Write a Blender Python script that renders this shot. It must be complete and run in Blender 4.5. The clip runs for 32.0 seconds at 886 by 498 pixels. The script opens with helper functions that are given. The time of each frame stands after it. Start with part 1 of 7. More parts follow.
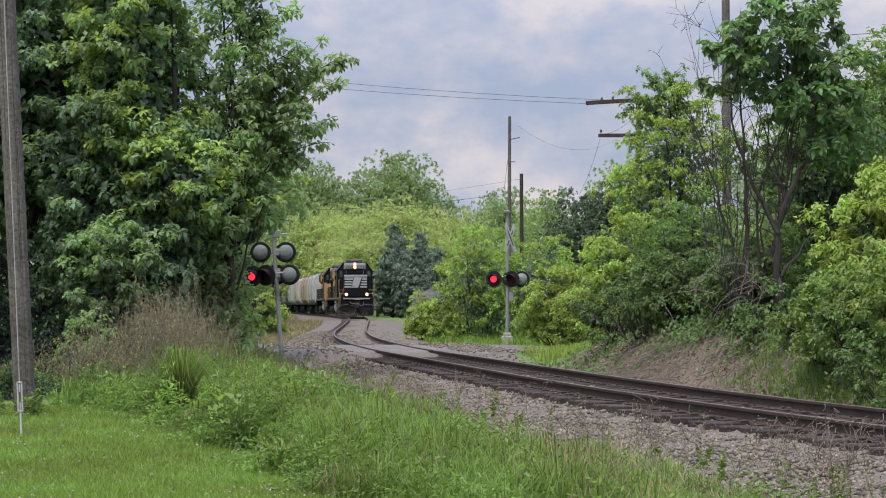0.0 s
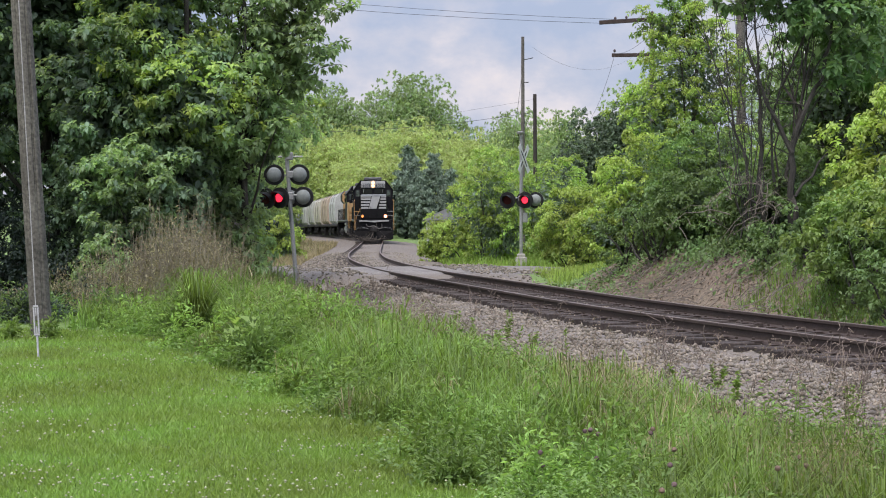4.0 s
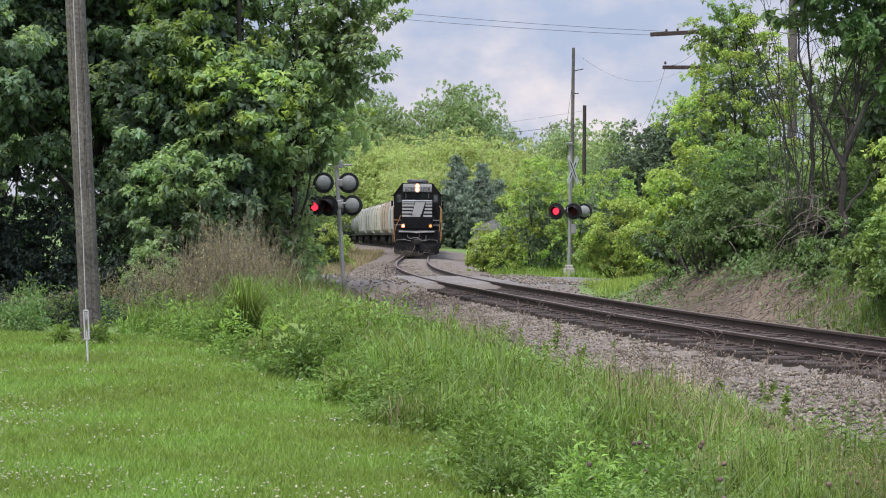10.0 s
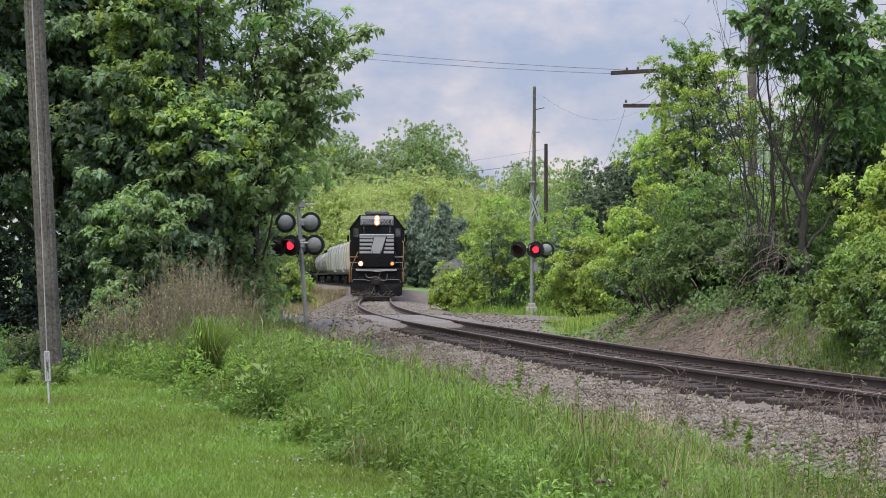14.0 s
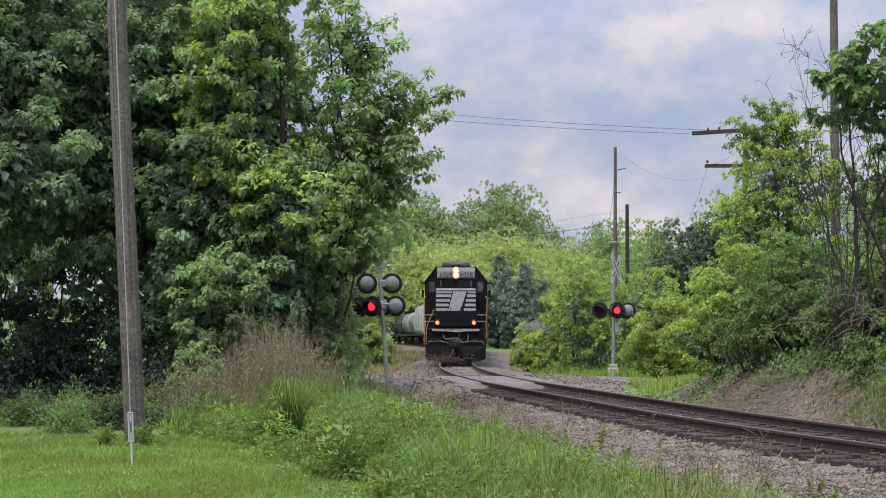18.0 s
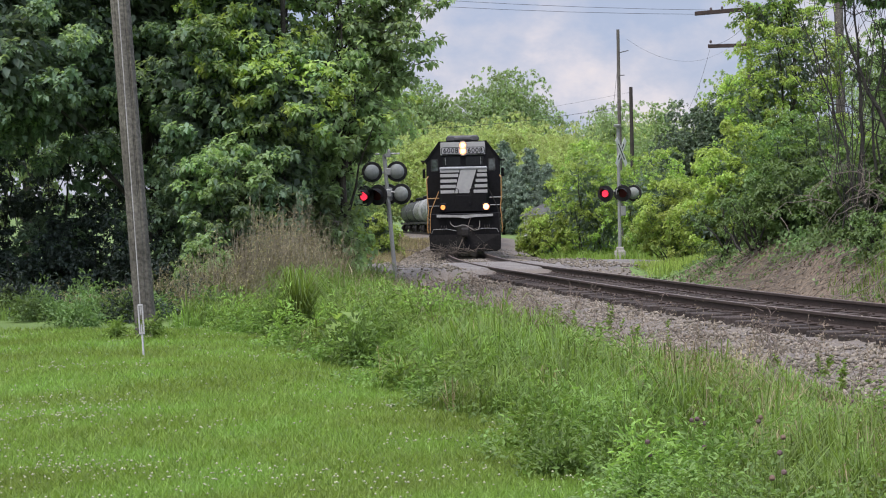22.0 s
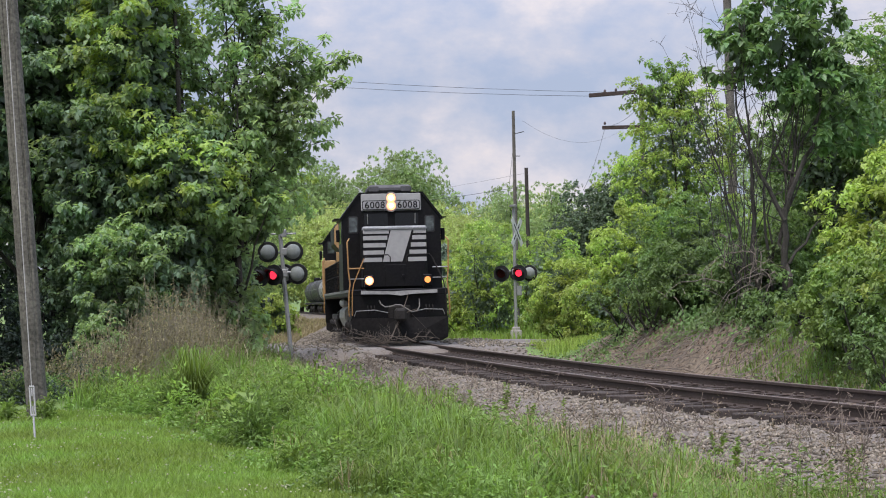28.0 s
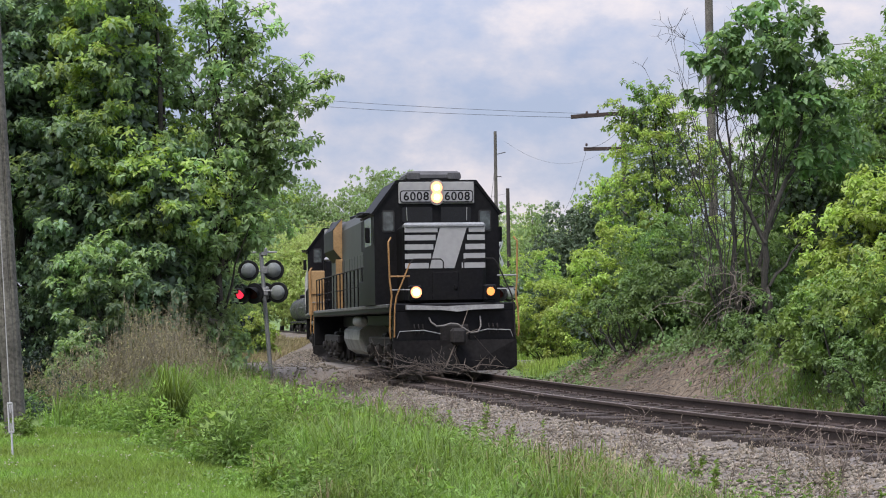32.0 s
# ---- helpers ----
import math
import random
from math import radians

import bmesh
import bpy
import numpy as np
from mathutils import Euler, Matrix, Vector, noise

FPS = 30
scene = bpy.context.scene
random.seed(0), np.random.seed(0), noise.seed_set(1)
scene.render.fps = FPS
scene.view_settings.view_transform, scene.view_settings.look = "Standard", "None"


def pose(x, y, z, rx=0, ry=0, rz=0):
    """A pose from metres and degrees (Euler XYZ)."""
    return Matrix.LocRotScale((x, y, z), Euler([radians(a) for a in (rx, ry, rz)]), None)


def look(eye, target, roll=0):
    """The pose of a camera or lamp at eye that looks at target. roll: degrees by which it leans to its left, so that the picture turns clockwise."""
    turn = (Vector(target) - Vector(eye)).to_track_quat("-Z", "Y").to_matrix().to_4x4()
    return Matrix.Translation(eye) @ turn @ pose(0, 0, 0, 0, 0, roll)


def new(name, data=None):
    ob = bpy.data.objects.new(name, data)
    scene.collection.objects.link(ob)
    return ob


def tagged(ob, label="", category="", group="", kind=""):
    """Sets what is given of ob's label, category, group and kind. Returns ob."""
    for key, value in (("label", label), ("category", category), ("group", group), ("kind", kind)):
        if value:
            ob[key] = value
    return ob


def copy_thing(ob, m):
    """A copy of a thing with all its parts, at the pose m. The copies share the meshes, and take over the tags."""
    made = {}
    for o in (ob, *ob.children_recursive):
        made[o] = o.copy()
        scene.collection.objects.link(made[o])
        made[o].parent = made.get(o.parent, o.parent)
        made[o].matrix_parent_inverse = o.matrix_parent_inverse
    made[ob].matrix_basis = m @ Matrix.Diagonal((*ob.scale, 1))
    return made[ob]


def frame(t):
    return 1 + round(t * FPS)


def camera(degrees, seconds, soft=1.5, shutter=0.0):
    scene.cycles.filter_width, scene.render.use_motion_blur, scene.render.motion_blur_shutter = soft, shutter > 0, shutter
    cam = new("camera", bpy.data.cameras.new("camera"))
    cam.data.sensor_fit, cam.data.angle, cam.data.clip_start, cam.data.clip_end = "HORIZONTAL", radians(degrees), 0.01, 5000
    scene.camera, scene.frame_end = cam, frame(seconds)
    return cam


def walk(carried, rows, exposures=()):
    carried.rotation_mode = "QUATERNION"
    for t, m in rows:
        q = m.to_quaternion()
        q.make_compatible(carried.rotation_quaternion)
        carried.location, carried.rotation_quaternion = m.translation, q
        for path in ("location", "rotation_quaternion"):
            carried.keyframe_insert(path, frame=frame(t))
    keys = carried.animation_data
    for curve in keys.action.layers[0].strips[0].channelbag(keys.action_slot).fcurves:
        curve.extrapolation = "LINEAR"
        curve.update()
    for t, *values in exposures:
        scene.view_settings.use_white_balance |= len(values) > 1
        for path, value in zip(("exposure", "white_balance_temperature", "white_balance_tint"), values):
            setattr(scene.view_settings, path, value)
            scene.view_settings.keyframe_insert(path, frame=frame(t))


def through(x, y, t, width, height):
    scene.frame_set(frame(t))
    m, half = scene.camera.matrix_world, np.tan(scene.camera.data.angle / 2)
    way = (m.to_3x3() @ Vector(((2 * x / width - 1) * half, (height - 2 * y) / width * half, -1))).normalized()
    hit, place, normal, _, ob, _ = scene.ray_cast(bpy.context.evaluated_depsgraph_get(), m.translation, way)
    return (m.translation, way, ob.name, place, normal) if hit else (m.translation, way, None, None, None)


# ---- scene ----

EYE = (0.0, 0.0, 1.25)          # the camera stands on the lawn; z = 0 is the top of the rails


def aim(turn, tilt, lean, dx=0.0, dz=0.0):
    """Camera pose: degrees to the right of north, upwards, and leaning; the sway of the holder in metres."""
    return pose(EYE[0] + dx, EYE[1], EYE[2] + dz, 90 + tilt, 0, -turn) @ pose(0, 0, 0, 0, 0, lean)


cam = camera(26.73, 32.0, soft=1.05, shutter=0.0)
walk(cam, [
    (0.0, aim(-0.03, 1.72, -0.06, 0.03, -0.00)), (0.5, aim(-0.45, 1.31, 0.12, 0.04, -0.00)), (1.0, aim(-2.98, -0.41, -0.06, 0.11, 0.01)),
    (1.5, aim(-3.00, -0.68, 0.03, 0.12, 0.01)), (2.0, aim(-3.10, -0.31, -0.00, 0.09, 0.01)), (2.5, aim(-3.07, -0.23, -0.05, 0.04, 0.01)),
    (3.0, aim(-2.45, -0.15, -0.23, 0.02, 0.01)), (3.5, aim(-0.39, -0.26, -0.44, 0.03, 0.01)), (5.5, aim(-1.64, -2.68, 0.41, 0.00, 0.01)),
    (6.0, aim(-2.63, -2.93, 0.36, 0.00, 0.01)), (6.5, aim(-2.82, -2.71, 0.39, 0.00, 0.01)), (7.0, aim(-2.90, -2.26, 0.57, 0.00, 0.01)),
    (7.5, aim(-3.00, -1.32, 0.54, -0.01, 0.00)), (8.0, aim(-3.11, -1.11, 0.57, -0.01, 0.01)), (8.5, aim(-3.08, -0.82, 0.57, -0.00, 0.00)),
    (9.0, aim(-2.87, -0.58, 0.60, -0.00, 0.01)), (9.5, aim(-2.20, -0.38, 0.51, -0.00, 0.01)), (10.0, aim(-1.91, -0.40, 0.40, -0.00, 0.01)),
    (10.5, aim(-1.92, -0.30, 0.27, -0.01, 0.01)), (11.0, aim(-1.99, 0.00, 0.25, -0.01, 0.01)), (11.5, aim(-1.86, 0.16, -0.06, -0.01, 0.01)),
    (12.0, aim(-1.65, 0.21, -0.01, -0.01, 0.01)), (12.5, aim(-1.36, 0.33, -0.01, -0.01, 0.01)), (13.0, aim(-1.02, 0.35, 0.01, 0.00, 0.01)),
    (13.5, aim(-0.83, 0.56, 0.03, 0.00, 0.01)), (14.0, aim(-0.76, 0.80, 0.06, 0.00, 0.01)), (14.5, aim(-0.81, 0.80, -0.07, 0.01, 0.01)),
    (16.5, aim(-1.87, 0.73, -0.09, 0.01, 0.01)), (17.0, aim(-2.22, 0.53, -0.10, -0.00, 0.01)), (17.5, aim(-2.50, 0.59, -0.07, -0.01, 0.01)),
    (18.0, aim(-3.25, 2.67, 0.04, 0.00, 0.01)), (18.5, aim(-3.17, 2.93, 0.07, -0.00, 0.00)), (19.0, aim(-2.89, 1.72, -0.00, -0.00, -0.00)),
    (19.5, aim(-2.72, 1.52, -0.09, -0.00, -0.01)), (20.0, aim(-2.62, 0.87, -0.22, -0.01, -0.01)), (20.5, aim(-2.42, 0.75, -0.24, -0.01, -0.01)),
    (21.0, aim(-3.38, -0.51, -0.51, -0.01, -0.00)), (21.5, aim(-3.51, -0.69, -0.96, -0.01, -0.02)), (22.0, aim(-3.45, -0.77, -1.33, -0.01, -0.02)),
    (22.5, aim(-3.41, -0.61, -1.27, -0.01, -0.02)), (23.0, aim(-3.33, -0.27, -1.32, -0.01, -0.02)), (23.5, aim(-3.19, 0.10, -1.21, -0.01, -0.02)),
    (24.0, aim(-3.00, 0.45, -1.24, -0.01, -0.02)), (24.5, aim(-2.72, 0.85, -1.28, -0.00, -0.02)), (25.0, aim(-2.40, 0.90, -1.33, -0.00, -0.02)),
    (25.5, aim(-1.89, 0.96, -1.42, 0.00, -0.01)), (27.5, aim(-0.71, 1.60, -1.61, 0.00, -0.03)), (28.0, aim(-0.22, 1.62, -1.43, -0.00, -0.03)),
    (28.5, aim(0.13, 1.58, -1.30, -0.00, -0.03)), (29.0, aim(0.33, 1.55, -1.16, -0.00, -0.03)), (29.5, aim(0.46, 1.66, -1.16, 0.01, -0.03)),
    (30.0, aim(0.51, 1.91, -1.09, 0.01, -0.03)), (30.5, aim(0.52, 2.18, -1.01, 0.00, -0.03)), (31.0, aim(0.74, 2.30, -0.90, -0.00, -0.03)),
    (31.5, aim(0.92, 2.33, -0.95, -0.01, -0.04)), (32.0, aim(0.38, 2.22, -0.96, 0.00, -0.03)),
], exposures=[(0.0, 0.18, 6250, 18), (1.0, 0.24, 6250, 18), (3.0, 0.36, 6250, 18), (6.0, 0.40, 6250, 18), (9.0, 0.42, 6250, 18), (13.0, 0.37, 6250, 18), (14.0, 0.28, 6250, 18), (17.0, 0.30, 6250, 18), (19.0, 0.16, 6250, 18), (20.0, 0.30, 6250, 18), (22.0, 0.36, 6250, 18), (25.0, 0.43, 6250, 18), (28.0, 0.35, 6250, 18), (32.0, 0.38, 6250, 18)])

# ---- sky, sun ----
SUN_AZ, SUN_EL = radians(210), radians(62)     # high, behind the camera, through thin cloud
world = bpy.data.worlds.new("sky")
scene.world = world
world.use_nodes = True


def build_sky():
    nt = world.node_tree
    nt.nodes.clear()
    n, l = nt.nodes.new, nt.links.new
    out, bg = n("ShaderNodeOutputWorld"), n("ShaderNodeBackground")
    sky = n("ShaderNodeTexSky")
    sky.sky_type, sky.sun_disc = "NISHITA", False
    sky.sun_elevation, sky.sun_rotation = SUN_EL, SUN_AZ
    sky.air_density, sky.dust_density = 1.0, 2.0
    gain = n("ShaderNodeVectorMath")
    gain.operation = "SCALE"
    gain.inputs[3].default_value = 0.085
    co = n("ShaderNodeTexCoord")
    mp = n("ShaderNodeMapping")
    mp.inputs["Scale"].default_value = (1.0, 1.0, 1.7)
    mp.inputs["Location"].default_value = (0.35, 0.1, 0.2)
    big, small = n("ShaderNodeTexNoise"), n("ShaderNodeTexNoise")
    big.inputs["Scale"].default_value, big.inputs["Detail"].default_value, big.inputs["Roughness"].default_value = 11.0, 12, 0.60
    small.inputs["Scale"].default_value, small.inputs["Detail"].default_value = 3.0, 5
    cover, shade = n("ShaderNodeValToRGB"), n("ShaderNodeValToRGB")
    cover.color_ramp.elements[0].position, cover.color_ramp.elements[1].position = 0.36, 0.60
    cover.color_ramp.elements[0].color, cover.color_ramp.elements[1].color = (0.72, 0.72, 0.72, 1), (1, 1, 1, 1)
    shade.color_ramp.elements[0].position, shade.color_ramp.elements[1].position = 0.40, 0.66
    shade.color_ramp.elements[0].color, shade.color_ramp.elements[1].color = (0.375, 0.438, 0.545, 1), (0.635, 0.605, 0.580, 1)
    mid = shade.color_ramp.elements.new(0.53)
    mid.color = (0.478, 0.502, 0.548, 1)
    mix = n("ShaderNodeMix")
    mix.data_type = "RGBA"
    l(co.outputs["Generated"], mp.inputs["Vector"])
    l(mp.outputs[0], big.inputs["Vector"]), l(mp.outputs[0], small.inputs["Vector"])
    l(big.outputs[0], cover.inputs[0]), l(big.outputs[0], shade.inputs[0])
    l(sky.outputs[0], gain.inputs[0])
    l(cover.outputs[0], mix.inputs[0]), l(gain.outputs[0], mix.inputs[6]), l(shade.outputs[0], mix.inputs[7])
    # thin cloud is brighter overhead than at the horizon
    part_of, rise, high, tint = n("ShaderNodeSeparateXYZ"), n("ShaderNodeMapRange"), n("ShaderNodeVectorMath"), n("ShaderNodeMix")
    rise.inputs[1].default_value, rise.inputs[2].default_value = 0.12, 1.0
    high.operation, tint.data_type = "MULTIPLY", "RGBA"
    tint.inputs[6].default_value, tint.inputs[7].default_value = (1, 1, 1, 1), (2.62, 2.72, 2.88, 1)
    l(co.outputs["Generated"], part_of.inputs[0]), l(part_of.outputs["Z"], rise.inputs[0])
    l(rise.outputs[0], tint.inputs[0]), l(mix.outputs[2], high.inputs[0]), l(tint.outputs[2], high.inputs[1])
    l(high.outputs[0], bg.inputs[0]), l(bg.outputs[0], out.inputs[0])
    bg.inputs[1].default_value = 1.0


build_sky()
sun = new("sun", bpy.data.lights.new("sun", "SUN"))
sun.data.energy, sun.data.angle, sun.data.color = 2.7, radians(22), (1.0, 0.94, 0.82)
sun.matrix_world = look((math.sin(SUN_AZ) * math.cos(SUN_EL) * 50, math.cos(SUN_AZ) * math.cos(SUN_EL) * 50, math.sin(SUN_EL) * 50), (0, 0, 0))

# ---- materials ----
MATS = {}


def mat(name, color, rough=0.7, metal=0.0, vary=0.25, scale=3.0, fine=40.0, bump=0.2, second=None, spot=0.5, per_piece=0.0, per_island=0.0, coat=0.0, gloss=0.35):
    """Painted, stone, wood and metal surfaces: two scales of variation and a fine relief."""
    if name in MATS:
        return MATS[name]
    m = bpy.data.materials.new(name)
    m.use_nodes = True
    nt = m.node_tree
    n, l = nt.nodes.new, nt.links.new
    b = nt.nodes["Principled BSDF"]
    co = n("ShaderNodeTexCoord")
    a, f = n("ShaderNodeTexNoise"), n("ShaderNodeTexNoise")
    a.inputs["Scale"].default_value, a.inputs["Detail"].default_value = scale, 6
    f.inputs["Scale"].default_value, f.inputs["Detail"].default_value = fine, 4
    l(co.outputs["Object"], a.inputs["Vector"]), l(co.outputs["Object"], f.inputs["Vector"])
    ramp = n("ShaderNodeValToRGB")
    ramp.color_ramp.elements[0].position, ramp.color_ramp.elements[1].position = max(0.0, spot - 0.2), min(1.0, spot + 0.2)
    c = Vector(color)
    lo = Vector(second) if second else c * (1 - vary)
    hi = c * (1 + vary * 0.5)
    ramp.color_ramp.elements[0].color, ramp.color_ramp.elements[1].color = (*lo, 1), (*hi, 1)
    l(a.outputs[0], ramp.inputs[0])
    hsv = n("ShaderNodeHueSaturation")
    l(ramp.outputs[0], hsv.inputs["Color"])
    val = n("ShaderNodeMapRange")
    val.inputs[1].default_value, val.inputs[2].default_value = 0.3, 0.7
    val.inputs[3].default_value, val.inputs[4].default_value = 1 - vary, 1 + vary
    l(f.outputs[0], val.inputs[0])
    last = val.outputs[0]
    for amount, node, sock in ((per_piece, "ShaderNodeObjectInfo", "Random"), (per_island, "ShaderNodeNewGeometry", "Random Per Island")):
        if amount:
            r, mr, mu = n(node), n("ShaderNodeMapRange"), n("ShaderNodeMath")
            mr.inputs[3].default_value, mr.inputs[4].default_value = 1 - amount, 1 + amount
            mu.operation = "MULTIPLY"
            l(r.outputs[sock], mr.inputs[0]), l(mr.outputs[0], mu.inputs[0]), l(last, mu.inputs[1])
            last = mu.outputs[0]
    l(last, hsv.inputs["Value"])
    l(hsv.outputs[0], b.inputs["Base Color"])
    b.inputs["Roughness"].default_value, b.inputs["Metallic"].default_value = rough, metal
    b.inputs["Coat Weight"].default_value = coat
    b.inputs["Specular IOR Level"].default_value = gloss
    if bump:
        bp = n("ShaderNodeBump")
        bp.inputs["Strength"].default_value, bp.inputs["Distance"].default_value = bump, 0.01
        l(f.outputs[0], bp.inputs["Height"]), l(bp.outputs[0], b.inputs["Normal"])
    MATS[name] = m
    return m


def leafy(name, color, hue=0.018, value=0.28, through=0.35, gloss=0.55, blot=0.37):
    """Leaves and blades: each with its own shade, some light coming through."""
    if name in MATS:
        return MATS[name]
    m = bpy.data.materials.new(name)
    m.use_nodes = True
    nt = m.node_tree
    n, l = nt.nodes.new, nt.links.new
    b, out = nt.nodes["Principled BSDF"], nt.nodes["Material Output"]
    geo, co, noi = n("ShaderNodeNewGeometry"), n("ShaderNodeTexCoord"), n("ShaderNodeTexNoise")
    noi.inputs["Scale"].default_value, noi.inputs["Detail"].default_value = 0.7, 3
    l(co.outputs["Object"], noi.inputs["Vector"])
    hsv = n("ShaderNodeHueSaturation")
    hsv.inputs["Color"].default_value = (*color, 1)
    h, v, mu = n("ShaderNodeMapRange"), n("ShaderNodeMapRange"), n("ShaderNodeMath")
    h.inputs[1].default_value, h.inputs[2].default_value, h.inputs[3].default_value, h.inputs[4].default_value = 0.3, 0.7, 0.5 - hue, 0.5 + hue
    v.inputs[3].default_value, v.inputs[4].default_value = 1 - value, 1 + value
    w = n("ShaderNodeMapRange")
    w.inputs[1].default_value, w.inputs[2].default_value, w.inputs[3].default_value, w.inputs[4].default_value = 0.3, 0.7, 1 - blot, 1 + blot
    mu.operation = "MULTIPLY"
    l(noi.outputs[0], h.inputs[0]), l(h.outputs[0], hsv.inputs["Hue"])
    l(geo.outputs["Random Per Island"], v.inputs[0]), l(noi.outputs[0], w.inputs[0])
    l(v.outputs[0], mu.inputs[0]), l(w.outputs[0], mu.inputs[1]), l(mu.outputs[0], hsv.inputs["Value"])
    l(hsv.outputs[0], b.inputs["Base Color"])
    b.inputs["Roughness"].default_value = gloss
    b.inputs["Specular IOR Level"].default_value = 0.25
    tr, mx = n("ShaderNodeBsdfTranslucent"), n("ShaderNodeMixShader")
    warm = n("ShaderNodeMix")
    warm.data_type, warm.blend_type = "RGBA", "MULTIPLY"
    warm.inputs[0].default_value = 1.0
    warm.inputs[7].default_value = (1.4, 1.45, 0.8, 1)
    l(hsv.outputs[0], warm.inputs[6]), l(warm.outputs[2], tr.inputs[0])
    mx.inputs[0].default_value = through
    l(b.outputs[0], mx.inputs[1]), l(tr.outputs[0], mx.inputs[2]), l(mx.outputs[0], out.inputs[0])
    MATS[name] = m
    return m


def glow(name, color, strength):
    if name in MATS:
        return MATS[name]
    m = bpy.data.materials.new(name)
    m.use_nodes = True
    b = m.node_tree.nodes["Principled BSDF"]
    b.inputs["Base Color"].default_value = (*color, 1)
    b.inputs["Emission Color"].default_value, b.inputs["Emission Strength"].default_value = (*color, 1), strength
    MATS[name] = m
    return m


def glass(name, color=(0.75, 0.85, 0.85)):
    if name in MATS:
        return MATS[name]
    m = bpy.data.materials.new(name)
    m.use_nodes = True
    b = m.node_tree.nodes["Principled BSDF"]
    b.inputs["Base Color"].default_value = (*color, 1)
    b.inputs["Transmission Weight"].default_value, b.inputs["Roughness"].default_value, b.inputs["IOR"].default_value = 1.0, 0.05, 1.2
    MATS[name] = m
    return m


MAPLE = leafy("maple_leaves", (0.190, 0.276, 0.186), through=0.42)
# paler copy of the maple leaf colour, for crowns that catch the sun
LITMAPLE = leafy("sunlit_maple_leaves", (0.270, 0.372, 0.205), through=0.5)
BRIGHT = leafy("bright_leaves", (0.310, 0.405, 0.110), through=0.4)
BANKLEAF = leafy("bank_leaves", (0.140, 0.218, 0.086))
SHRUB = leafy("shrub_leaves", (0.190, 0.290, 0.085))
# crown filling: a duller, darker tone that gives the shade between clumps
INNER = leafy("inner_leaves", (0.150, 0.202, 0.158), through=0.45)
BUSHLIGHT = leafy("light_bush_leaves", (0.235, 0.340, 0.098), through=0.45)
DARKLEAF = leafy("dark_leaves", (0.100, 0.140, 0.086), through=0.2)
# undergrowth: the shade below the trees is put into this dark colour
SHADELEAF = leafy("shaded_undergrowth_leaves", (0.050, 0.070, 0.058), through=0.2)
# the pines are paled: the haze in front of them is part of this colour
CONIFER = leafy("conifer_needles", (0.180, 0.240, 0.178), hue=0.02, through=0.1)
CATALPA = leafy("broad_leaves", (0.140, 0.232, 0.098), through=0.35, gloss=0.35)
# far woods: aerial haze is mixed into these two pale greens
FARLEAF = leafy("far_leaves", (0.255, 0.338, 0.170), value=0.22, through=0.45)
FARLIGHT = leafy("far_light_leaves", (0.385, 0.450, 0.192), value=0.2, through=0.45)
GRASS = leafy("lawn_blades", (0.184, 0.270, 0.060), hue=0.016, value=0.34, through=0.4, blot=0.22)
TALL = leafy("tall_grass_blades", (0.150, 0.226, 0.056), hue=0.018, value=0.42, through=0.4)
STRAW = leafy("dry_stalks", (0.265, 0.222, 0.130), hue=0.01, value=0.45, through=0.2)
TURF = mat("turf", (0.110, 0.175, 0.045), 0.9, vary=0.35, scale=0.8, fine=25, second=(0.095, 0.145, 0.038), bump=0.4)
GRAVEL = mat("ballast_bed", (0.130, 0.110, 0.086), 0.95, vary=0.45, scale=2.0, fine=26, bump=1.0, second=(0.14, 0.125, 0.115))
STONE = mat("ballast_stone", (0.200, 0.174, 0.137), 0.9, vary=0.3, scale=3, fine=60, bump=0.4, per_island=0.5)
ROADMAT = mat("road_surface", (0.180, 0.165, 0.152), 0.95, vary=0.42, scale=1.3, fine=34, bump=1.0, second=(0.125, 0.115, 0.105))
SOIL = mat("bank_soil", (0.120, 0.096, 0.070), 0.95, vary=0.5, scale=1.7, fine=14, bump=1.0, second=(0.165, 0.13, 0.095))
BARK = mat("bark", (0.068, 0.060, 0.053), 0.95, vary=0.35, scale=4, fine=30, bump=0.8)
TWIG = mat("twig_bark", (0.052, 0.049, 0.043), 0.9, vary=0.35, scale=4, fine=30, bump=0.4)
POLEWOOD = mat("weathered_pole", (0.130, 0.119, 0.104), 0.9, vary=0.45, scale=1.2, fine=22, bump=0.5)
TIEWOOD = mat("tie_wood", (0.050, 0.040, 0.035), 0.95, vary=0.35, scale=5, fine=30, bump=0.7, per_piece=0.3)
RUST = mat("rail_rust", (0.062, 0.046, 0.039), 0.75, 0.2, vary=0.25, scale=3, fine=40, bump=0.3)
RAILTOP = mat("rail_head", (0.15, 0.108, 0.088), 0.5, 0.3, vary=0.2, scale=2, fine=30, bump=0.1)
GALV = mat("galvanised", (0.33, 0.335, 0.33), 0.55, 0.5, vary=0.15, scale=3, fine=30, bump=0.1)
BLACK = mat("black_paint", (0.006, 0.006, 0.008), 0.5, vary=0.3, scale=1.5, fine=14, bump=0.05, second=(0.010, 0.0095, 0.0095), gloss=0.15)
GRIME = mat("underframe_grime", (0.020, 0.018, 0.017), 0.8, vary=0.4, scale=3, fine=20, bump=0.3)
SILVER = mat("pale_stripe_paint", (0.35, 0.35, 0.35), 0.5, vary=0.07, scale=2, fine=9, bump=0.03)
ORANGE = mat("handrail_paint", (0.36, 0.20, 0.075), 0.55, vary=0.2, scale=5, fine=25, bump=0.05)
TAN = mat("tan_paint", (0.38, 0.24, 0.11), 0.6, vary=0.2, scale=2, fine=20, bump=0.05)
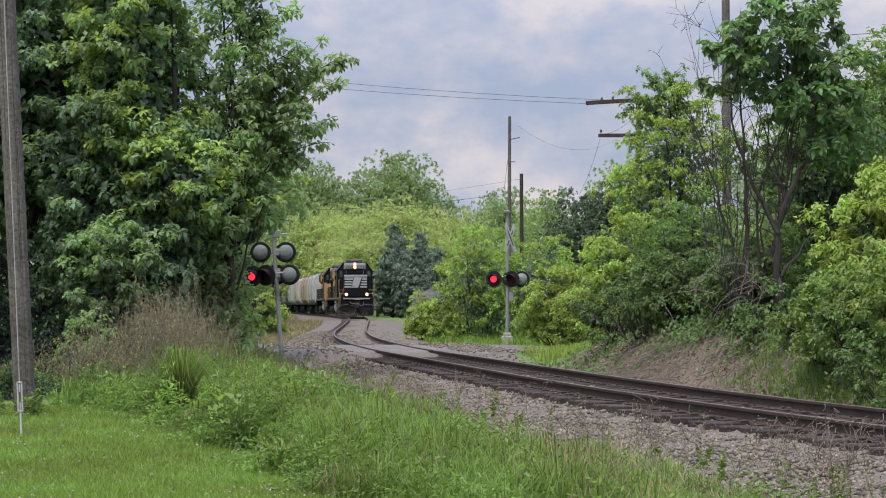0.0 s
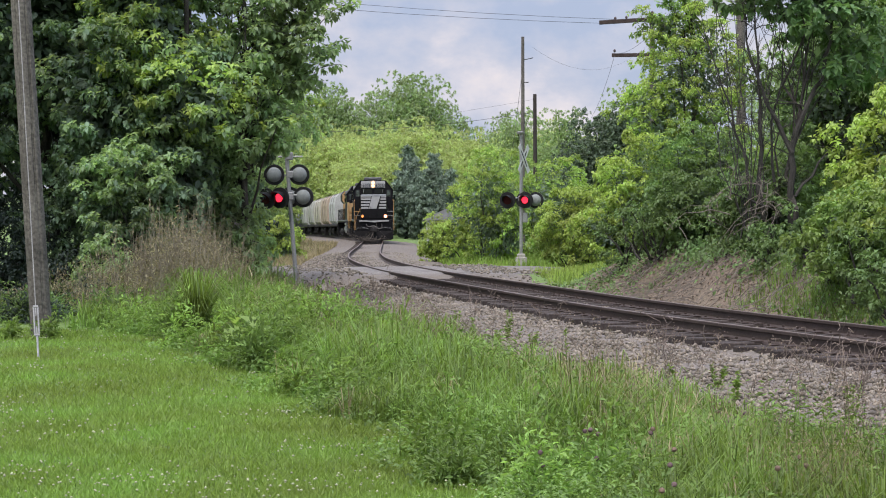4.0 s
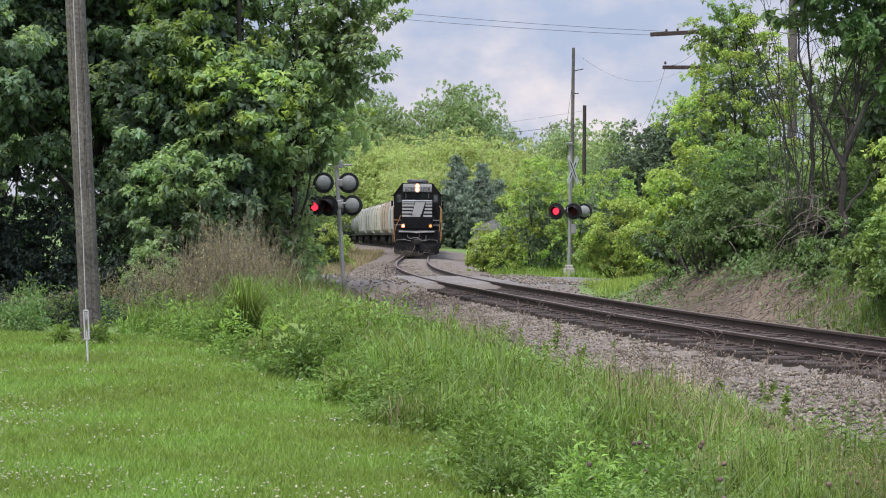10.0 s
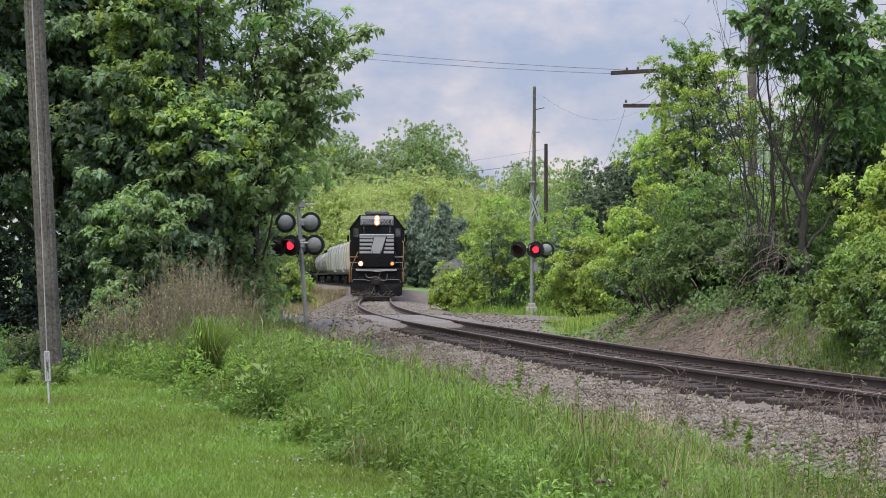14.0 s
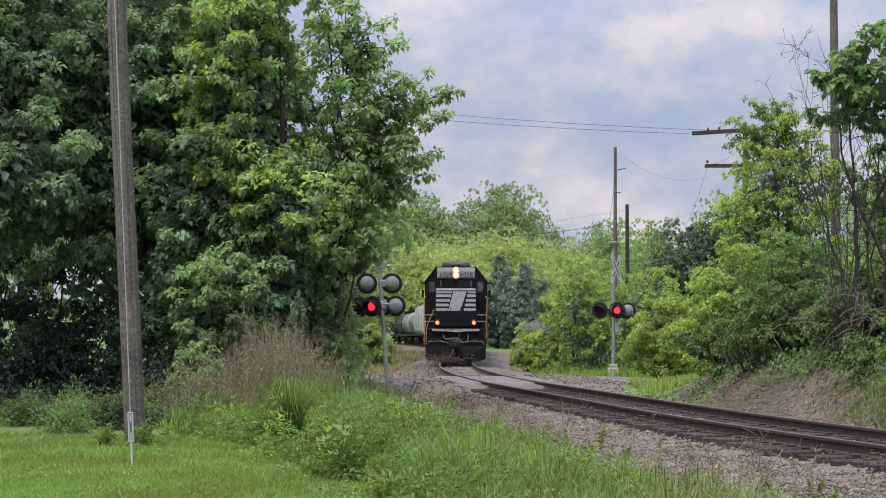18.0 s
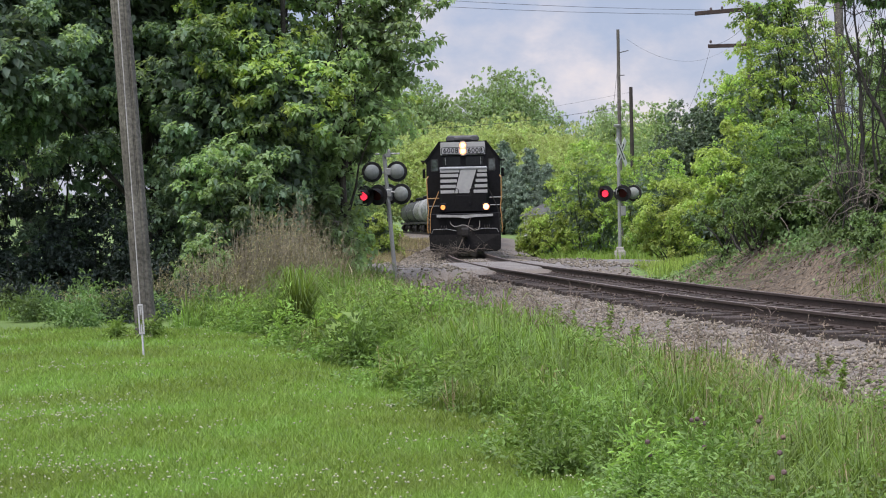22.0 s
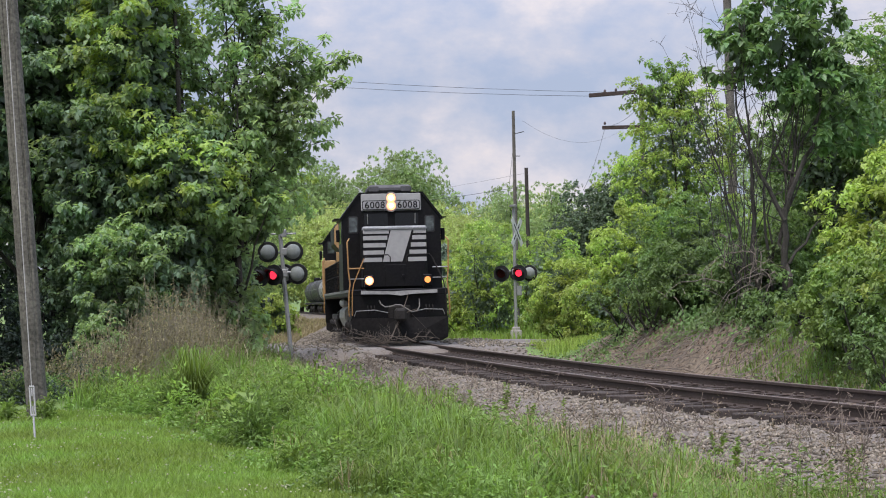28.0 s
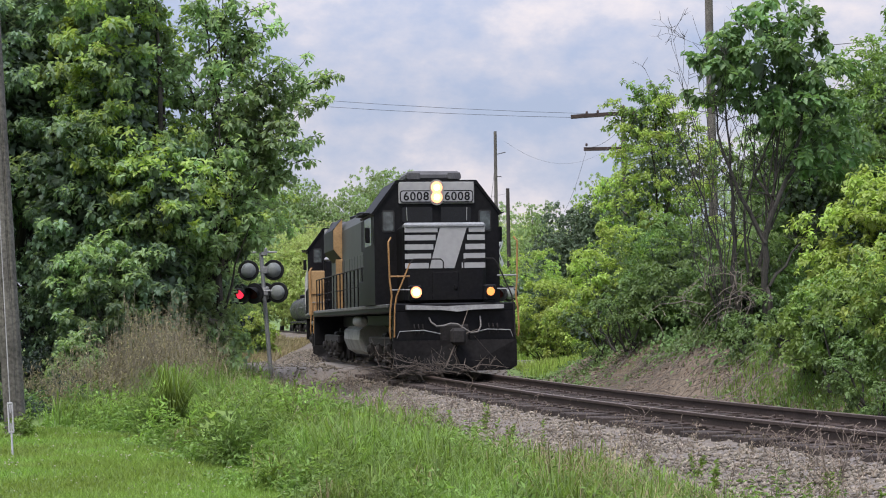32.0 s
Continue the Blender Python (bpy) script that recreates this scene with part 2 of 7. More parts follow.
HOODGREY = mat("dusty_hood_paint", (0.048, 0.053, 0.048), 0.5, vary=0.25, scale=1.2, fine=14, bump=0.05, gloss=0.25)
HOPPERGREY = mat("hopper_grey", (0.40, 0.40, 0.375), 0.7, vary=0.2, scale=1.0, fine=10, bump=0.05)
HOPPERTAN = mat("hopper_tan", (0.38, 0.30, 0.225), 0.7, vary=0.2, scale=1.0, fine=10, bump=0.05)
RUBBER = mat("hose_rubber", (0.20, 0.19, 0.18), 0.7)
SIGBLACK = mat("signal_black", (0.012, 0.012, 0.013), 0.6, vary=0.2)
SIGGREY = mat("signal_back_grey", (0.215, 0.235, 0.225), 0.6, vary=0.12, scale=4, fine=30, bump=0.05)
WHITE = mat("white_paint", (0.62, 0.62, 0.60), 0.6, vary=0.12, scale=4)
CONCRETE = mat("concrete", (0.36, 0.34, 0.31), 0.9, vary=0.2, scale=4, fine=40, bump=0.4)
DARKRED = mat("unlit_lens", (0.055, 0.009, 0.009), 0.25, vary=0.1)
REDLIT = glow("red_lens_lit", (1.0, 0.03, 0.06), 1.3)
LAMPLIT = glow("headlight_lit", (1.0, 0.70, 0.44), 5.0)
# orange glare round the lamps, given as rings that glow themselves
LAMPHALO = glow("ditch_light_halo", (1.0, 0.34, 0.14), 1.5)
LAMPRIM = glow("headlight_glare_ring", (1.0, 0.38, 0.17), 1.4)
LAMPDIM = glow("ditch_light_dim", (1.0, 0.32, 0.07), 0.75)
PANE = glass("cab_glass")
WIRE = mat("wire", (0.06, 0.06, 0.065), 0.6)
PETAL = mat("clover_flower", (0.38, 0.39, 0.24), 0.8, vary=0.15, per_island=0.2)

# ---- mesh helpers ----


class Shape:
    """Collects boxes, tubes and plates into one mesh."""

    def __init__(self):
        self.v, self.f = [], []

    def add(self, verts, faces, m=None):
        k = len(self.v)
        self.v += [tuple(m @ Vector(p)) for p in verts] if m is not None else [tuple(p) for p in verts]
        self.f += [tuple(k + i for i in f) for f in faces]
        return self

    def box(self, x0, x1, y0, y1, z0, z1, c=0.01, m=None):
        """A box with chamfered edges."""
        c = min(c, (x1 - x0) * 0.4, (y1 - y0) * 0.4, (z1 - z0) * 0.4)
        vs, ids = [], {}
        for sx in (0, 1):
            for sy in (0, 1):
                for sz in (0, 1):
                    p = ((x0, x1)[sx], (y0, y1)[sy], (z0, z1)[sz])
                    q = (c if sx == 0 else -c, c if sy == 0 else -c, c if sz == 0 else -c)
                    for ax in range(3):
                        ids[sx, sy, sz, ax] = len(vs)
                        vs.append(tuple(p[i] + (0 if i == ax else q[i]) for i in range(3)))
        fs = []
        for ax in range(3):
            for side in (0, 1):
                ring = []
                for a, b in ((0, 0), (1, 0), (1, 1), (0, 1)):
                    s = [0, 0, 0]
                    s[ax], s[(ax + 1) % 3], s[(ax + 2) % 3] = side, a, b
                    ring.append(ids[s[0], s[1], s[2], ax])
                fs.append(ring if side else ring[::-1])
            for a in (0, 1):
                for b in (0, 1):
                    u, w = (ax + 1) % 3, (ax + 2) % 3
                    s0, s1 = [0, 0, 0], [0, 0, 0]
                    s0[ax], s1[ax] = 0, 1
                    for s in (s0, s1):
                        s[u], s[w] = a, b
                    quad = [ids[(*s0, u)], ids[(*s1, u)], ids[(*s1, w)], ids[(*s0, w)]]
                    fs.append(quad if a == b else quad[::-1])
        for k in range(8):
            s = (k >> 2 & 1, k >> 1 & 1, k & 1)
            tri = [ids[(*s, 0)], ids[(*s, 1)], ids[(*s, 2)]]
            fs.append(tri if sum(s) % 2 else tri[::-1])
        return self.add(vs, fs, m)

    def tube(self, pts, radii, n=8, caps=True):
        """A tapered tube through points."""
        pts = [Vector(p) for p in pts]
        if not hasattr(radii, "__len__"):
            radii = [radii] * len(pts)
        k = len(self.v)
        side = None
        for i, p in enumerate(pts):
            d = (pts[min(i + 1, len(pts) - 1)] - pts[max(i - 1, 0)]).normalized()
            if side is None:
                side = d.orthogonal().normalized()
            side = (side - d * side.dot(d)).normalized()
            up = d.cross(side)
            for j in range(n):
                a = 2 * math.pi * j / n
                self.v.append(tuple(p + (side * math.cos(a) + up * math.sin(a)) * radii[i]))
        for i in range(len(pts) - 1):
            for j in range(n):
                a, b = k + i * n + j, k + i * n + (j + 1) % n
                self.f.append((a, b, b + n, a + n))
        if caps:
            self.f.append(tuple(k + j for j in range(n))[::-1])
            self.f.append(tuple(k + (len(pts) - 1) * n + j for j in range(n)))
        return self

    def prism(self, outline, y0, y1, axis="y", m=None):
        """An outline (two coordinates) pushed along an axis."""
        n = len(outline)
        put = {"y": lambda a, b, t: (a, t, b), "x": lambda a, b, t: (t, a, b), "z": lambda a, b, t: (a, b, t)}[axis]
        vs = [put(a, b, y0) for a, b in outline] + [put(a, b, y1) for a, b in outline]
        fs = [tuple(range(n)), tuple(range(2 * n - 1, n - 1, -1))]
        fs += [(j, j + n, (j + 1) % n + n, (j + 1) % n) for j in range(n)]
        return self.add(vs, fs, m)

    def lathe(self, profile, origin, axis, n=20):
        """A turned shape: profile rows of (along, radius)."""
        d = Vector(axis).normalized()
        s = d.orthogonal().normalized()
        u = d.cross(s)
        k = len(self.v)
        for t, r in profile:
            for j in range(n):
                a = 2 * math.pi * j / n
                self.v.append(tuple(Vector(origin) + d * t + (s * math.cos(a) + u * math.sin(a)) * r))
        for i in range(len(profile) - 1):
            for j in range(n):
                a, b = k + i * n + j, k + i * n + (j + 1) % n
                self.f.append((a, b, b + n, a + n))
        self.f.append(tuple(k + j for j in range(n))[::-1])
        self.f.append(tuple(k + (len(profile) - 1) * n + j for j in range(n)))
        return self

    def mesh(self, name, smooth=False):
        me = bpy.data.meshes.new(name)
        me.from_pydata(self.v, [], self.f)
        bm = bmesh.new()
        bm.from_mesh(me)
        bmesh.ops.recalc_face_normals(bm, faces=bm.faces)
        bm.to_mesh(me)
        bm.free()
        if smooth:
            me.polygons.foreach_set("use_smooth", [True] * len(me.polygons))
            me.set_sharp_from_angle(angle=radians(35))
        return me


def part(name, shape, material, parent=None, label="", m=None, smooth=False):
    """Links a shape, or a mesh, as one object under a thing or a part."""
    me = shape.mesh(name, smooth) if isinstance(shape, Shape) else shape
    if not me.materials:
        me.materials.append(material)
    ob = new(name, me)
    ob.parent = parent
    if m is not None:
        ob.matrix_basis = m
    if label:
        ob["label"] = label
    return ob


def thing(name, label, category, m=None, group="", kind=""):
    ob = new(name)
    if m is not None:
        ob.matrix_basis = m
    return tagged(ob, label, category, group, kind)


def fast_mesh(name, verts, tris, material):
    """A mesh of many triangles from arrays."""
    me = bpy.data.meshes.new(name)
    n, t = len(verts), len(tris)
    me.vertices.add(n)
    me.vertices.foreach_set("co", np.asarray(verts, dtype=np.float32).ravel())
    me.loops.add(t * 3)
    me.loops.foreach_set("vertex_index", np.asarray(tris, dtype=np.int32).ravel())
    me.polygons.add(t)
    me.polygons.foreach_set("loop_start", np.arange(0, t * 3, 3, dtype=np.int32))
    me.update(calc_edges=True)
    me.materials.append(material)
    return me


def unit(a):
    return a / np.maximum(np.linalg.norm(a, axis=-1, keepdims=True), 1e-9)

# ---- the line of the track ----
RNG = np.random.default_rng(7)
K = 1.447          # metres to one unit of the plan, northwards
PLAN = [(-59.77, 345), (-41.77, 285), (-24.27, 200), (-17.37, 165), (-11.67, 134), (-7.36, 108), (-6.54, 100), (-5.92, 88), (-5.51, 80), (-5.02, 71), (-4.47, 62),
        (-3.74, 53), (-3.13, 48), (-2.33, 42.5), (-1.41, 37.5), (-0.74, 34.5), (0.01, 31.6), (1.15, 27), (2.5, 21.5), (3.55, 18), (4.95, 14.3),
        (6.3, 11), (8.0, 7.5), (10.2, 3.5), (13.2, -1.0), (18, -7), (26, -15), (40, -27)]


def smooth_line():
    p = np.array(PLAN, float) * np.array([1.0, K])
    s = np.concatenate([[0], np.cumsum(np.linalg.norm(np.diff(p, axis=0), axis=1))])
    g = np.arange(0, s[-1], 0.25)
    q = np.stack([np.interp(g, s, p[:, 0]), np.interp(g, s, p[:, 1])], 1)
    w = np.hanning(45)
    w /= w.sum()
    for k in range(2):
        pad = np.stack([np.pad(q[:, i], 22, mode="reflect", reflect_type="odd") for i in range(2)], 1)
        q = np.stack([np.convolve(pad[:, i], w, "valid") for i in range(2)], 1)
    return q


TRACK = smooth_line()
TRACK_S = np.concatenate([[0], np.cumsum(np.linalg.norm(np.diff(TRACK, axis=0), axis=1))])
ORDER = np.argsort(TRACK[:, 1])


def track_x(y):
    return np.interp(y, TRACK[ORDER, 1], TRACK[ORDER, 0])


def rail_z(y):
    t = np.clip((np.asarray(y, float) / K - 78) / 34, 0, 1)
    return 0.26 * t * t * (3 - 2 * t)


def along(s):
    """Place and direction (towards the camera) at s metres along the line."""
    x, y = np.interp(s, TRACK_S, TRACK[:, 0]), np.interp(s, TRACK_S, TRACK[:, 1])
    x1, y1 = np.interp(s + 0.5, TRACK_S, TRACK[:, 0]), np.interp(s + 0.5, TRACK_S, TRACK[:, 1])
    d = np.array([x1 - x, y1 - y])
    return np.array([x, y]), d / np.linalg.norm(d)


def s_at(y):
    return float(np.interp(y, TRACK[ORDER, 1], TRACK_S[ORDER]))


def step(a, b, t):
    u = np.clip((t - a) / (b - a), 0, 1)
    return u * u * (3 - 2 * u)


def land(x, y):
    """Height of the ground."""
    x, y = np.asarray(x, float), np.asarray(y, float)
    tx = track_x(y)
    slope = (track_x(y + 1) - track_x(y - 1)) / 2
    s = (x - tx) / np.sqrt(1 + slope * slope)
    metres, y = y, y / K
    z = np.full(np.broadcast(x, y).shape, -0.36) + 0.03 * np.sin(x * 0.9 + y * 0.4) + 0.025 * np.sin(y * 1.3 - x * 0.5)
    z = z + 0.10 * step(20, 26, y) * step(-3, -6, x)
    bed = np.where(s < 0, step(5.4, 4.3, -s), step(4.4, 3.2, s))
    z = z * (1 - bed) + (-0.52 + rail_z(metres)) * bed
    # crossing: the road lies level with the rails
    late = 2.4 * step(-1.6, -2.8, s)
    road = step(33.0 + late, 35.5 + late, y) * step(46.5, 43.5, y) * step(8.5, 4.0, np.abs(s))
    z = z * (1 - road) + (-0.09) * road
    z = z - 0.22 * step(-3.2, -5.5, s) * step(32, 36, y) * step(48, 43, y)
    # the bank beside the track
    bank = step(3.3, 5.0, s) * step(36.5, 31.5, y) * step(4, 10, y)
    z = z + bank * (1.0 + 0.18 * np.sin(y * 1.9) + 0.10 * np.sin(y * 4.3 + x * 2)) + step(5, 14, s) * 1.1 * step(60, 34, y) * step(0, 10, y)
    far = np.hypot(x, y)
    z = z + rail_z(metres) * (1 - bed) + 0.035 * np.clip(y - 150, 0, 120) * step(20, 60, np.abs(s)) * step(150, 200, y)
    z = z + 0.03 * np.clip(far - 330, 0, 800) * step(330, 500, far) * step(20, 60, np.abs(s))
    return z


def build_ground():
    xs = np.unique(np.concatenate([np.linspace(-4000, -90, 18), np.arange(-90, -20, 4.0), np.arange(-20, 20, 0.4), np.arange(20, 90, 4.0), np.linspace(90, 4000, 18)]))
    ys = np.unique(np.concatenate([np.linspace(-4000, -40, 12), np.arange(-40, -4, 3.0), np.arange(-4, 50, 0.4), np.arange(50, 130, 2.0), np.arange(130, 420, 10.0), np.linspace(420, 4200, 18)]))
    X, Y = np.meshgrid(xs, ys * K)
    Z = land(X, Y)
    V = np.stack([X, Y, Z], -1).reshape(-1, 3)
    nx, ny = len(xs), len(ys)
    i, j = np.meshgrid(np.arange(nx - 1), np.arange(ny - 1))
    a = (j * nx + i).ravel()
    tris = np.concatenate([np.stack([a, a + 1, a + nx + 1], 1), np.stack([a, a + nx + 1, a + nx], 1)])
    me = fast_mesh("ground", V, tris, TURF)
    me.polygons.foreach_set("use_smooth", [True] * len(me.polygons))
    me.materials.append(SOIL), me.materials.append(GRAVEL)
    cen = V[tris].mean(1)
    s = cen[:, 0] - track_x(cen[:, 1])
    soil = (s > 3.0) & (s < 6.2) & (cen[:, 1] > 6 * K) & (cen[:, 1] < 34 * K)
    stony = (s > -4.9) & (s < -1) & (cen[:, 1] < 34 * K)
    apron = stony | (s > -5.5) & (s < 2.8) & (cen[:, 1] > 31.5 * K) & (cen[:, 1] < 47 * K)
    me.polygons.foreach_set("material_index", np.where(apron, 2, soil.astype(np.int32)).astype(np.int32))
    tagged(new("ground", me), "mown green lawn and rough grassy ground with a bare soil bank", "ground", kind="structure")


build_ground()


def strip(name, offsets, s0, s1, ds, material, label, category, noise_amount=0.0):
    """A band along the track: cross-section rows of (sideways, height)."""
    ss = np.arange(s0, s1, ds)
    V = []
    for s in ss:
        p, d = along(s)
        r = np.array([-d[1], d[0]])       # to the viewer's right
        for o, z in offsets:
            q = p + r * o
            V.append((q[0], q[1], z + float(rail_z(p[1]))))
    V = np.array(V)
    if noise_amount:
        V[:, 2] += RNG.normal(0, noise_amount, len(V))
    m = len(offsets)
    tris = []
    for i in range(len(ss) - 1):
        for j in range(m - 1):
            a = i * m + j
            tris += [(a, a + 1, a + m + 1), (a, a + m + 1, a + m)]
    me = fast_mesh(name, V, tris, material)
    bm = bmesh.new()
    bm.from_mesh(me)
    bmesh.ops.recalc_face_normals(bm, faces=bm.faces)
    bm.to_mesh(me)
    bm.free()
    return tagged(new(name, me), label, category, kind="structure")


S_FAR, S_NEAR = s_at(300 * K), s_at(-5 * K)
strip("ballast_bed", [(-4.7, -0.66), (-4.1, -0.50), (-3.0, -0.41), (-2.0, -0.32), (-1.45, -0.27), (-1.2, -0.235), (-0.7, -0.20), (0.7, -0.185), (1.25, -0.20), (1.75, -0.225), (2.6, -0.34), (3.6, -0.40), (4.4, -0.62)],
      S_FAR, S_NEAR, 0.35, GRAVEL, "grey crushed stone ballast bed under the track", "ballast", 0.012)


def build_rail(side, label):
    prof = [(-0.070, -0.172), (0.070, -0.172), (0.066, -0.155), (0.012, -0.135), (0.010, -0.050), (0.036, -0.038), (0.036, -0.006), (0.028, 0.0), (-0.028, 0.0), (-0.036, -0.006),
            (-0.036, -0.038), (-0.010, -0.050), (-0.012, -0.135), (-0.066, -0.155)]
    ss = np.arange(S_FAR, S_NEAR, 0.5)
    V, F, mi = [], [], []
    n = len(prof)
    for s in ss:
        p, d = along(s)
        r = np.array([-d[1], d[0]])
        for o, z in prof:
            q = p + r * (side * 0.753 + o)
            V.append((q[0], q[1], z + float(rail_z(p[1]))))
    for i in range(len(ss) - 1):
        for j in range(n):
            a, b = i * n + j, i * n + (j + 1) % n
            F.append((a, b, b + n, a + n))
            mi.append(1 if j == 7 else 0)
    me = bpy.data.meshes.new("rail")
    me.from_pydata(V, [], F)
    me.materials.append(RUST), me.materials.append(RAILTOP)
    me.polygons.foreach_set("material_index", mi)
    bm = bmesh.new()
    bm.from_mesh(me)
    bmesh.ops.recalc_face_normals(bm, faces=bm.faces)
    bm.to_mesh(me)
    bm.free()
    tagged(new("rail", me), label, "rail", group="rails of the track", kind="structure")


build_rail(-1, "brown rusty steel rail with a worn bright head")
build_rail(1, "brown rusty steel rail with a worn bright head")


def build_road():
    """The level crossing: a worn road with a gravel apron."""
    V, tris = [], []
    us = np.linspace(-26, 20, 93)
    vs = np.linspace(-4.0, 4.0, 15)
    for u in us:
        for v in vs:
            wide = 1 + 0.35 * step(2, 12, -u)
            x = -2.0 + u
            w = v * (1 - 0.45 * float(step(-2.4, -3.8, x))) if v < 0 else v
            y = (39.2 + w * wide * 0.95 - 0.03 * u + 0.25 * math.sin(u * 0.9) * abs(v) / 4) * K
            edge = step(3.2, 4.0, abs(v))
            z = float(land(x, y)) + 0.05 - 0.30 * edge
            near = step(2.6, 1.6, abs(u + 2.0 - float(track_x(y))))
            z = z * (1 - near) + (-0.035 - 0.30 * edge) * near
            V.append((x, y, z))
    m = len(vs)
    for i in range(len(us) - 1):
        for j in range(m - 1):
            a = i * m + j
            tris += [(a, a + 1, a + m + 1), (a, a + m + 1, a + m)]
    me = fast_mesh("road", V, tris, ROADMAT)
    bm = bmesh.new()
    bm.from_mesh(me)
    bmesh.ops.recalc_face_normals(bm, faces=bm.faces)
    bm.to_mesh(me)
    bm.free()
    tagged(new("road", me), "worn grey road crossing the rails at level", "road", kind="structure")


build_road()

# ---- leaves, blades and trees ----


def leaves(name, pos, out, size, material, width=0.55, droop=0.35, fold=0.12, flat=0.9, single=False, loose=0.55):
    """Folded leaves at pos; out: the way each one points."""
    n = len(pos)
    d = unit(out + RNG.normal(0, loose, (n, 3)) - np.array([0, 0, droop]))
    up = unit(np.array([0, 0, flat]) + 0.5 * out + RNG.normal(0, 0.82 * loose, (n, 3)))
    side = unit(np.cross(d, up))
    nor = np.cross(side, d)
    size = np.broadcast_to(np.asarray(size, float), (n,))[:, None] * RNG.uniform(0.65, 1.3, (n, 1))
    base = pos - d * size * 0.5
    tip = pos + d * size * 0.5 - nor * size * 0.12
    mid = pos - d * size * 0.06
    l = mid + side * size * width * 0.5 + nor * size * fold
    r = mid - side * size * width * 0.5 + nor * size * fold
    if single:           # far off: one slim piece a leaf
        return fast_mesh(name, np.stack([base + side * size * width * 0.4, base - side * size * width * 0.4, tip], 1).reshape(-1, 3), np.arange(3 * n).reshape(-1, 3), material)
    V = np.stack([base, l, tip, r], 1).reshape(-1, 3)
    k = np.arange(n)[:, None] * 4
    tris = np.concatenate([k + np.array([[0, 2, 1]]), k + np.array([[0, 3, 2]])], 1).reshape(-1, 3)
    return fast_mesh(name, V, tris, material)


def rosettes(tips, axis, per, leaf):
    """Leaves that spread and hang round the tip of each shoot: places, directions, and the shoot's own direction."""
    n = len(tips)
    u = unit(np.cross(axis, np.array([0.31, 0.2, 0.93])))
    v = np.cross(axis, u)
    az = RNG.uniform(0, 6.28, (n, 1)) + np.arange(per)[None] * 2.4
    th = RNG.uniform(0.75, 1.75, (n, per))
    d = axis[:, None] * np.cos(th)[..., None] + (u[:, None] * np.cos(az)[..., None] + v[:, None] * np.sin(az)[..., None]) * np.sin(th)[..., None]
    d = unit(d - np.array([0, 0, 0.55]))
    back = RNG.uniform(0, 1.0, (n, per, 1))
    pos = tips[:, None] + d * leaf * 0.6 - axis[:, None] * back * leaf * 0.9
    return pos.reshape(-1, 3), d.reshape(-1, 3), np.repeat(axis, per, 0)


def crown_points(lobes, clumps, per, clump_r, leaf, shell=0.55, squash=0.5):
    """Clump centres in ellipsoid lobes (x, y, z, rx, ry, rz), and the leafy shoots on top of each clump."""
    lobes = np.array(lobes, float)
    wt = (lobes[:, 3] * lobes[:, 5]) ** 1.0
    many = clumps * 3
    pick = RNG.choice(len(lobes), many, p=wt / wt.sum())
    d = unit(RNG.normal(0, 1, (many, 3)))
    rad = shell + (1 - shell) * RNG.uniform(0, 1, (many, 1)) ** 0.6
    rad *= RNG.uniform(0.75, 1.2, (many, 1))
    c = lobes[pick, :3] + d * rad * lobes[pick, 3:]
    # of these, keep such as stand apart, so that gaps stay between the clumps
    gap = np.full(many, np.inf)
    order = [0]
    for k in range(clumps - 1):
        gap = np.minimum(gap, ((c - c[order[-1]]) ** 2).sum(1) * RNG.uniform(0.6, 1.0, many))
        order.append(int(np.argmax(gap)))
    c, d = c[order], d[order]
    cr = clump_r * RNG.uniform(0.6, 1.5, (clumps, 1, 1))
    shoots = max(3, per // 8)
    e = unit(RNG.normal(0, 1, (clumps, shoots, 3)) + np.array([0, 0, 0.55]) + 0.35 * d[:, None])
    q = e * RNG.uniform(0.3, 1.0, (clumps, shoots, 1)) ** 0.6
    tips = c[:, None] + q * cr * np.array([1, 1, squash])
    axis = unit(e + 0.5 * d[:, None] + np.array([0, 0, 0.45]))
    pos, out, ax = rosettes(tips.reshape(-1, 3), axis.reshape(-1, 3), 8, leaf)
    return c, pos, out, ax


def limb_path(a, b, sag=0.12, n=5):
    a, b = np.asarray(a, float), np.asarray(b, float)
    t = np.linspace(0, 1, n)[:, None]
    p = a + (b - a) * t
    p[:, 2] += sag * np.linalg.norm(b - a) * np.sin(t[:, 0] * math.pi) * 0.8
    p[1:-1] += RNG.normal(0, 0.03 * np.linalg.norm(b - a), (n - 2, 3))
    return p


def stem(sh, pts, r, twigs, rng, reach=0.5):
    """A stem through (sideways, depth, height) with forked twigs on its upper half."""
    pts = [np.array(p, float) for p in pts]
    fine = []
    for p, q in zip(pts[:-1], pts[1:]):
        fine += list(limb_path(p, q, 0.0, 4)[:-1])
    fine.append(pts[-1])
    n = len(fine)
    sh.tube(fine, [r * (1 - 0.78 * i / (n - 1)) for i in range(n)], 7)
    for k in range(twigs):
        i = rng.integers(n // 3, n)
        e = fine[i] + rng.normal(0, 1, 3) * np.array([reach, reach * 0.6, reach * 0.45]) + np.array([0, 0, reach * 0.9])
        w = limb_path(fine[i], e, 0.06, 5)
        t = max(0.006, r * 0.22)
        sh.tube(w, [t, t * 0.8, t * 0.6, t * 0.45, t * 0.25], 4)
        for u in range(3):
            j = rng.integers(1, 4)
            sh.tube(limb_path(w[j], w[j] + rng.normal(0, reach * 0.4, 3) + np.array([0, 0, reach * 0.25]), 0.0, 3), [0.006, 0.005, 0.003], 3)


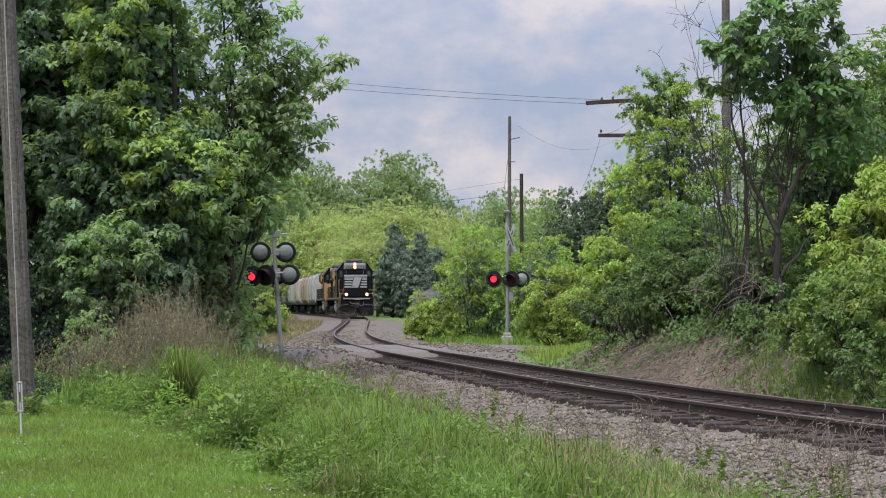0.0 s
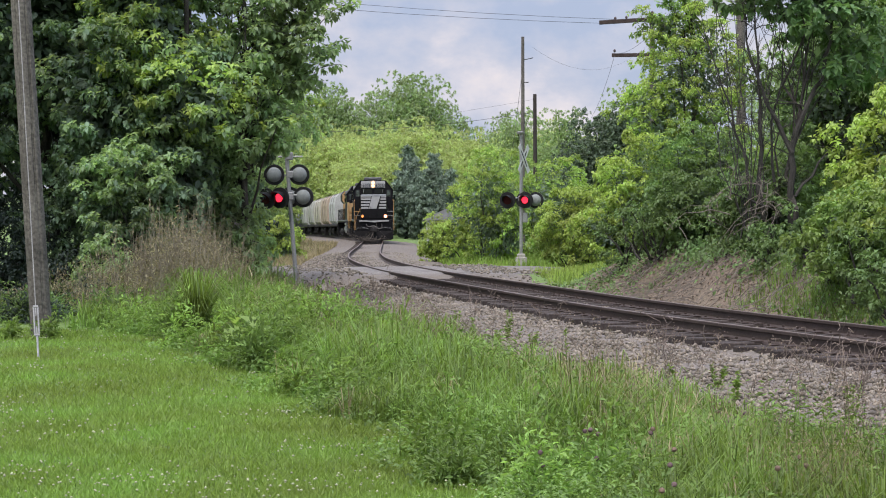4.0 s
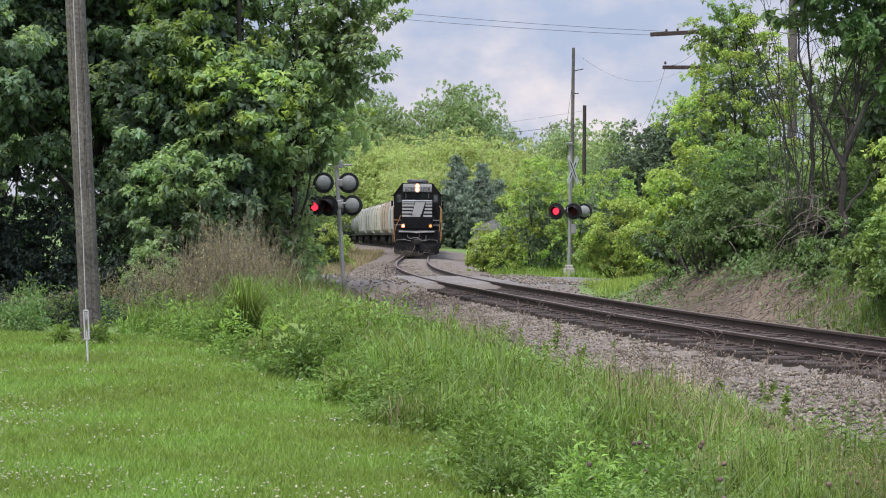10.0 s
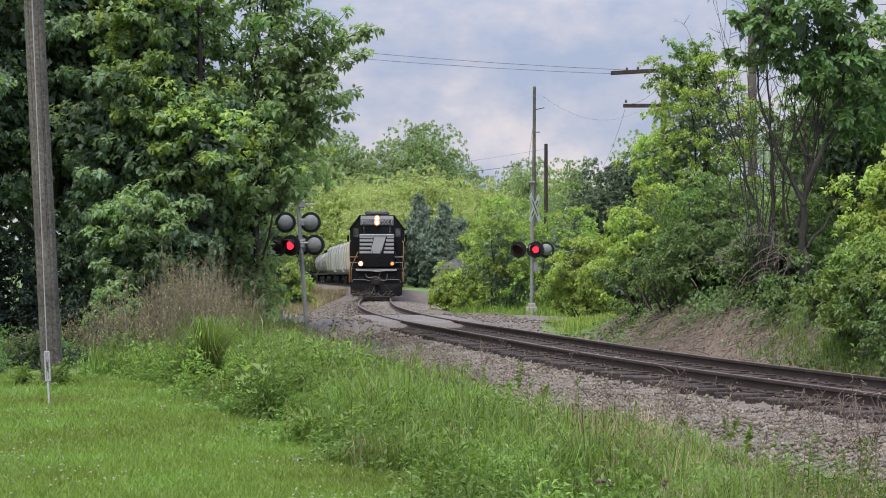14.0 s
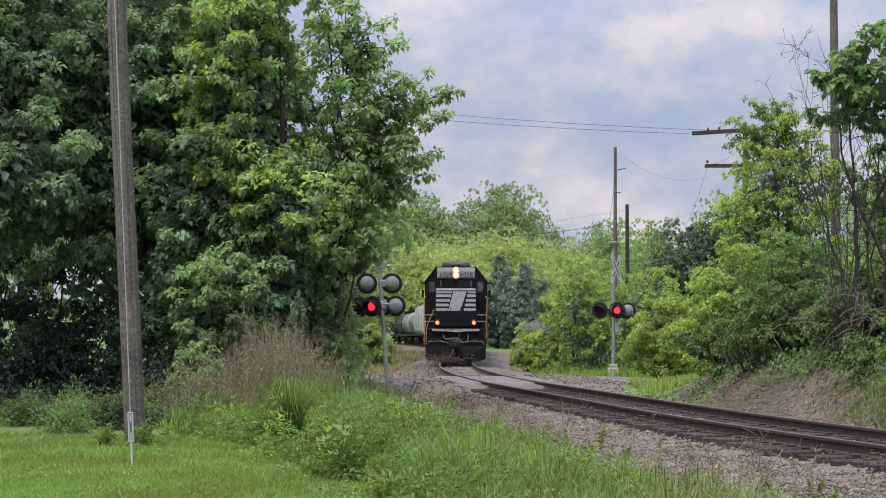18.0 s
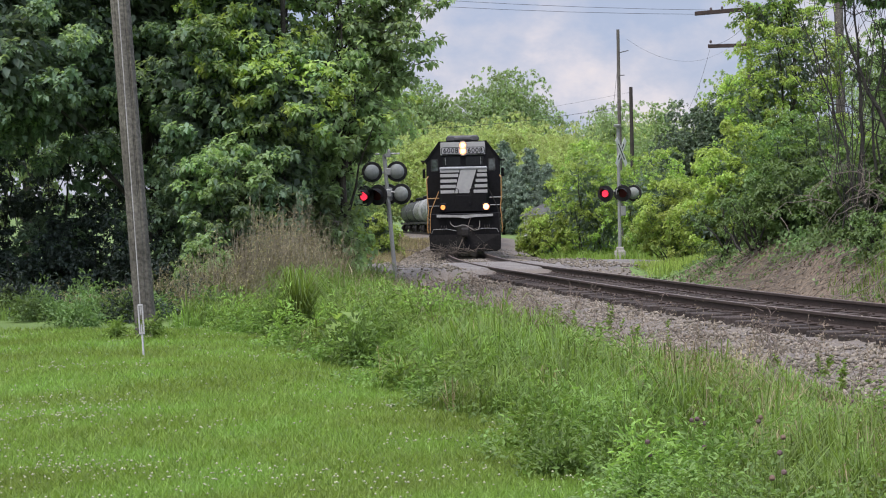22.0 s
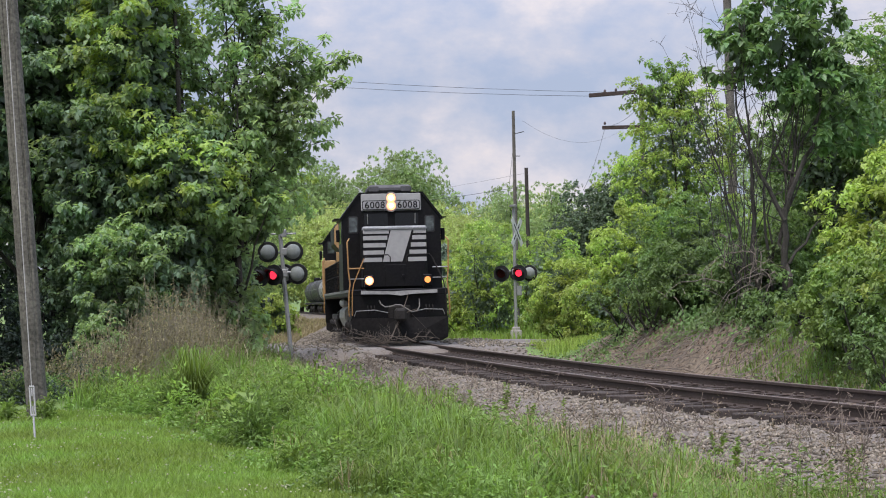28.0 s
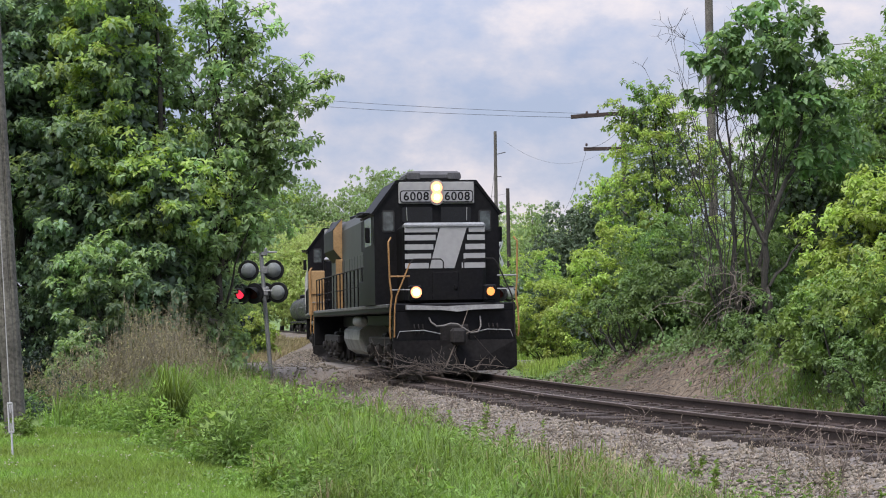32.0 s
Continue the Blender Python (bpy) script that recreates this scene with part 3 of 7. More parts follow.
def tree(label, x, y, height, lobes, clumps, per, clump_r, leaf, material, trunk_r=0.18, limbs=14, name="tree", category="tree", width=0.55, droop=0.35, group="", tips=None, tip_share=0.16, fine=True, core=0.0):
    """A tree: lobes are given from its foot; its place is one of the plan."""
    y = y * K
    z0 = float(land(x, y)) - 0.05
    ob = thing(name, label, category, pose(x, y, z0), group)
    if fine:
        per, leaf = int(per * 1.7), leaf * 0.76
    c, pos, out, ax = crown_points(lobes, clumps, per, clump_r, leaf, squash=0.62 if not fine else 0.55 if category == "tree" else 0.68)
    keep = pos[:, 2] > 0.05
    if tips:          # whole shoots in a lighter tone, mostly upright ones, as if sunlit
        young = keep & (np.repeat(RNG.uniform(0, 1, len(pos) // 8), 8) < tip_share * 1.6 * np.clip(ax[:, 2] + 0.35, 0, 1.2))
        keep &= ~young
        part("young_foliage", leaves("young_foliage", pos[young], out[young], leaf * 0.95, tips, width, 0.05, loose=0.24), tips, ob, "lighter leaves on upright shoots, coloured as if sunlit")
    part("crown" if category == "tree" else "foliage", leaves("crown", pos[keep], out[keep], leaf, material, width, droop * 0.3, single=not fine, loose=0.26 if fine else 0.5), material, ob)
    if core:          # leaves inside the crown; near trees get INNER, darkened for the shade there
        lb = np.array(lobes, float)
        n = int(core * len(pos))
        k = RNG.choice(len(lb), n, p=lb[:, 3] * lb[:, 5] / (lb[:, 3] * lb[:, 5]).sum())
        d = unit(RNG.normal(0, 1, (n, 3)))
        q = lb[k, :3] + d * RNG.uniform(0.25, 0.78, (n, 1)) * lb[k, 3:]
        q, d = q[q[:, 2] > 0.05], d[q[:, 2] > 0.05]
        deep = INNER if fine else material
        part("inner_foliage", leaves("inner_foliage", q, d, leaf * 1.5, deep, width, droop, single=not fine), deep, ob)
    sh = Shape()
    if trunk_r:
        top = np.array([0, 0, height * 0.82])
        tp = limb_path((0, 0, 0), top, 0.0, 7)
        sh.tube(tp, [trunk_r * (1 - 0.8 * i / 6) * (1.25 if i == 0 else 1) for i in range(7)], 9)
        order = RNG.permutation(len(c))[:limbs]
        for k in order:
            e = c[k]
            f = np.clip((e[2] / height) * 0.72 * RNG.uniform(0.6, 0.95), 0.12, 0.92)
            i = f * 6
            a = tp[int(i)] + (tp[min(int(i) + 1, 6)] - tp[int(i)]) * (i - int(i))
            r = trunk_r * (1 - 0.8 * f) * 0.5
            sh.tube(limb_path(a, e), [r, r * 0.75, r * 0.55, r * 0.35, r * 0.15], 6)
            for q in range(2):
                j = RNG.integers(len(c))
                if np.linalg.norm(c[j] - e) < 2.2:
                    sh.tube(limb_path(a + (e - a) * 0.6, c[j]), [r * 0.4, r * 0.3, r * 0.22, r * 0.15, r * 0.06], 5)
        part("trunk", sh, BARK, ob, smooth=True)
    else:
        order = RNG.permutation(len(c))[:limbs]
        for k in order:
            e = c[k]
            a = np.array([RNG.normal(0, 0.15) + e[0] * 0.25, RNG.normal(0, 0.15) + e[1] * 0.25, 0.0])
            sh.tube(limb_path(a, e, 0.05), [0.03, 0.025, 0.02, 0.014, 0.006], 5)
        part("branch_work", sh, TWIG, ob, smooth=True)
    return ob


def blades(name, pos, height, lean, width, material, bend=0.35, ways=None):
    """Grass blades that arch over; ways: the direction in which each one leans."""
    n = len(pos)
    a = RNG.uniform(0, 2 * math.pi, n)
    b = RNG.uniform(0, 2 * math.pi, n) if ways is None else ways + RNG.normal(0, 0.5, n)
    if ways is not None:
        a = b + math.pi / 2 + RNG.normal(0, 0.5, n)
    side = np.stack([np.cos(a), np.sin(a), np.zeros(n)], 1)
    h = (np.broadcast_to(np.asarray(height, float), (n,)) * RNG.uniform(0.55, 1.25, n))[:, None]
    tilt = np.stack([np.cos(b), np.sin(b), np.zeros(n)], 1) * h * RNG.uniform(0, lean, (n, 1))
    drop = np.linalg.norm(tilt, axis=1, keepdims=True)
    w = np.broadcast_to(np.asarray(width, float), (n,))[:, None] * RNG.uniform(0.7, 1.3, (n, 1))
    up = np.array([0, 0, 1.0])
    if ways is None:
        mid = pos + tilt * bend + up * 0.6 * h
        tip = pos + tilt + up * (h - drop * 0.35)
        V = np.stack([pos - side * w, pos + side * w, mid + side * w * 0.7, tip, mid - side * w * 0.7], 1).reshape(-1, 3)
        k = np.arange(n)[:, None] * 5
        tris = np.concatenate([k + np.array([[0, 1, 2]]), k + np.array([[0, 2, 4]]), k + np.array([[4, 2, 3]])], 1).reshape(-1, 3)
        return fast_mesh(name, V, tris, material)
    m1 = pos + tilt * 0.10 + up * 0.52 * h
    m2 = pos + tilt * 0.44 + up * (0.90 * h - drop * 0.06)
    tip = pos + tilt * 1.0 + up * (0.90 * h - drop * 0.48)
    V = np.stack([pos - side * w * 0.8, pos + side * w * 0.8, m1 + side * w, m1 - side * w, m2 + side * w * 0.75, m2 - side * w * 0.75, tip], 1).reshape(-1, 3)
    k = np.arange(n)[:, None] * 7
    tris = np.concatenate([k + np.array([f]) for f in ((0, 1, 2), (0, 2, 3), (3, 2, 4), (3, 4, 5), (5, 4, 6))], 1).reshape(-1, 3)
    return fast_mesh(name, V, tris, material)


def tufted(x, y, each, spread):
    """Blades round tuft centres: places, and the way outwards."""
    n = len(x)
    a = RNG.uniform(0, 6.28, (n, each))
    r = np.abs(RNG.normal(0, 1, (n, each))) * spread
    return (x[:, None] + np.cos(a) * r).ravel(), (y[:, None] + np.sin(a) * r).ravel(), a.ravel()


def short_blades(name, pos, height, lean, width, material):
    """Mown grass: one slim triangle a blade."""
    n = len(pos)
    a, b = RNG.uniform(0, 2 * math.pi, n), RNG.uniform(0, 2 * math.pi, n)
    side = np.stack([np.cos(a), np.sin(a), np.zeros(n)], 1) * (width * RNG.uniform(0.7, 1.3, n))[:, None]
    h = height * RNG.uniform(0.5, 1.3, n)
    tip = pos + np.stack([np.cos(b) * h * lean * RNG.uniform(0, 1, n), np.sin(b) * h * lean * RNG.uniform(0, 1, n), h], 1)
    V = np.stack([pos - side, pos + side, tip], 1).reshape(-1, 3)
    return fast_mesh(name, V, np.arange(3 * n).reshape(-1, 3), material)


def on_land(x, y, dz=0.0):
    return np.stack([x, y, land(x, y) + dz], 1)


BORDER_X = [-14.0, -8.1, -5.3, -4.6, -2.3, -0.7, 0.35, 0.9, 2.0]
BORDER_Y = [K * v for v in (21.6, 20.7, 20.0, 18.8, 14.0, 10.0, 7.0, 5.6, 3.4)]


def weed_side(x, y):
    """Metres into the rough from the lawn's edge (negative: lawn)."""
    return x - np.interp(y, BORDER_Y[::-1], BORDER_X[::-1]) + 0.25 * np.sin(y * 2.1) + 0.12 * np.sin(y * 5.3)

# ---- lawn and rough ----
WEEDLEAF = leafy("weed_leaves", (0.152, 0.242, 0.068), hue=0.008, value=0.4)
PALEWEED = leafy("pale_weed_leaves", (0.205, 0.305, 0.088), hue=0.012, value=0.4, through=0.45)
SEED = leafy("dead_weed_heads", (0.290, 0.255, 0.168), hue=0.012, value=0.4, through=0.2)


def scatter(n, x0, x1, y0, y1):
    y = y0 * (y1 / y0) ** RNG.uniform(0, 1, n)
    return RNG.uniform(x0, x1, n), y


def build_lawn():
    x, y = scatter(420000, -0.34, 0.20, 3.6 * K, 26 * K)
    x = x * y
    ok = (weed_side(x, y) < 0.25) & (x > -14)
    p = on_land(x[ok], y[ok], -0.005)
    me = short_blades("lawn_grass", p, 0.045 + 0.0008 * y[ok], 1.5, 0.0030 + 0.00030 * y[ok], GRASS)
    tagged(new("lawn_grass", me), "short mown green grass of the lawn", "grass", kind="stuff")
    # white clover heads, in patches
    x, y = scatter(30000, -0.34, 0.10, 4.2 * K, 21 * K)
    x = x * y
    f = np.array([noise.noise((a * 0.75, b * 0.75, 3.0)) + 0.5 * noise.noise((a * 2.2, b * 2.2, 9.0)) for a, b in zip(x, y)])
    patch = np.exp(-((x + 2.25) / 0.45) ** 2 - ((y - 11.1) / 0.6) ** 2) + 0.85 * np.exp(-((x + 3.1) / 0.6) ** 2 - ((y - 12.2) / 0.6) ** 2) + 0.6 * np.exp(-((x + 2.0) / 1.2) ** 2 - ((y - 9.0) / 0.55) ** 2) + 0.6 * np.exp(-((x + 4.3) / 0.9) ** 2 - ((y - 15.8) / 1.6) ** 2)
    ok = (weed_side(x, y) < 0.1) & (0.55 * f + 0.42 * patch + RNG.normal(0, 0.24, len(f)) > 0.39 + 0.03 * step(7 * K, 13 * K, y))
    p = on_land(x[ok], y[ok], 0.06)
    n = len(p)
    o = np.array([[1, 0, 0], [0, 1, 0], [-1, 0, 0], [0, -1, 0], [0, 0, 0.8], [0, 0, -0.7]])
    r = RNG.uniform(0.006, 0.0115, (n, 1, 1)) * (1 + 0.03 * np.clip(p[:, 1] - 9, 0, 12))[:, None, None]
    V = (p[:, None] + o[None] * r + RNG.normal(0, 0.01, (n, 1, 3))).reshape(-1, 3)
    k = np.arange(n)[:, None] * 6
    T = np.concatenate([k + np.array([[a, b, c]]) for a, b, c in ((0, 1, 4), (1, 2, 4), (2, 3, 4), (3, 0, 4), (1, 0, 5), (2, 1, 5), (3, 2, 5), (0, 3, 5))], 1).reshape(-1, 3)
    tagged(new("clover_flowers", fast_mesh("clover_flowers", V, T, PETAL)), "small white clover heads scattered in patches on the lawn", "flowers", kind="stuff")


build_lawn()


def rough_area(n, x0, x1, y0, y1):
    x, y = scatter(n, x0, x1, y0, y1)
    return x * y, y


def build_rough():
    x, y = rough_area(12000, -0.28, 0.30, 4.2 * K, 34 * K)
    w, s = weed_side(x, y), x - track_x(y)
    nz = np.array([noise.noise((a * 0.8, b * 0.5, 1.0)) for a, b in zip(x, y)])
    edge = np.array([noise.noise((a * 0.9, b * 0.6, 6.0)) for a, b in zip(x, y)]) * 0.9
    dens = step(0.0, 0.8, w) * step(-3.6, -4.5, s + edge) + 0.05 * (s < -3.0) * (w > 0.5)
    ok = (RNG.uniform(0, 1, len(x)) < dens) & (x > -6.2)
    x, y, w, s, nz = x[ok], y[ok], w[ok], s[ok], nz[ok]
    h = (0.30 + 0.40 * np.clip(nz + 0.35, 0, 1)) * (0.40 + 0.60 * step(0.1, 1.5, w)) * (0.5 + 0.5 * step(-3.6, -4.6, s)) * (0.62 + 0.48 * step(10, 17, y)) * RNG.uniform(0.7, 1.2, len(x))
    straw = (RNG.uniform(0, 1, len(x)) < 0.03 + 0.20 * step(-5.0, -4.0, s) + 0.35 * np.exp(-((x - 1.5) / 0.6) ** 2 - ((y - 14.0) / 2.0) ** 2))
    each = 24
    for name, pick, gain, m, label, broad in (("tall_grass", ~straw, 1.0, TALL, "tall green unmown grass arching in tufts beside the track", 1.0), ("dry_grass", straw, 1.15, STRAW, "dry straw-coloured grass stalks among the green", 0.55)):
        bx, by, ways = tufted(x[pick], y[pick], each, 0.06 + 0.0012 * np.repeat(y[pick][:, None], each, 1))
        tagged(new(name, blades(name, on_land(bx, by, -0.02), np.repeat(h[pick], each) * gain, 1.0, (0.0021 + 0.00019 * by) * broad, m, ways=ways)), label, "grass", kind="stuff")
    # low undergrowth of small leaves between the tufts, and clover along the lawn
    x, y = rough_area(80000, -0.28, 0.30, 4.4 * K, 30 * K)
    w, s = weed_side(x, y), x - track_x(y)
    nz = np.array([noise.noise((a * 1.1, b * 0.8, 12.0)) for a, b in zip(x, y)])
    ok = (w > -0.15) & (s < -4.8) & (x > -6.6) & (RNG.uniform(0, 1, len(x)) < 0.35 + 0.9 * step(-0.1, 0.3, nz) + 0.5 * step(16, 11, y))
    x, y, w, nz = x[ok], y[ok], w[ok], nz[ok]
    p = on_land(x, y, 0.03) + np.stack([np.zeros(len(x)), np.zeros(len(x)), RNG.uniform(0, 1, len(x)) ** 0.7 * (0.07 + 0.30 * step(-0.1, 1.0, w) * np.clip(nz + 0.5, 0.2, 1))], 1)
    tagged(new("low_weeds", leaves("low_weeds", p, unit(RNG.normal(0, 1, p.shape) * np.array([1, 1, 0.3])), 0.022 + 0.0017 * y, WEEDLEAF, 0.62, 0.15, loose=0.3)), "low leafy green growth between the grass tufts", "weeds", kind="stuff")
    # broad-leaved weeds on upright stems
    x, y = rough_area(24000, -0.28, 0.30, 4.6 * K, 32 * K)
    w, s = weed_side(x, y), x - track_x(y)
    nz = np.array([noise.noise((a * 0.9, b * 0.45, 5.0)) for a, b in zip(x, y)])
    lush = 0.05 + 0.9 * step(0.05, 0.35, nz) + 0.4 * np.exp(-((w - 0.6) / 0.5) ** 2) * step(8 * K, 12 * K, y)
    ok = (w > 0.15) & (s < -4.9) & (x > -6.6) & (RNG.uniform(0, 1, len(x)) < lush)
    x, y = x[ok], y[ok]
    base = on_land(x, y)
    k = 13
    hh = RNG.uniform(0.22, 0.7, (len(x), 1)) * (0.5 + 0.5 * step(0.2, 1.4, w[ok]))[:, None] * (0.55 + 0.45 * step(-4.5, -5.8, s[ok]))[:, None]
    t = np.linspace(0.2, 1.0, k)[None]
    a = RNG.uniform(0, 6.28, (len(x), k))
    r = 0.10 * (1.15 - t) + 0.02
    pos = np.stack([base[:, None, 0] + np.cos(a) * r, base[:, None, 1] + np.sin(a) * r, base[:, None, 2] + hh * t], -1).reshape(-1, 3)
    out = np.stack([np.cos(a), np.sin(a), np.full_like(a, 0.25)], -1).reshape(-1, 3)
    tagged(new("weeds", leaves("weeds", pos, out, np.repeat(0.020 + 0.0026 * y, k), WEEDLEAF, 0.36, 0.2, loose=0.3)), "leafy green weeds along the edge of the lawn", "weeds", kind="stuff")
    tagged(new("weed_stems", blades("weed_stems", base, hh[:, 0] * 1.05, 0.12, 0.0025 + 0.00012 * y, WEEDLEAF)), "thin green stems of the leafy weeds", "weeds", kind="stuff")
    # slim feathery weeds standing singly at the edge of the ballast
    q = np.random.default_rng(77)
    for k in range(26):
        yy = 11.5 * (30 / 11.5) ** q.uniform(0, 1)
        xx = float(track_x(yy)) - q.uniform(2.6, 4.2)
        hgt = q.uniform(0.35, 0.62)
        slim = thing("slim_weed", "slim feathery green weed standing in the ballast", "weeds", pose(xx, yy, float(land(xx, yy)) - 0.02), group="weeds in the ballast")
        for u in range(q.integers(1, 4)):
            tip = np.array([q.normal(0, 0.07), q.normal(0, 0.07), hgt * q.uniform(0.75, 1.0)])
            sh = Shape().tube(limb_path((q.normal(0, 0.02), q.normal(0, 0.02), 0), tip, 0.0, 4), [0.005, 0.004, 0.003, 0.002], 4, False)
            cane = part("stem", sh, mat("weed_stalk", (0.16, 0.22, 0.08), 0.7), slim, smooth=True)
            f = q.uniform(0.15, 1.0, (46, 1))
            az = q.uniform(0, 6.28, 46)
            d = np.stack([np.cos(az), np.sin(az), np.full(46, 0.7)], 1)
            part("leaves", leaves("leaves", tip * f + d * 0.03 * (1.25 - f), d, 0.075, PALEWEED, 0.22, 0.1, loose=0.25), PALEWEED, cane)
    # separate tall tufts at the lawn's edge
    for tx, ty, th, tr in ((-3.75, 18.5, 1.0, 0.16), (-1.0, 13.9, 0.6, 0.25), (-2.2, 16.0, 0.55, 0.25), (-0.2, 12.6, 0.6, 0.3), (0.9, 9.4, 0.5, 0.2)):
        r, a = tr * np.sqrt(RNG.uniform(0, 1, 420)), RNG.uniform(0, 6.28, 420)
        p = on_land(tx + r * np.cos(a), ty * K + r * np.sin(a), -0.02)
        tagged(new("grass_tuft", blades("grass_tuft", p, th, 0.9, 0.007, TALL, ways=a)), "tall tuft of arching green grass at the edge of the lawn", "grass")
    # a burdock with big pale leaves
    bur = thing("burdock", "burdock with big bright yellow-green leaves at the edge of the lawn", "weeds", pose(-2.5, 21.7, float(land(-2.5, 21.7))))
    for k in range(13):
        a, u = RNG.uniform(0, 6.28), RNG.uniform(0.25, 1.0)
        top = np.array([math.cos(a) * 0.42 * u, math.sin(a) * 0.42 * u, 0.62 - 0.42 * u + RNG.uniform(-0.05, 0.08)])
        big = part("leaf", leaves("leaf", top[None], np.array([[math.cos(a), math.sin(a), -0.1]]), 0.30, BUSHLIGHT, 0.72, 0.1, loose=0.12), BUSHLIGHT, bur)
        part("stalk", Shape().tube([(0, 0, 0), top * 0.6 + np.array([0, 0, 0.08]), top - np.array([math.cos(a), math.sin(a), 0]) * 0.12], [0.010, 0.008, 0.005], 5, False), mat("weed_stalk", (0.16, 0.22, 0.08), 0.7), big)
    # bushy leafy weeds standing in mounds at the edge
    r = np.random.default_rng(21)
    spots = [(-1.7, 18.5, 0.50, 0.80, PALEWEED), (-1.25, 18.0, 0.4, 0.75, WEEDLEAF), (-2.2, 18.3, 0.4, 0.7, PALEWEED), (-4.0, 18.6, 0.45, 0.7, WEEDLEAF), (-4.3, 19.4, 0.5, 0.6, PALEWEED), (0.0, 8.1, 0.30, 0.30, WEEDLEAF), (0.42, 7.2, 0.2, 0.22, WEEDLEAF), (-3.1, 17.6, 0.4, 0.6, PALEWEED), (-2.3, 17.9, 0.5, 0.8, PALEWEED)]
    for k in range(80):
        yy = 7.5 * (24.0 / 7.5) ** r.uniform(0, 1)
        xx = float(np.interp(yy * K, BORDER_Y[::-1], BORDER_X[::-1])) + r.uniform(0.2, 1.2 + 0.085 * yy)
        if xx - float(track_x(yy * K)) < -3.6 and (yy > 12 or k % 3 == 0):
            spots.append((xx, yy, r.uniform(0.25, 0.55) * min(1, 0.35 + yy / 20), r.uniform(0.38, 0.8) * (1.0 if yy > 13 else 0.7), (WEEDLEAF, PALEWEED, TALL, PALEWEED)[k % 4]))
    # beside the wood two clumps in three take the shade-dark leaf colour
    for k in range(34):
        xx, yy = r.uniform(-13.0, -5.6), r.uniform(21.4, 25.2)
        spots.append((xx, yy, r.uniform(0.35, 0.6), r.uniform(0.4, 0.75), (BANKLEAF, SHADELEAF, SHADELEAF)[k % 3]))
    spots += [(-5.78, 18.15, 0.22, 0.34, SHRUB), (-6.3, 18.2, 0.2, 0.3, SHRUB)]
    for xx, yy, rad, hgt, m in spots:
        # other weeds this near the wood are darkened for its shade too
        if xx < -5.2 and m in (PALEWEED, TALL, WEEDLEAF):
            m = BANKLEAF
        n = int(1450 * rad * (1.6 if yy < 12 else 1) * max(1.0, rad * hgt / 0.25))
        d = unit(np.stack([r.normal(0, 1, n), r.normal(0, 1, n), np.abs(r.normal(0, 1, n)) + 0.1], 1))
        f = r.uniform(0.5, 1.22, (n, 1)) * (0.8 + 0.35 * np.sin(d[:, :1] * 5 + yy) * np.cos(d[:, 1:2] * 4 + xx))
        p = np.array([xx, yy * K, float(land(xx, yy * K))]) + d * f * np.array([rad, rad, hgt])
        me = leaves("weed_clump", p, d, min(0.09, 0.035 + 0.0032 * yy) if m is not BRIGHT else 0.12, m, 0.34 if m is not BRIGHT else 0.6, 0.25)
        part("foliage", me, m, thing("weed_clump", "bushy leafy green weed standing at the edge of the lawn", "weeds", group="weeds at the edge of the lawn"))
    # branching dead stalks along the edge of the ballast
    sh = Shape()
    for k in range(70):
        yy = K * 7.5 * (30 / 7.5) ** RNG.uniform(0, 1)
        xx = float(track_x(yy)) + RNG.uniform(-3.9, -1.7)
        z0 = float(land(xx, yy)) - 0.02
        hgt = RNG.uniform(0.35, 0.8)
        top = np.array([xx + RNG.normal(0, 0.08), yy + RNG.normal(0, 0.08), z0 + hgt])
        p = limb_path((xx, yy, z0), top, 0.0, 5)
        sh.tube(p, [0.006, 0.005, 0.004, 0.003, 0.002], 4, False)
        for q in range(8):
            a = p[2] + (p[4] - p[2]) * RNG.uniform(0, 1)
            e = a + np.array([RNG.normal(0, 0.09), RNG.normal(0, 0.09), RNG.uniform(0.05, 0.2)])
            sh.tube([a, (a + e) / 2 + RNG.normal(0, 0.012, 3), e], [0.0035, 0.003, 0.002], 3, False)
            for u in range(2):
                g = e + RNG.normal(0, 0.035, 3)
                sh.tube([e, g], [0.003, 0.005], 3)
    tagged(part("dead_stalks", sh, mat("dead_stalk", (0.175, 0.140, 0.115), 0.9, vary=0.3)), "thin branching brown weed stalks beside the ballast", "weeds", kind="stuff")
    # the weedy edge below the trees
    x = RNG.uniform(-13, -3.4, 34000)
    y = K * RNG.uniform(22.3, 30.5, 34000)
    ok = (x - track_x(y) < -3.6)
    ok &= (x > -8.6) | (RNG.uniform(0, 1, len(x)) < 0.25)
    x, y = x[ok], y[ok]
    brown = RNG.uniform(0, 1, len(x)) < 0.02 + 0.26 * np.exp(-((x + 5.4) / 1.6) ** 2)
    p = on_land(x, y)
    hgt = (0.4 + 0.7 * np.exp(-((x + 4.6) / 1.1) ** 2)) * RNG.uniform(0.5, 1.2, len(x))
    tagged(new("brush_grass", blades("brush_grass", p[~brown], hgt[~brown] * 0.8, 0.9, 0.012, TALL)), "rank green grass below the trees", "grass", kind="stuff")
    tagged(new("dead_weeds", blades("dead_weeds", p[brown], hgt[brown] * 1.2, 1.0, 0.005, SEED)), "brown dead weed stalks from last year", "weeds", kind="stuff")
    # feathery grey-brown seed heads on bent dead stems, in clumps
    r = np.random.default_rng(31)
    P, O = [], []
    st = Shape()
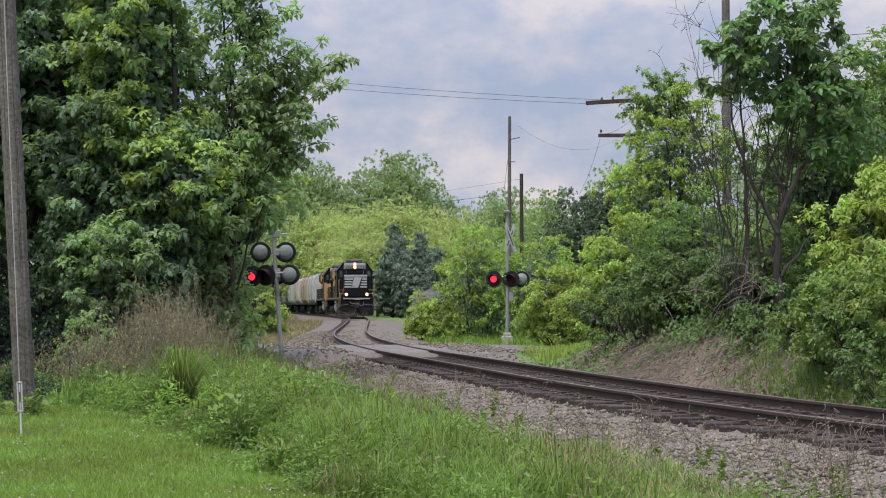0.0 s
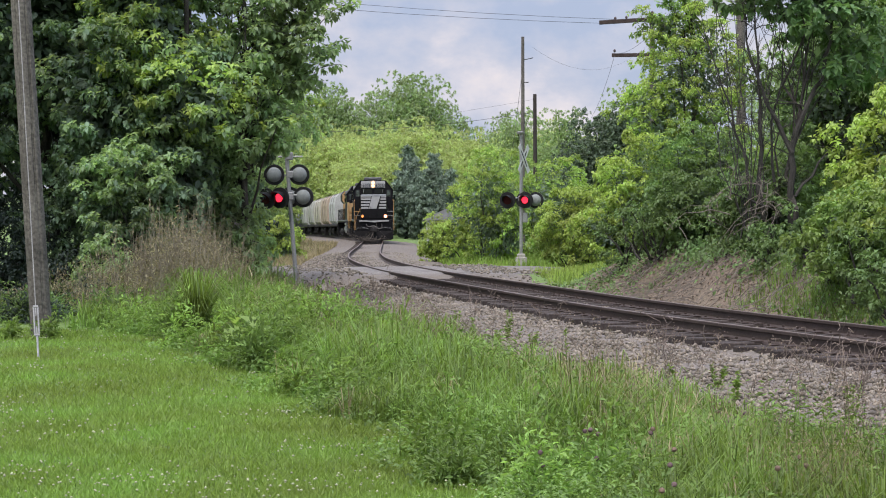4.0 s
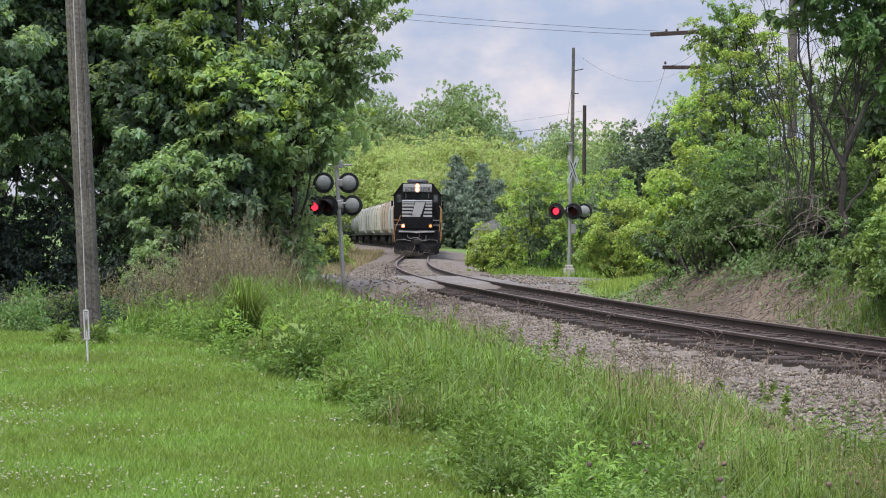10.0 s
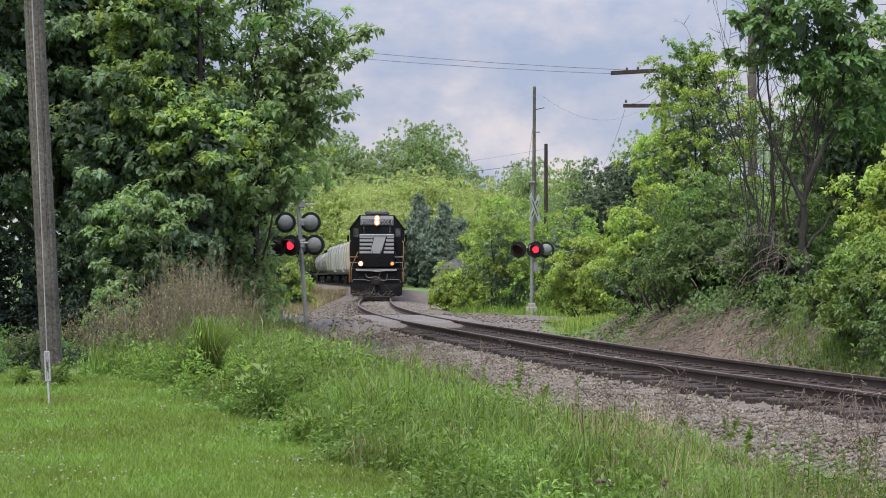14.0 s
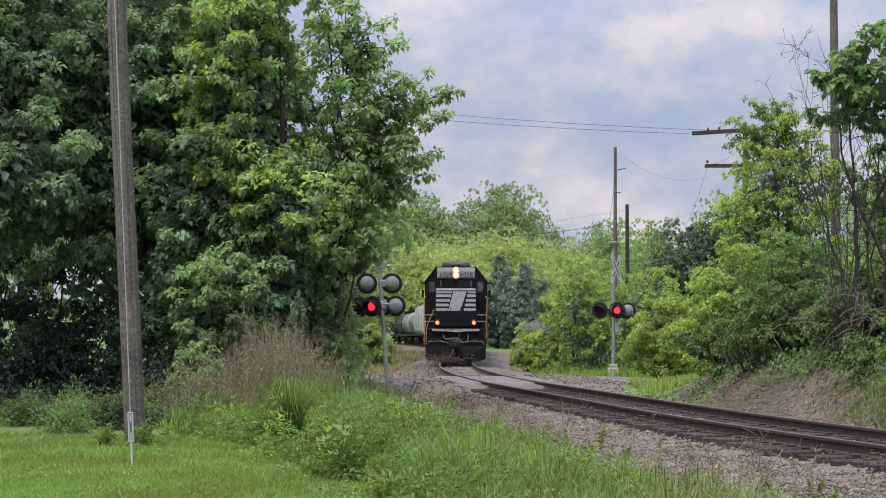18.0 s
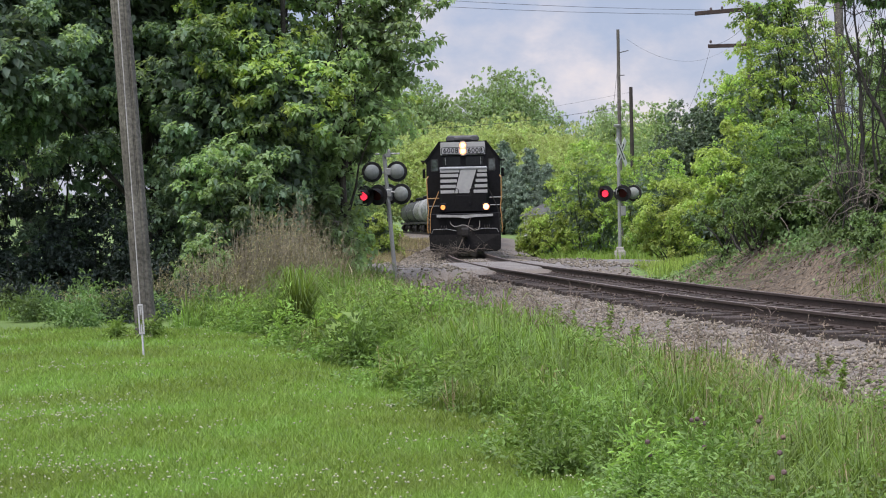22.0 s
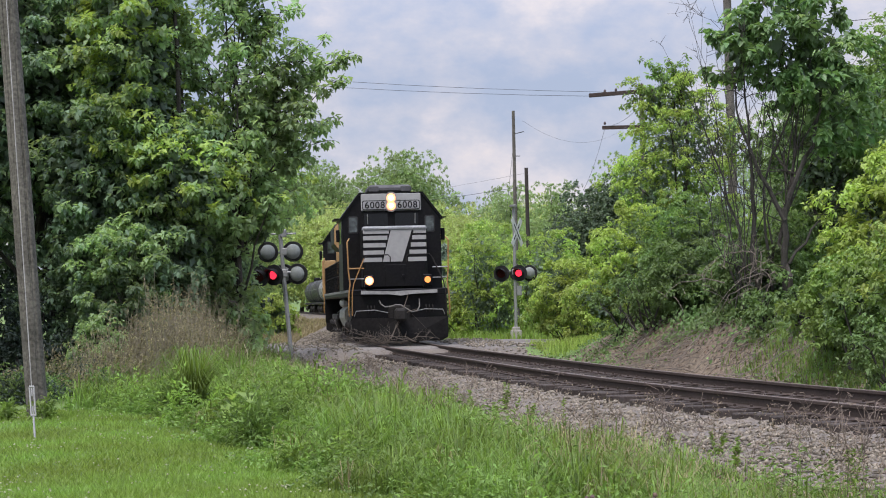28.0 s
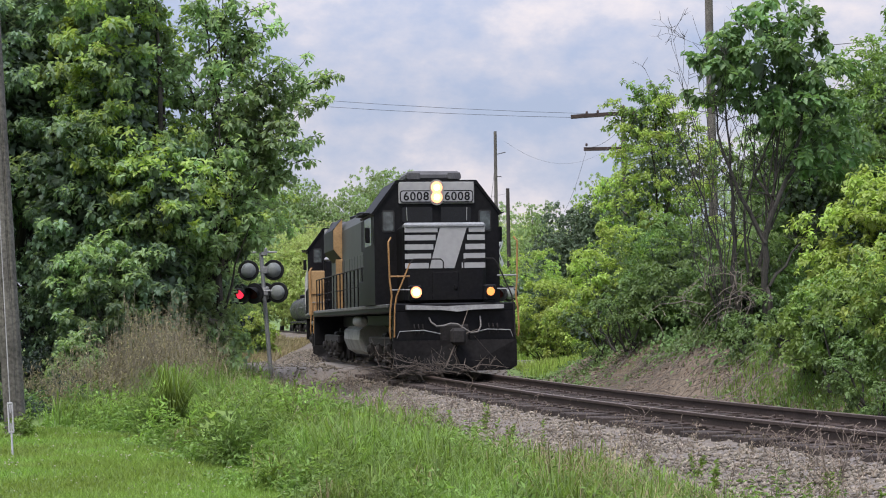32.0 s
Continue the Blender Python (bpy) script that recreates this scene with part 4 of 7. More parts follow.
    for k in range(250):
        xx, yy = (-4.4 - abs(r.normal(0, 1.3)), K * r.uniform(21.8, 27.0)) if k < 240 else (r.uniform(-9, -7), K * r.uniform(22, 25))
        if xx - float(track_x(yy)) > -4.2 or xx > -3.7:
            continue
        hgt = r.uniform(0.7, 1.8) * (0.45 + 0.70 * math.exp(-((xx + 5.2) / 1.0) ** 2))
        base = np.array([xx, yy, float(land(xx, yy))])
        for q in range(6):
            top = base + np.array([r.normal(0, 0.17), r.normal(0, 0.17), hgt * r.uniform(0.6, 1.15)])
            st.tube(limb_path(base + r.normal(0, 0.04, 3) * np.array([1, 1, 0]), top, 0.0, 4), [0.006, 0.005, 0.004, 0.002], 3, False)
            u = r.uniform(0.45, 1.0, (13, 1))
            P.append(base + (top - base) * u + r.normal(0, 0.035, (13, 3)) * (0.5 + 0.7 * u))
            O.append(r.normal(0, 0.35, (13, 3)) + np.array([0, 0, 0.8]))
    P, O = np.concatenate(P), np.concatenate(O)
    tagged(part("dead_stems", st, mat("pale_dead_stem", (0.26, 0.232, 0.168), 0.9, vary=0.3)), "thin brown dead stems below the trees", "weeds", kind="stuff")
    tagged(new("seed_heads", leaves("seed_heads", P, unit(O), 0.080, SEED, 0.16, 0.1)), "feathery grey-brown seed heads of dead weeds", "weeds", kind="stuff")
    # red clover: mauve heads on leafy stems
    pink = mat("pink_clover", (0.135, 0.088, 0.088), 0.85, vary=0.35, per_piece=0.3)
    head = Shape().lathe([(-0.014, 0.005), (-0.009, 0.013), (0.000, 0.016), (0.009, 0.013), (0.015, 0.004)], (0, 0, 0), (0, 0, 1), 9).mesh("clover_head", True)
    brown = mat("spent_clover", (0.17, 0.115, 0.085), 0.9, vary=0.3)
    spent = head.copy()
    head.materials.append(pink), spent.materials.append(brown)
    for k in range(34):
        xx, yy = (r.uniform(0.7, 2.4), r.uniform(9.3, 14.0)) if k < 30 else (r.uniform(0.2, 1.2), r.uniform(9.0, 11.0))
        if xx - float(track_x(yy)) > -4.6 or weed_side(xx, yy) < 0.15:
            continue
        hgt = r.uniform(0.20, 0.42)
        c = thing("red_clover", "mauve red clover head on a thin green stem", "flower", pose(xx, yy, float(land(xx, yy))), group="red clover in the rough")
        part("stem", Shape().tube([(0, 0, 0), (r.normal(0, 0.02), r.normal(0, 0.02), hgt * 0.6), (0.01, 0, hgt)], [0.003, 0.0025, 0.002], 4, False), mat("weed_stalk", (0.16, 0.22, 0.08), 0.7), c)
        part("flower_head", head if k % 3 else spent, pink, c, "" if k % 3 else "brown spent head", m=pose(0.01, 0, hgt, r.normal(0, 20), r.normal(0, 20), 0))
    # a clump of ripe grass with dense straw-coloured heads
    m = 260
    xx, yy = r.normal(1.92, 0.16, m), r.normal(9.9, 0.45, m)
    u = r.uniform(0.45, 1.0, (m, 18, 1))
    hh = r.uniform(0.28, 0.52, m)
    p = on_land(xx, yy)[:, None] + u * np.stack([r.normal(0, 0.05, m), r.normal(0, 0.05, m), hh], 1)[:, None] + r.normal(0, 0.012, (m, 18, 3))
    ripe = thing("ripe_grass", "clump of ripe straw-coloured grass with dense seed heads", "grass")
    part("seed_heads", leaves("seed_heads", p.reshape(-1, 3), unit(r.normal(0, 0.4, (m * 18, 3)) + np.array([0, 0, 1.0])), 0.013, STRAW, 0.5, 0.1), STRAW, ripe)
    part("blades", blades("blades", on_land(xx, yy, -0.02), hh * 0.95, 0.4, 0.002, STRAW), STRAW, ripe)
    # pinkish grass heads beside the ballast
    yy = K * 7.0 * (30 / 7.0) ** r.uniform(0, 1, 2000)
    xx = track_x(yy) - r.uniform(3.4, 6.0, 2000)
    nz = np.array([noise.noise((a * 0.7, b * 0.5, 8.0)) for a, b in zip(xx, yy)])
    far_in = track_x(yy) - xx > 4.3
    ok = (~far_in) | (nz > 0.08)
    xx, yy = xx[ok][:800], yy[ok][:800]
    m = len(xx)
    hh = r.uniform(0.4, 0.85, m)
    u = r.uniform(0.7, 1.05, (m, 16, 1))
    p = on_land(xx, yy)[:, None] + u * np.stack([r.normal(0, 0.06, m), r.normal(0, 0.06, m), hh], 1)[:, None] + r.normal(0, 0.022, (m, 16, 3))
    tagged(new("grass_heads", leaves("grass_heads", p.reshape(-1, 3), unit(r.normal(0, 0.4, (m * 16, 3)) + np.array([0, 0, 1.0])), 0.030, mat("pink_heads", (0.25, 0.20, 0.15), 0.9, vary=0.2), 0.3, 0.1)), "pinkish brown seed heads of grass beside the ballast", "grass", kind="stuff")
    # verges beyond the crossing and along the far side
    x, y = RNG.uniform(-16, 9, 52000), K * RNG.uniform(31, 95, 52000)
    s = x - track_x(y)
    ok = (np.abs(s) > 3.3) & ((y < 34.5 * K) | (y > 44.5 * K)) & (s < 9) & ((s < 0) | (y > 34 * K))
    x, y = x[ok], y[ok]
    tagged(new("verge_grass", blades("verge_grass", on_land(x, y), 0.42, 0.9, 0.02, GRASS)), "bright green verge grass near the crossing", "grass", kind="stuff")
    x, y = RNG.uniform(-1.0, 6.5, 14000), K * RNG.uniform(34.2, 38.5, 14000)
    s = x - track_x(y)
    ok = (s > 3.1) & (s < 5.4) & ((y < 36 * K) | (s > 4.8)) & (x > 1.4)
    tagged(new("bright_verge", blades("bright_verge", on_land(x[ok], y[ok]), 0.25, 0.9, 0.008, BRIGHT)), "bright yellow-green grass strip beside the crossing", "grass", kind="stuff")
    y = K * RNG.uniform(47, 105, 15000)
    x = track_x(y) - RNG.uniform(2.8, 7.0, 15000)
    tagged(new("dry_verge", blades("dry_verge", on_land(x, y), 0.55, 0.8, 0.020, STRAW)), "patch of tall brown dry grass past the crossing", "grass", kind="stuff")


build_rough()

# ---- trees of the wood on the near side ----
def spray(ob, ends, root, material, seed, leaf=0.172):
    """Outer branches that carry hanging leaves on side twigs; ends are given from the tree's foot."""
    r = np.random.default_rng(seed)
    for e in ends:
        e = np.array(e, float)
        a = np.array(root, float) + np.array([0, 0, (e[2] - root[2]) * 0.55])
        p = limb_path(a, e, 0.10, 9)
        sh = Shape()
        sh.tube(p, [0.030 * (1 - 0.1 * i) for i in range(9)], 5)
        tips, axes = [], []
        for k in range(19):
            f = r.uniform(0.3, 1.0) * 8 if k else 8.0
            i = min(int(f), 7)
            c = p[i] + (p[i + 1] - p[i]) * (f - i)
            t = c + r.normal(0, 1, 3) * np.array([0.26, 0.26, 0.16]) + (e - a) * 0.06
            sh.tube([c, (c + t) / 2 + np.array([0, 0, 0.03]), t], [0.009, 0.007, 0.004], 4)
            for u in (1.0, 0.55):
                tips.append(c + (t - c) * u)
                axes.append(t - c + np.array([0, 0, 0.12]))
        pos, out, ax = rosettes(np.array(tips), unit(np.array(axes)), 7, leaf)
        b = part("branch", sh, BARK, ob, smooth=True)
        part("leaves", leaves("leaves", pos, out, leaf, material, 0.58, 0.15, loose=0.26), material, b)


LEFT = [
    (-9.2, 28.0, 12.0, [(-0.2, 0, 6.9, 3.0, 2.6, 4.2), (2.0, -1.2, 4.6, 2.0, 1.6, 2.0), (-1.8, -1.4, 4.8, 2.3, 1.8, 1.7)], 240, 95),
    (-5.8, 27.3, 11.0, [(-0.75, 0, 6.9, 1.25, 1.7, 3.4), (0.25, -0.8, 4.2, 1.15, 1.2, 1.0)], 130, 95),
    (-6.0, 27.4, 5.0, [(0.1, -0.4, 2.9, 1.2, 1.2, 1.5), (-0.9, -0.6, 2.1, 1.5, 1.2, 1.4), (-0.4, 0.8, 3.4, 2.0, 0.8, 2.0)], 120, 90),
    (-12.8, 26.4, 12.0, [(0, 0, 7.4, 3.2, 2.4, 4.2), (1.2, -1.4, 5.0, 2.4, 1.8, 1.6), (-2.0, -1.6, 4.6, 2.4, 1.8, 1.4)], 220, 95),
    (-15.8, 30.0, 14.0, [(0, 0, 8.0, 4.0, 3.0, 5.5)], 130, 90),
    (-10.5, 34.0, 15.0, [(0, 0, 9.5, 4.2, 3.0, 5.0), (0, 0, 4.5, 3.4, 2.4, 3.5)], 170, 85),
]
for x, y, h, lobes, clumps, per in LEFT:
    sunlit = x == -5.8
    tree("leafy green maple tree at the edge of the lawn", x, y, h, lobes, int(clumps * 0.85), int(per * 1.1), 0.58, 0.200, LITMAPLE if sunlit else MAPLE, 0.12 if h < 11.5 else 0.15, 12, group="trees beside the lawn", tips=BRIGHT if sunlit else LITMAPLE, tip_share=0.32 if sunlit else 0.24 if h > 9 else 0.06, droop=0.4, core=0.16 if sunlit else 0.34, width=0.62)
airy = tree("slender maple with airy outer branches against the sky", -4.55, 27.8, 9.0, [(-0.2, 0, 6.4, 0.85, 0.9, 2.4), (0.2, -0.2, 4.0, 0.8, 0.8, 0.9)], 26, 46, 0.38, 0.19, LITMAPLE, 0.09, 16, group="trees beside the lawn", tips=BRIGHT, tip_share=0.26, droop=0.3)
ENDS = [(2.28, -0.3, 6.85), (2.0, -0.6, 6.2), (1.95, 0.2, 5.6), (1.72, -0.3, 5.0), (1.29, 0, 4.70), (1.05, -0.5, 7.85), (0.69, 0.2, 4.32), (1.45, -0.5, 7.15), (0.77, -0.3, 8.3), (0.26, -0.6, 8.7), (1.20, -0.2, 5.92), (0.69, -0.9, 6.39),
        (0.34, -0.9, 5.26), (-0.26, -0.8, 8.4), (0.17, -0.9, 6.96), (1.75, 0.1, 6.6), (1.5, -0.6, 5.55), (1.0, 0.3, 6.6), (0.9, -0.4, 5.2), (0.5, 0.2, 7.6), (0.1, -0.3, 9.3), (1.3, 0.4, 6.2), (-0.5, -0.9, 9.2), (0.6, -0.5, 5.8), (1.9, -0.2, 7.2), (-0.8, -0.5, 6.6), (-0.95, -0.4, 7.4), (-0.75, -0.5, 5.8)]
LOW = [(-0.5, -0.9, 1.0), (-0.25, -0.9, 1.4), (-0.15, -0.8, 0.95), (-0.9, -1.0, 1.5), (-0.6, -1.0, 2.0), (-0.4, -0.9, 2.2), (-0.4, -0.9, 2.8), (-1.2, -1.0, 2.5), (0.25, -0.8, 0.6), (0.95, -0.3, 3.5), (1.15, -0.3, 4.0), (-0.3, -0.9, 0.7), (-0.9, -0.9, 3.2), (0.1, -0.8, 3.3)]
spray(airy, ENDS + LOW, (0, 0, 2.6), LITMAPLE, 41)
tree("young tree with hanging leaves beside the crossing signal", -5.62, 32.0, 5.5, [(-0.3, 0, 3.3, 0.75, 0.8, 1.5), (-0.2, -0.6, 1.6, 0.95, 0.8, 1.2), (0.35, -0.8, 1.1, 0.75, 0.6, 0.8), (-0.9, -0.8, 1.1, 0.9, 0.6, 0.9), (1.1, 0.1, 4.6, 0.75, 0.6, 0.6)], 120, 60, 0.36, 0.19, LITMAPLE, 0.05, 16, group="trees beside the lawn", droop=0.8, tips=BRIGHT, tip_share=0.2)
leaning = tree("leafy maple leaning over the crossing signal", -5.0, 30.6, 7.5, [(0.0, 0, 5.0, 1.2, 1.0, 1.5), (0.75, -0.2, 4.6, 0.75, 0.7, 0.6), (-0.9, -0.3, 3.6, 0.8, 0.8, 1.0), (0.95, -0.2, 3.95, 0.65, 0.5, 0.45)], 92, 70, 0.42, 0.19, LITMAPLE, 0.07, 12, group="trees beside the lawn", droop=0.6, tips=BRIGHT, tip_share=0.2)

HANGING = [(-0.9, -1.3, 1.3), (-0.5, -1.4, 0.95), (-0.3, -1.3, 1.25), (0.15, -1.2, 0.95), (-0.75, -1.3, 2.0), (-0.55, -1.3, 2.8), (-1.0, -1.2, 3.2), (0.5, -0.9, 4.3), (-0.4, -1.1, 4.0), (0.9, -0.6, 4.5), (-0.2, -1.3, 1.8), (-0.15, -1.2, 3.3), (-1.2, -1.4, 2.4), (-0.1, -1.3, 0.7)]
spray(leaning, HANGING, (0, 0, 2.2), LITMAPLE, 45, 0.165)
tree("young maple with a low light-green crown", -6.5, 26.1, 3.6, [(0, 0, 2.7, 0.95, 0.7, 0.65), (-0.3, 0, 2.0, 0.8, 0.6, 0.5)], 40, 60, 0.36, 0.18, MAPLE, 0.04, 10, group="trees beside the lawn", tips=LITMAPLE, tip_share=0.6)



def weed_canes():
    """Bare grey canes rising out of the dead weeds."""
    rng = np.random.default_rng(71)
    for x, y in ((-5.0, 39.2), (-5.5, 38.6), (-6.0, 38.9), (-6.5, 38.2), (-7.1, 38.0)):
        ob = thing("dead_cane", "bare grey canes rising out of the dead weeds", "weeds", pose(x, y, float(land(x, y)) - 0.05), group="dead canes")
        for k in range(7):
            sh = Shape()
            e = (rng.normal(0, 0.35), rng.normal(0, 0.2), rng.uniform(1.2, 2.0))
            stem(sh, [(0, 0, 0), (e[0] * 0.4, e[1] * 0.5, e[2] * 0.55), e], 0.011, 5, rng, 0.16)
            part("cane", sh, mat("grey_cane", (0.17, 0.15, 0.13), 0.9, vary=0.3), ob, smooth=True)


weed_canes()

# low growth below them, most of it in the leaf colour darkened for shade
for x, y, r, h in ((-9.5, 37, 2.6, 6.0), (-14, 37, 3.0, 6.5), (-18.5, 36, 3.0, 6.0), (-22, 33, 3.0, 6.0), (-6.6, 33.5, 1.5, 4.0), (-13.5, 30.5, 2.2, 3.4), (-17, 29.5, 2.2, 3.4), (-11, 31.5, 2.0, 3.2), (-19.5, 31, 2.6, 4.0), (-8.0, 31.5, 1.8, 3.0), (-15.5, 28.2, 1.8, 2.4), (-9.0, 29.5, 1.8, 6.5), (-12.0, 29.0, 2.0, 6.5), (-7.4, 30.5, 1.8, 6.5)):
    tree('green undergrowth below the trees, coloured dark as in shade', x, y, h, [(0, 0, h * 0.5, r, r * 0.7, h * 0.5)], 62, 36, 0.5, 0.2, SHADELEAF, 0, 10, 'bush', 'bush')
for x, y, r, h, m in ((-11.0, 27.4, 1.2, 1.6, MAPLE), (-8.2, 27.2, 1.2, 2.4, MAPLE), (-6.95, 25.2, 0.5, 1.35, LITMAPLE), (-9.6, 26.8, 1.2, 1.9, SHADELEAF), (-13, 26.8, 1.3, 2.0, SHADELEAF)):
    tree("low green bush at the foot of the trees" if y > 20 else "leafy green weed clump at the edge of the lawn", x, y, h, [(0, 0, h * 0.55, r, r * 0.8, h * 0.5)], int(40 * r) + 6, 60, 0.30 if y > 20 else 0.13, 0.13 if y > 20 else 0.07, m, 0, 10, "bush", "bush")

for x, y, h, m in ((-5.5, 28.0, 2.2, MAPLE), (-5.5, 27.8, 2.1, MAPLE), (-6.4, 27.6, 1.8, MAPLE)):
    tree("leafy sapling growth at the foot of the trees", x, y, h, [(0, 0, h * 0.55, 0.75, 0.6, h * 0.52)], 40, 60, 0.32, 0.18, m, 0, 8, "bush", "bush", droop=0.6, core=0.15)
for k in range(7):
    tree('low growth at the edge of the wood, coloured dark as in shade', -13.2 + 0.95 * k, 26.4 + 0.3 * math.sin(k * 2.1), 1.3, [(0, 0, 0.55, 0.75, 0.6, 0.6)], 34, 40, 0.26, 0.13, SHADELEAF, 0, 6, 'bush', 'bush')

# ---- the overgrown bank across the track ----
RIGHT = [
    (5.3, 38.0, 4.9, [(0.3, 0, 2.4, 1.5, 1.4, 1.8), (0.4, -0.7, 1.3, 1.5, 1.2, 1.2), (-0.9, -0.5, 1.1, 1.0, 1.0, 1.1)], 120, 90, BUSHLIGHT, "bush", BRIGHT),
    (3.7, 39.5, 3.4, [(0, 0, 1.4, 1.1, 1.0, 1.4)], 60, 80, BUSHLIGHT, "bush", BRIGHT),
    (7.8, 43.0, 10.0, [(0.2, 0, 6.1, 1.9, 1.5, 2.5), (-1.2, 0, 4.8, 1.2, 1.1, 1.8), (-0.7, 0.2, 7.6, 0.9, 0.8, 0.9), (0.3, -0.3, 2.8, 1.9, 1.5, 2.0)], 180, 85, BUSHLIGHT, "tree", BRIGHT),
    (6.6, 33.5, 4.4, [(0, 0, 1.9, 1.5, 1.2, 1.6)], 80, 90, BANKLEAF, "bush", SHRUB),
    (5.6, 30.5, 2.4, [(0, 0, 0.9, 1.1, 0.9, 0.9)], 60, 85, BANKLEAF, "bush", None),
    (7.2, 28.6, 3.0, [(0, 0.3, 1.1, 1.2, 1.0, 1.2)], 70, 85, BANKLEAF, "bush", SHRUB),
    (6.5, 27.2, 2.0, [(0, 0, 0.7, 1.0, 0.8, 0.75)], 60, 85, BANKLEAF, "bush", None),
    (8.9, 30.0, 6.0, [(0, 0, 3.2, 1.7, 1.4, 2.0), (0.8, 0, 1.6, 1.4, 1.2, 1.4)], 110, 90, BANKLEAF, "tree", None),
    (8.45, 24.5, 4.2, [(0.1, 0, 1.7, 1.15, 1.1, 1.5), (-0.5, -0.5, 0.8, 0.9, 0.9, 0.8), (0.9, 0.2, 1.4, 1.1, 1.0, 1.3)], 120, 90, BRIGHT, "bush", None),
    (6.9, 21.8, 2.0, [(0, 0, 0.7, 0.9, 0.9, 0.8)], 60, 90, SHRUB, "bush", None),
    (7.8, 20.0, 2.4, [(0, 0, 0.8, 1.1, 1.0, 0.9)], 70, 90, SHRUB, "bush", BRIGHT),
    (8.3, 17.8, 2.2, [(0, 0, 0.7, 1.1, 1.0, 0.85)], 60, 90, SHRUB, "bush", None),
    (9.9, 22.0, 4.4, [(0, 0, 1.9, 1.4, 1.2, 1.8)], 90, 90, BRIGHT, "bush", None),
    (12.5, 28.0, 8.0, [(0, 0, 4.2, 2.4, 1.8, 3.2)], 120, 90, BANKLEAF, "tree", None),
    (11.4, 31.8, 9.0, [(0, 0, 4.9, 1.7, 1.4, 2.0), (-0.6, 0, 3.2, 1.3, 1.2, 1.4)], 100, 90, BUSHLIGHT, "tree", SHRUB),
    (14.5, 44.0, 10.0, [(0, 0, 6.0, 2.6, 2.0, 4.0)], 120, 90, FARLEAF, "tree", None),
]
# the last entry colours the shoots that stand for sunlit tops
for x, y, h, lobes, clumps, per, m, kind, young in RIGHT:
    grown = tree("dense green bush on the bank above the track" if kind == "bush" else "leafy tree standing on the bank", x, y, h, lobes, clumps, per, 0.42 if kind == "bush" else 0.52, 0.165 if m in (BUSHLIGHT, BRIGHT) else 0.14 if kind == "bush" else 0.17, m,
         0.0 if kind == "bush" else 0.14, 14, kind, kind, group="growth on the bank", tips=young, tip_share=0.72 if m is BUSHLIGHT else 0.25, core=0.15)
    if x == 7.8 and y > 40:
        spray(grown, ((-1.3, -0.2, 8.2), (-0.9, -0.2, 8.8), (-0.3, -0.2, 8.9), (-1.6, 0, 7.6), (0.2, 0.1, 8.7)), (0, 0, 5.0), SHRUB, 43, 0.15)


def bank_cover():
    """Creepers and grass on the bank, with the worn soil left bare, and roots on it."""
    n = 44000
    y = K * RNG.uniform(9, 34, n)
    s = RNG.uniform(3.0, 9.0, n)
    x = track_x(y) + s
    bare = np.exp(-((y / K - 26.8) / 3.5) ** 2) * step(5.6, 4.7, s)
    ok = RNG.uniform(0, 1, n) > bare * 1.15
    p = on_land(x[ok], y[ok], 0.06) + RNG.normal(0, 0.05, (ok.sum(), 3))
    out = unit(RNG.normal(0, 0.5, p.shape) + np.array([-0.5, -0.6, 0.4]))
    tagged(new("creeper", leaves("creeper", p, out, 0.085, BANKLEAF, 0.7, 0.3)), "low green creeper covering the bank", "creeper", kind="stuff")
    y, s = K * RNG.uniform(20, 30, 7000), RNG.normal(5.0, 0.35, 7000)
    p = on_land(track_x(y) + s, y, 0.10) + RNG.normal(0, 0.10, (7000, 3))
    tagged(new("hanging_creeper", leaves("hanging_creeper", p, unit(RNG.normal(0, 0.5, p.shape) + np.array([-0.7, -0.6, 0.0])), 0.11, BANKLEAF, 0.6, 0.7)), "dark creeper hanging over the bare soil", "creeper", kind="stuff")
    y, s = K * RNG.uniform(12, 26, 12000), RNG.uniform(3.6, 5.2, 12000)
    ok = RNG.uniform(0, 1, 12000) > 1.1 * np.exp(-((y / K - 27.0) / 3.7) ** 2)
    x = (track_x(y) + s)[ok]
    tagged(new("bank_grass", blades("bank_grass", on_land(x, y[ok]), 0.35, 0.9, 0.008, TALL)), "rough grass at the foot of the bank", "grass", kind="stuff")
    sh = Shape()
    for k in range(150):
        yy, s = K * RNG.uniform(22.5, 31), RNG.uniform(3.6, 5.2)
        a = np.array([float(track_x(yy)) + s, yy, 0.0])
        a[2] = float(land(a[0], a[1])) + 0.05
        b = a + np.array([-RNG.uniform(0.3, 1.0), RNG.uniform(-0.5, 0.5), 0])
        b[2] = float(land(b[0], b[1])) + RNG.uniform(0.03, 0.2)
        q = limb_path(a, b, 0.12, 5)
        sh.tube(q, [0.014, 0.012, 0.010, 0.007, 0.003], 4)
    y, s = K * RNG.uniform(21.5, 33.5, 5200), RNG.uniform(2.9, 5.2, 5200)
    p = on_land(track_x(y) + s, y, 0.02) + RNG.normal(0, 0.012, (5200, 3))
    tagged(new("leaf_litter", leaves("leaf_litter", p, unit(RNG.normal(0, 1, p.shape) * np.array([1, 1, 0.25])), 0.07, mat("dry_litter", (0.17, 0.125, 0.095), 0.95, vary=0.4, per_island=0.5), 0.4, 0.0)), "dry leaves and bits of twig on the bare bank", "litter", kind="stuff")
    tagged(part("roots", sh, mat("dry_root", (0.20, 0.172, 0.145), 0.9, vary=0.3)), "dry pale roots and twigs hanging on the bare bank", "roots", kind="stuff")


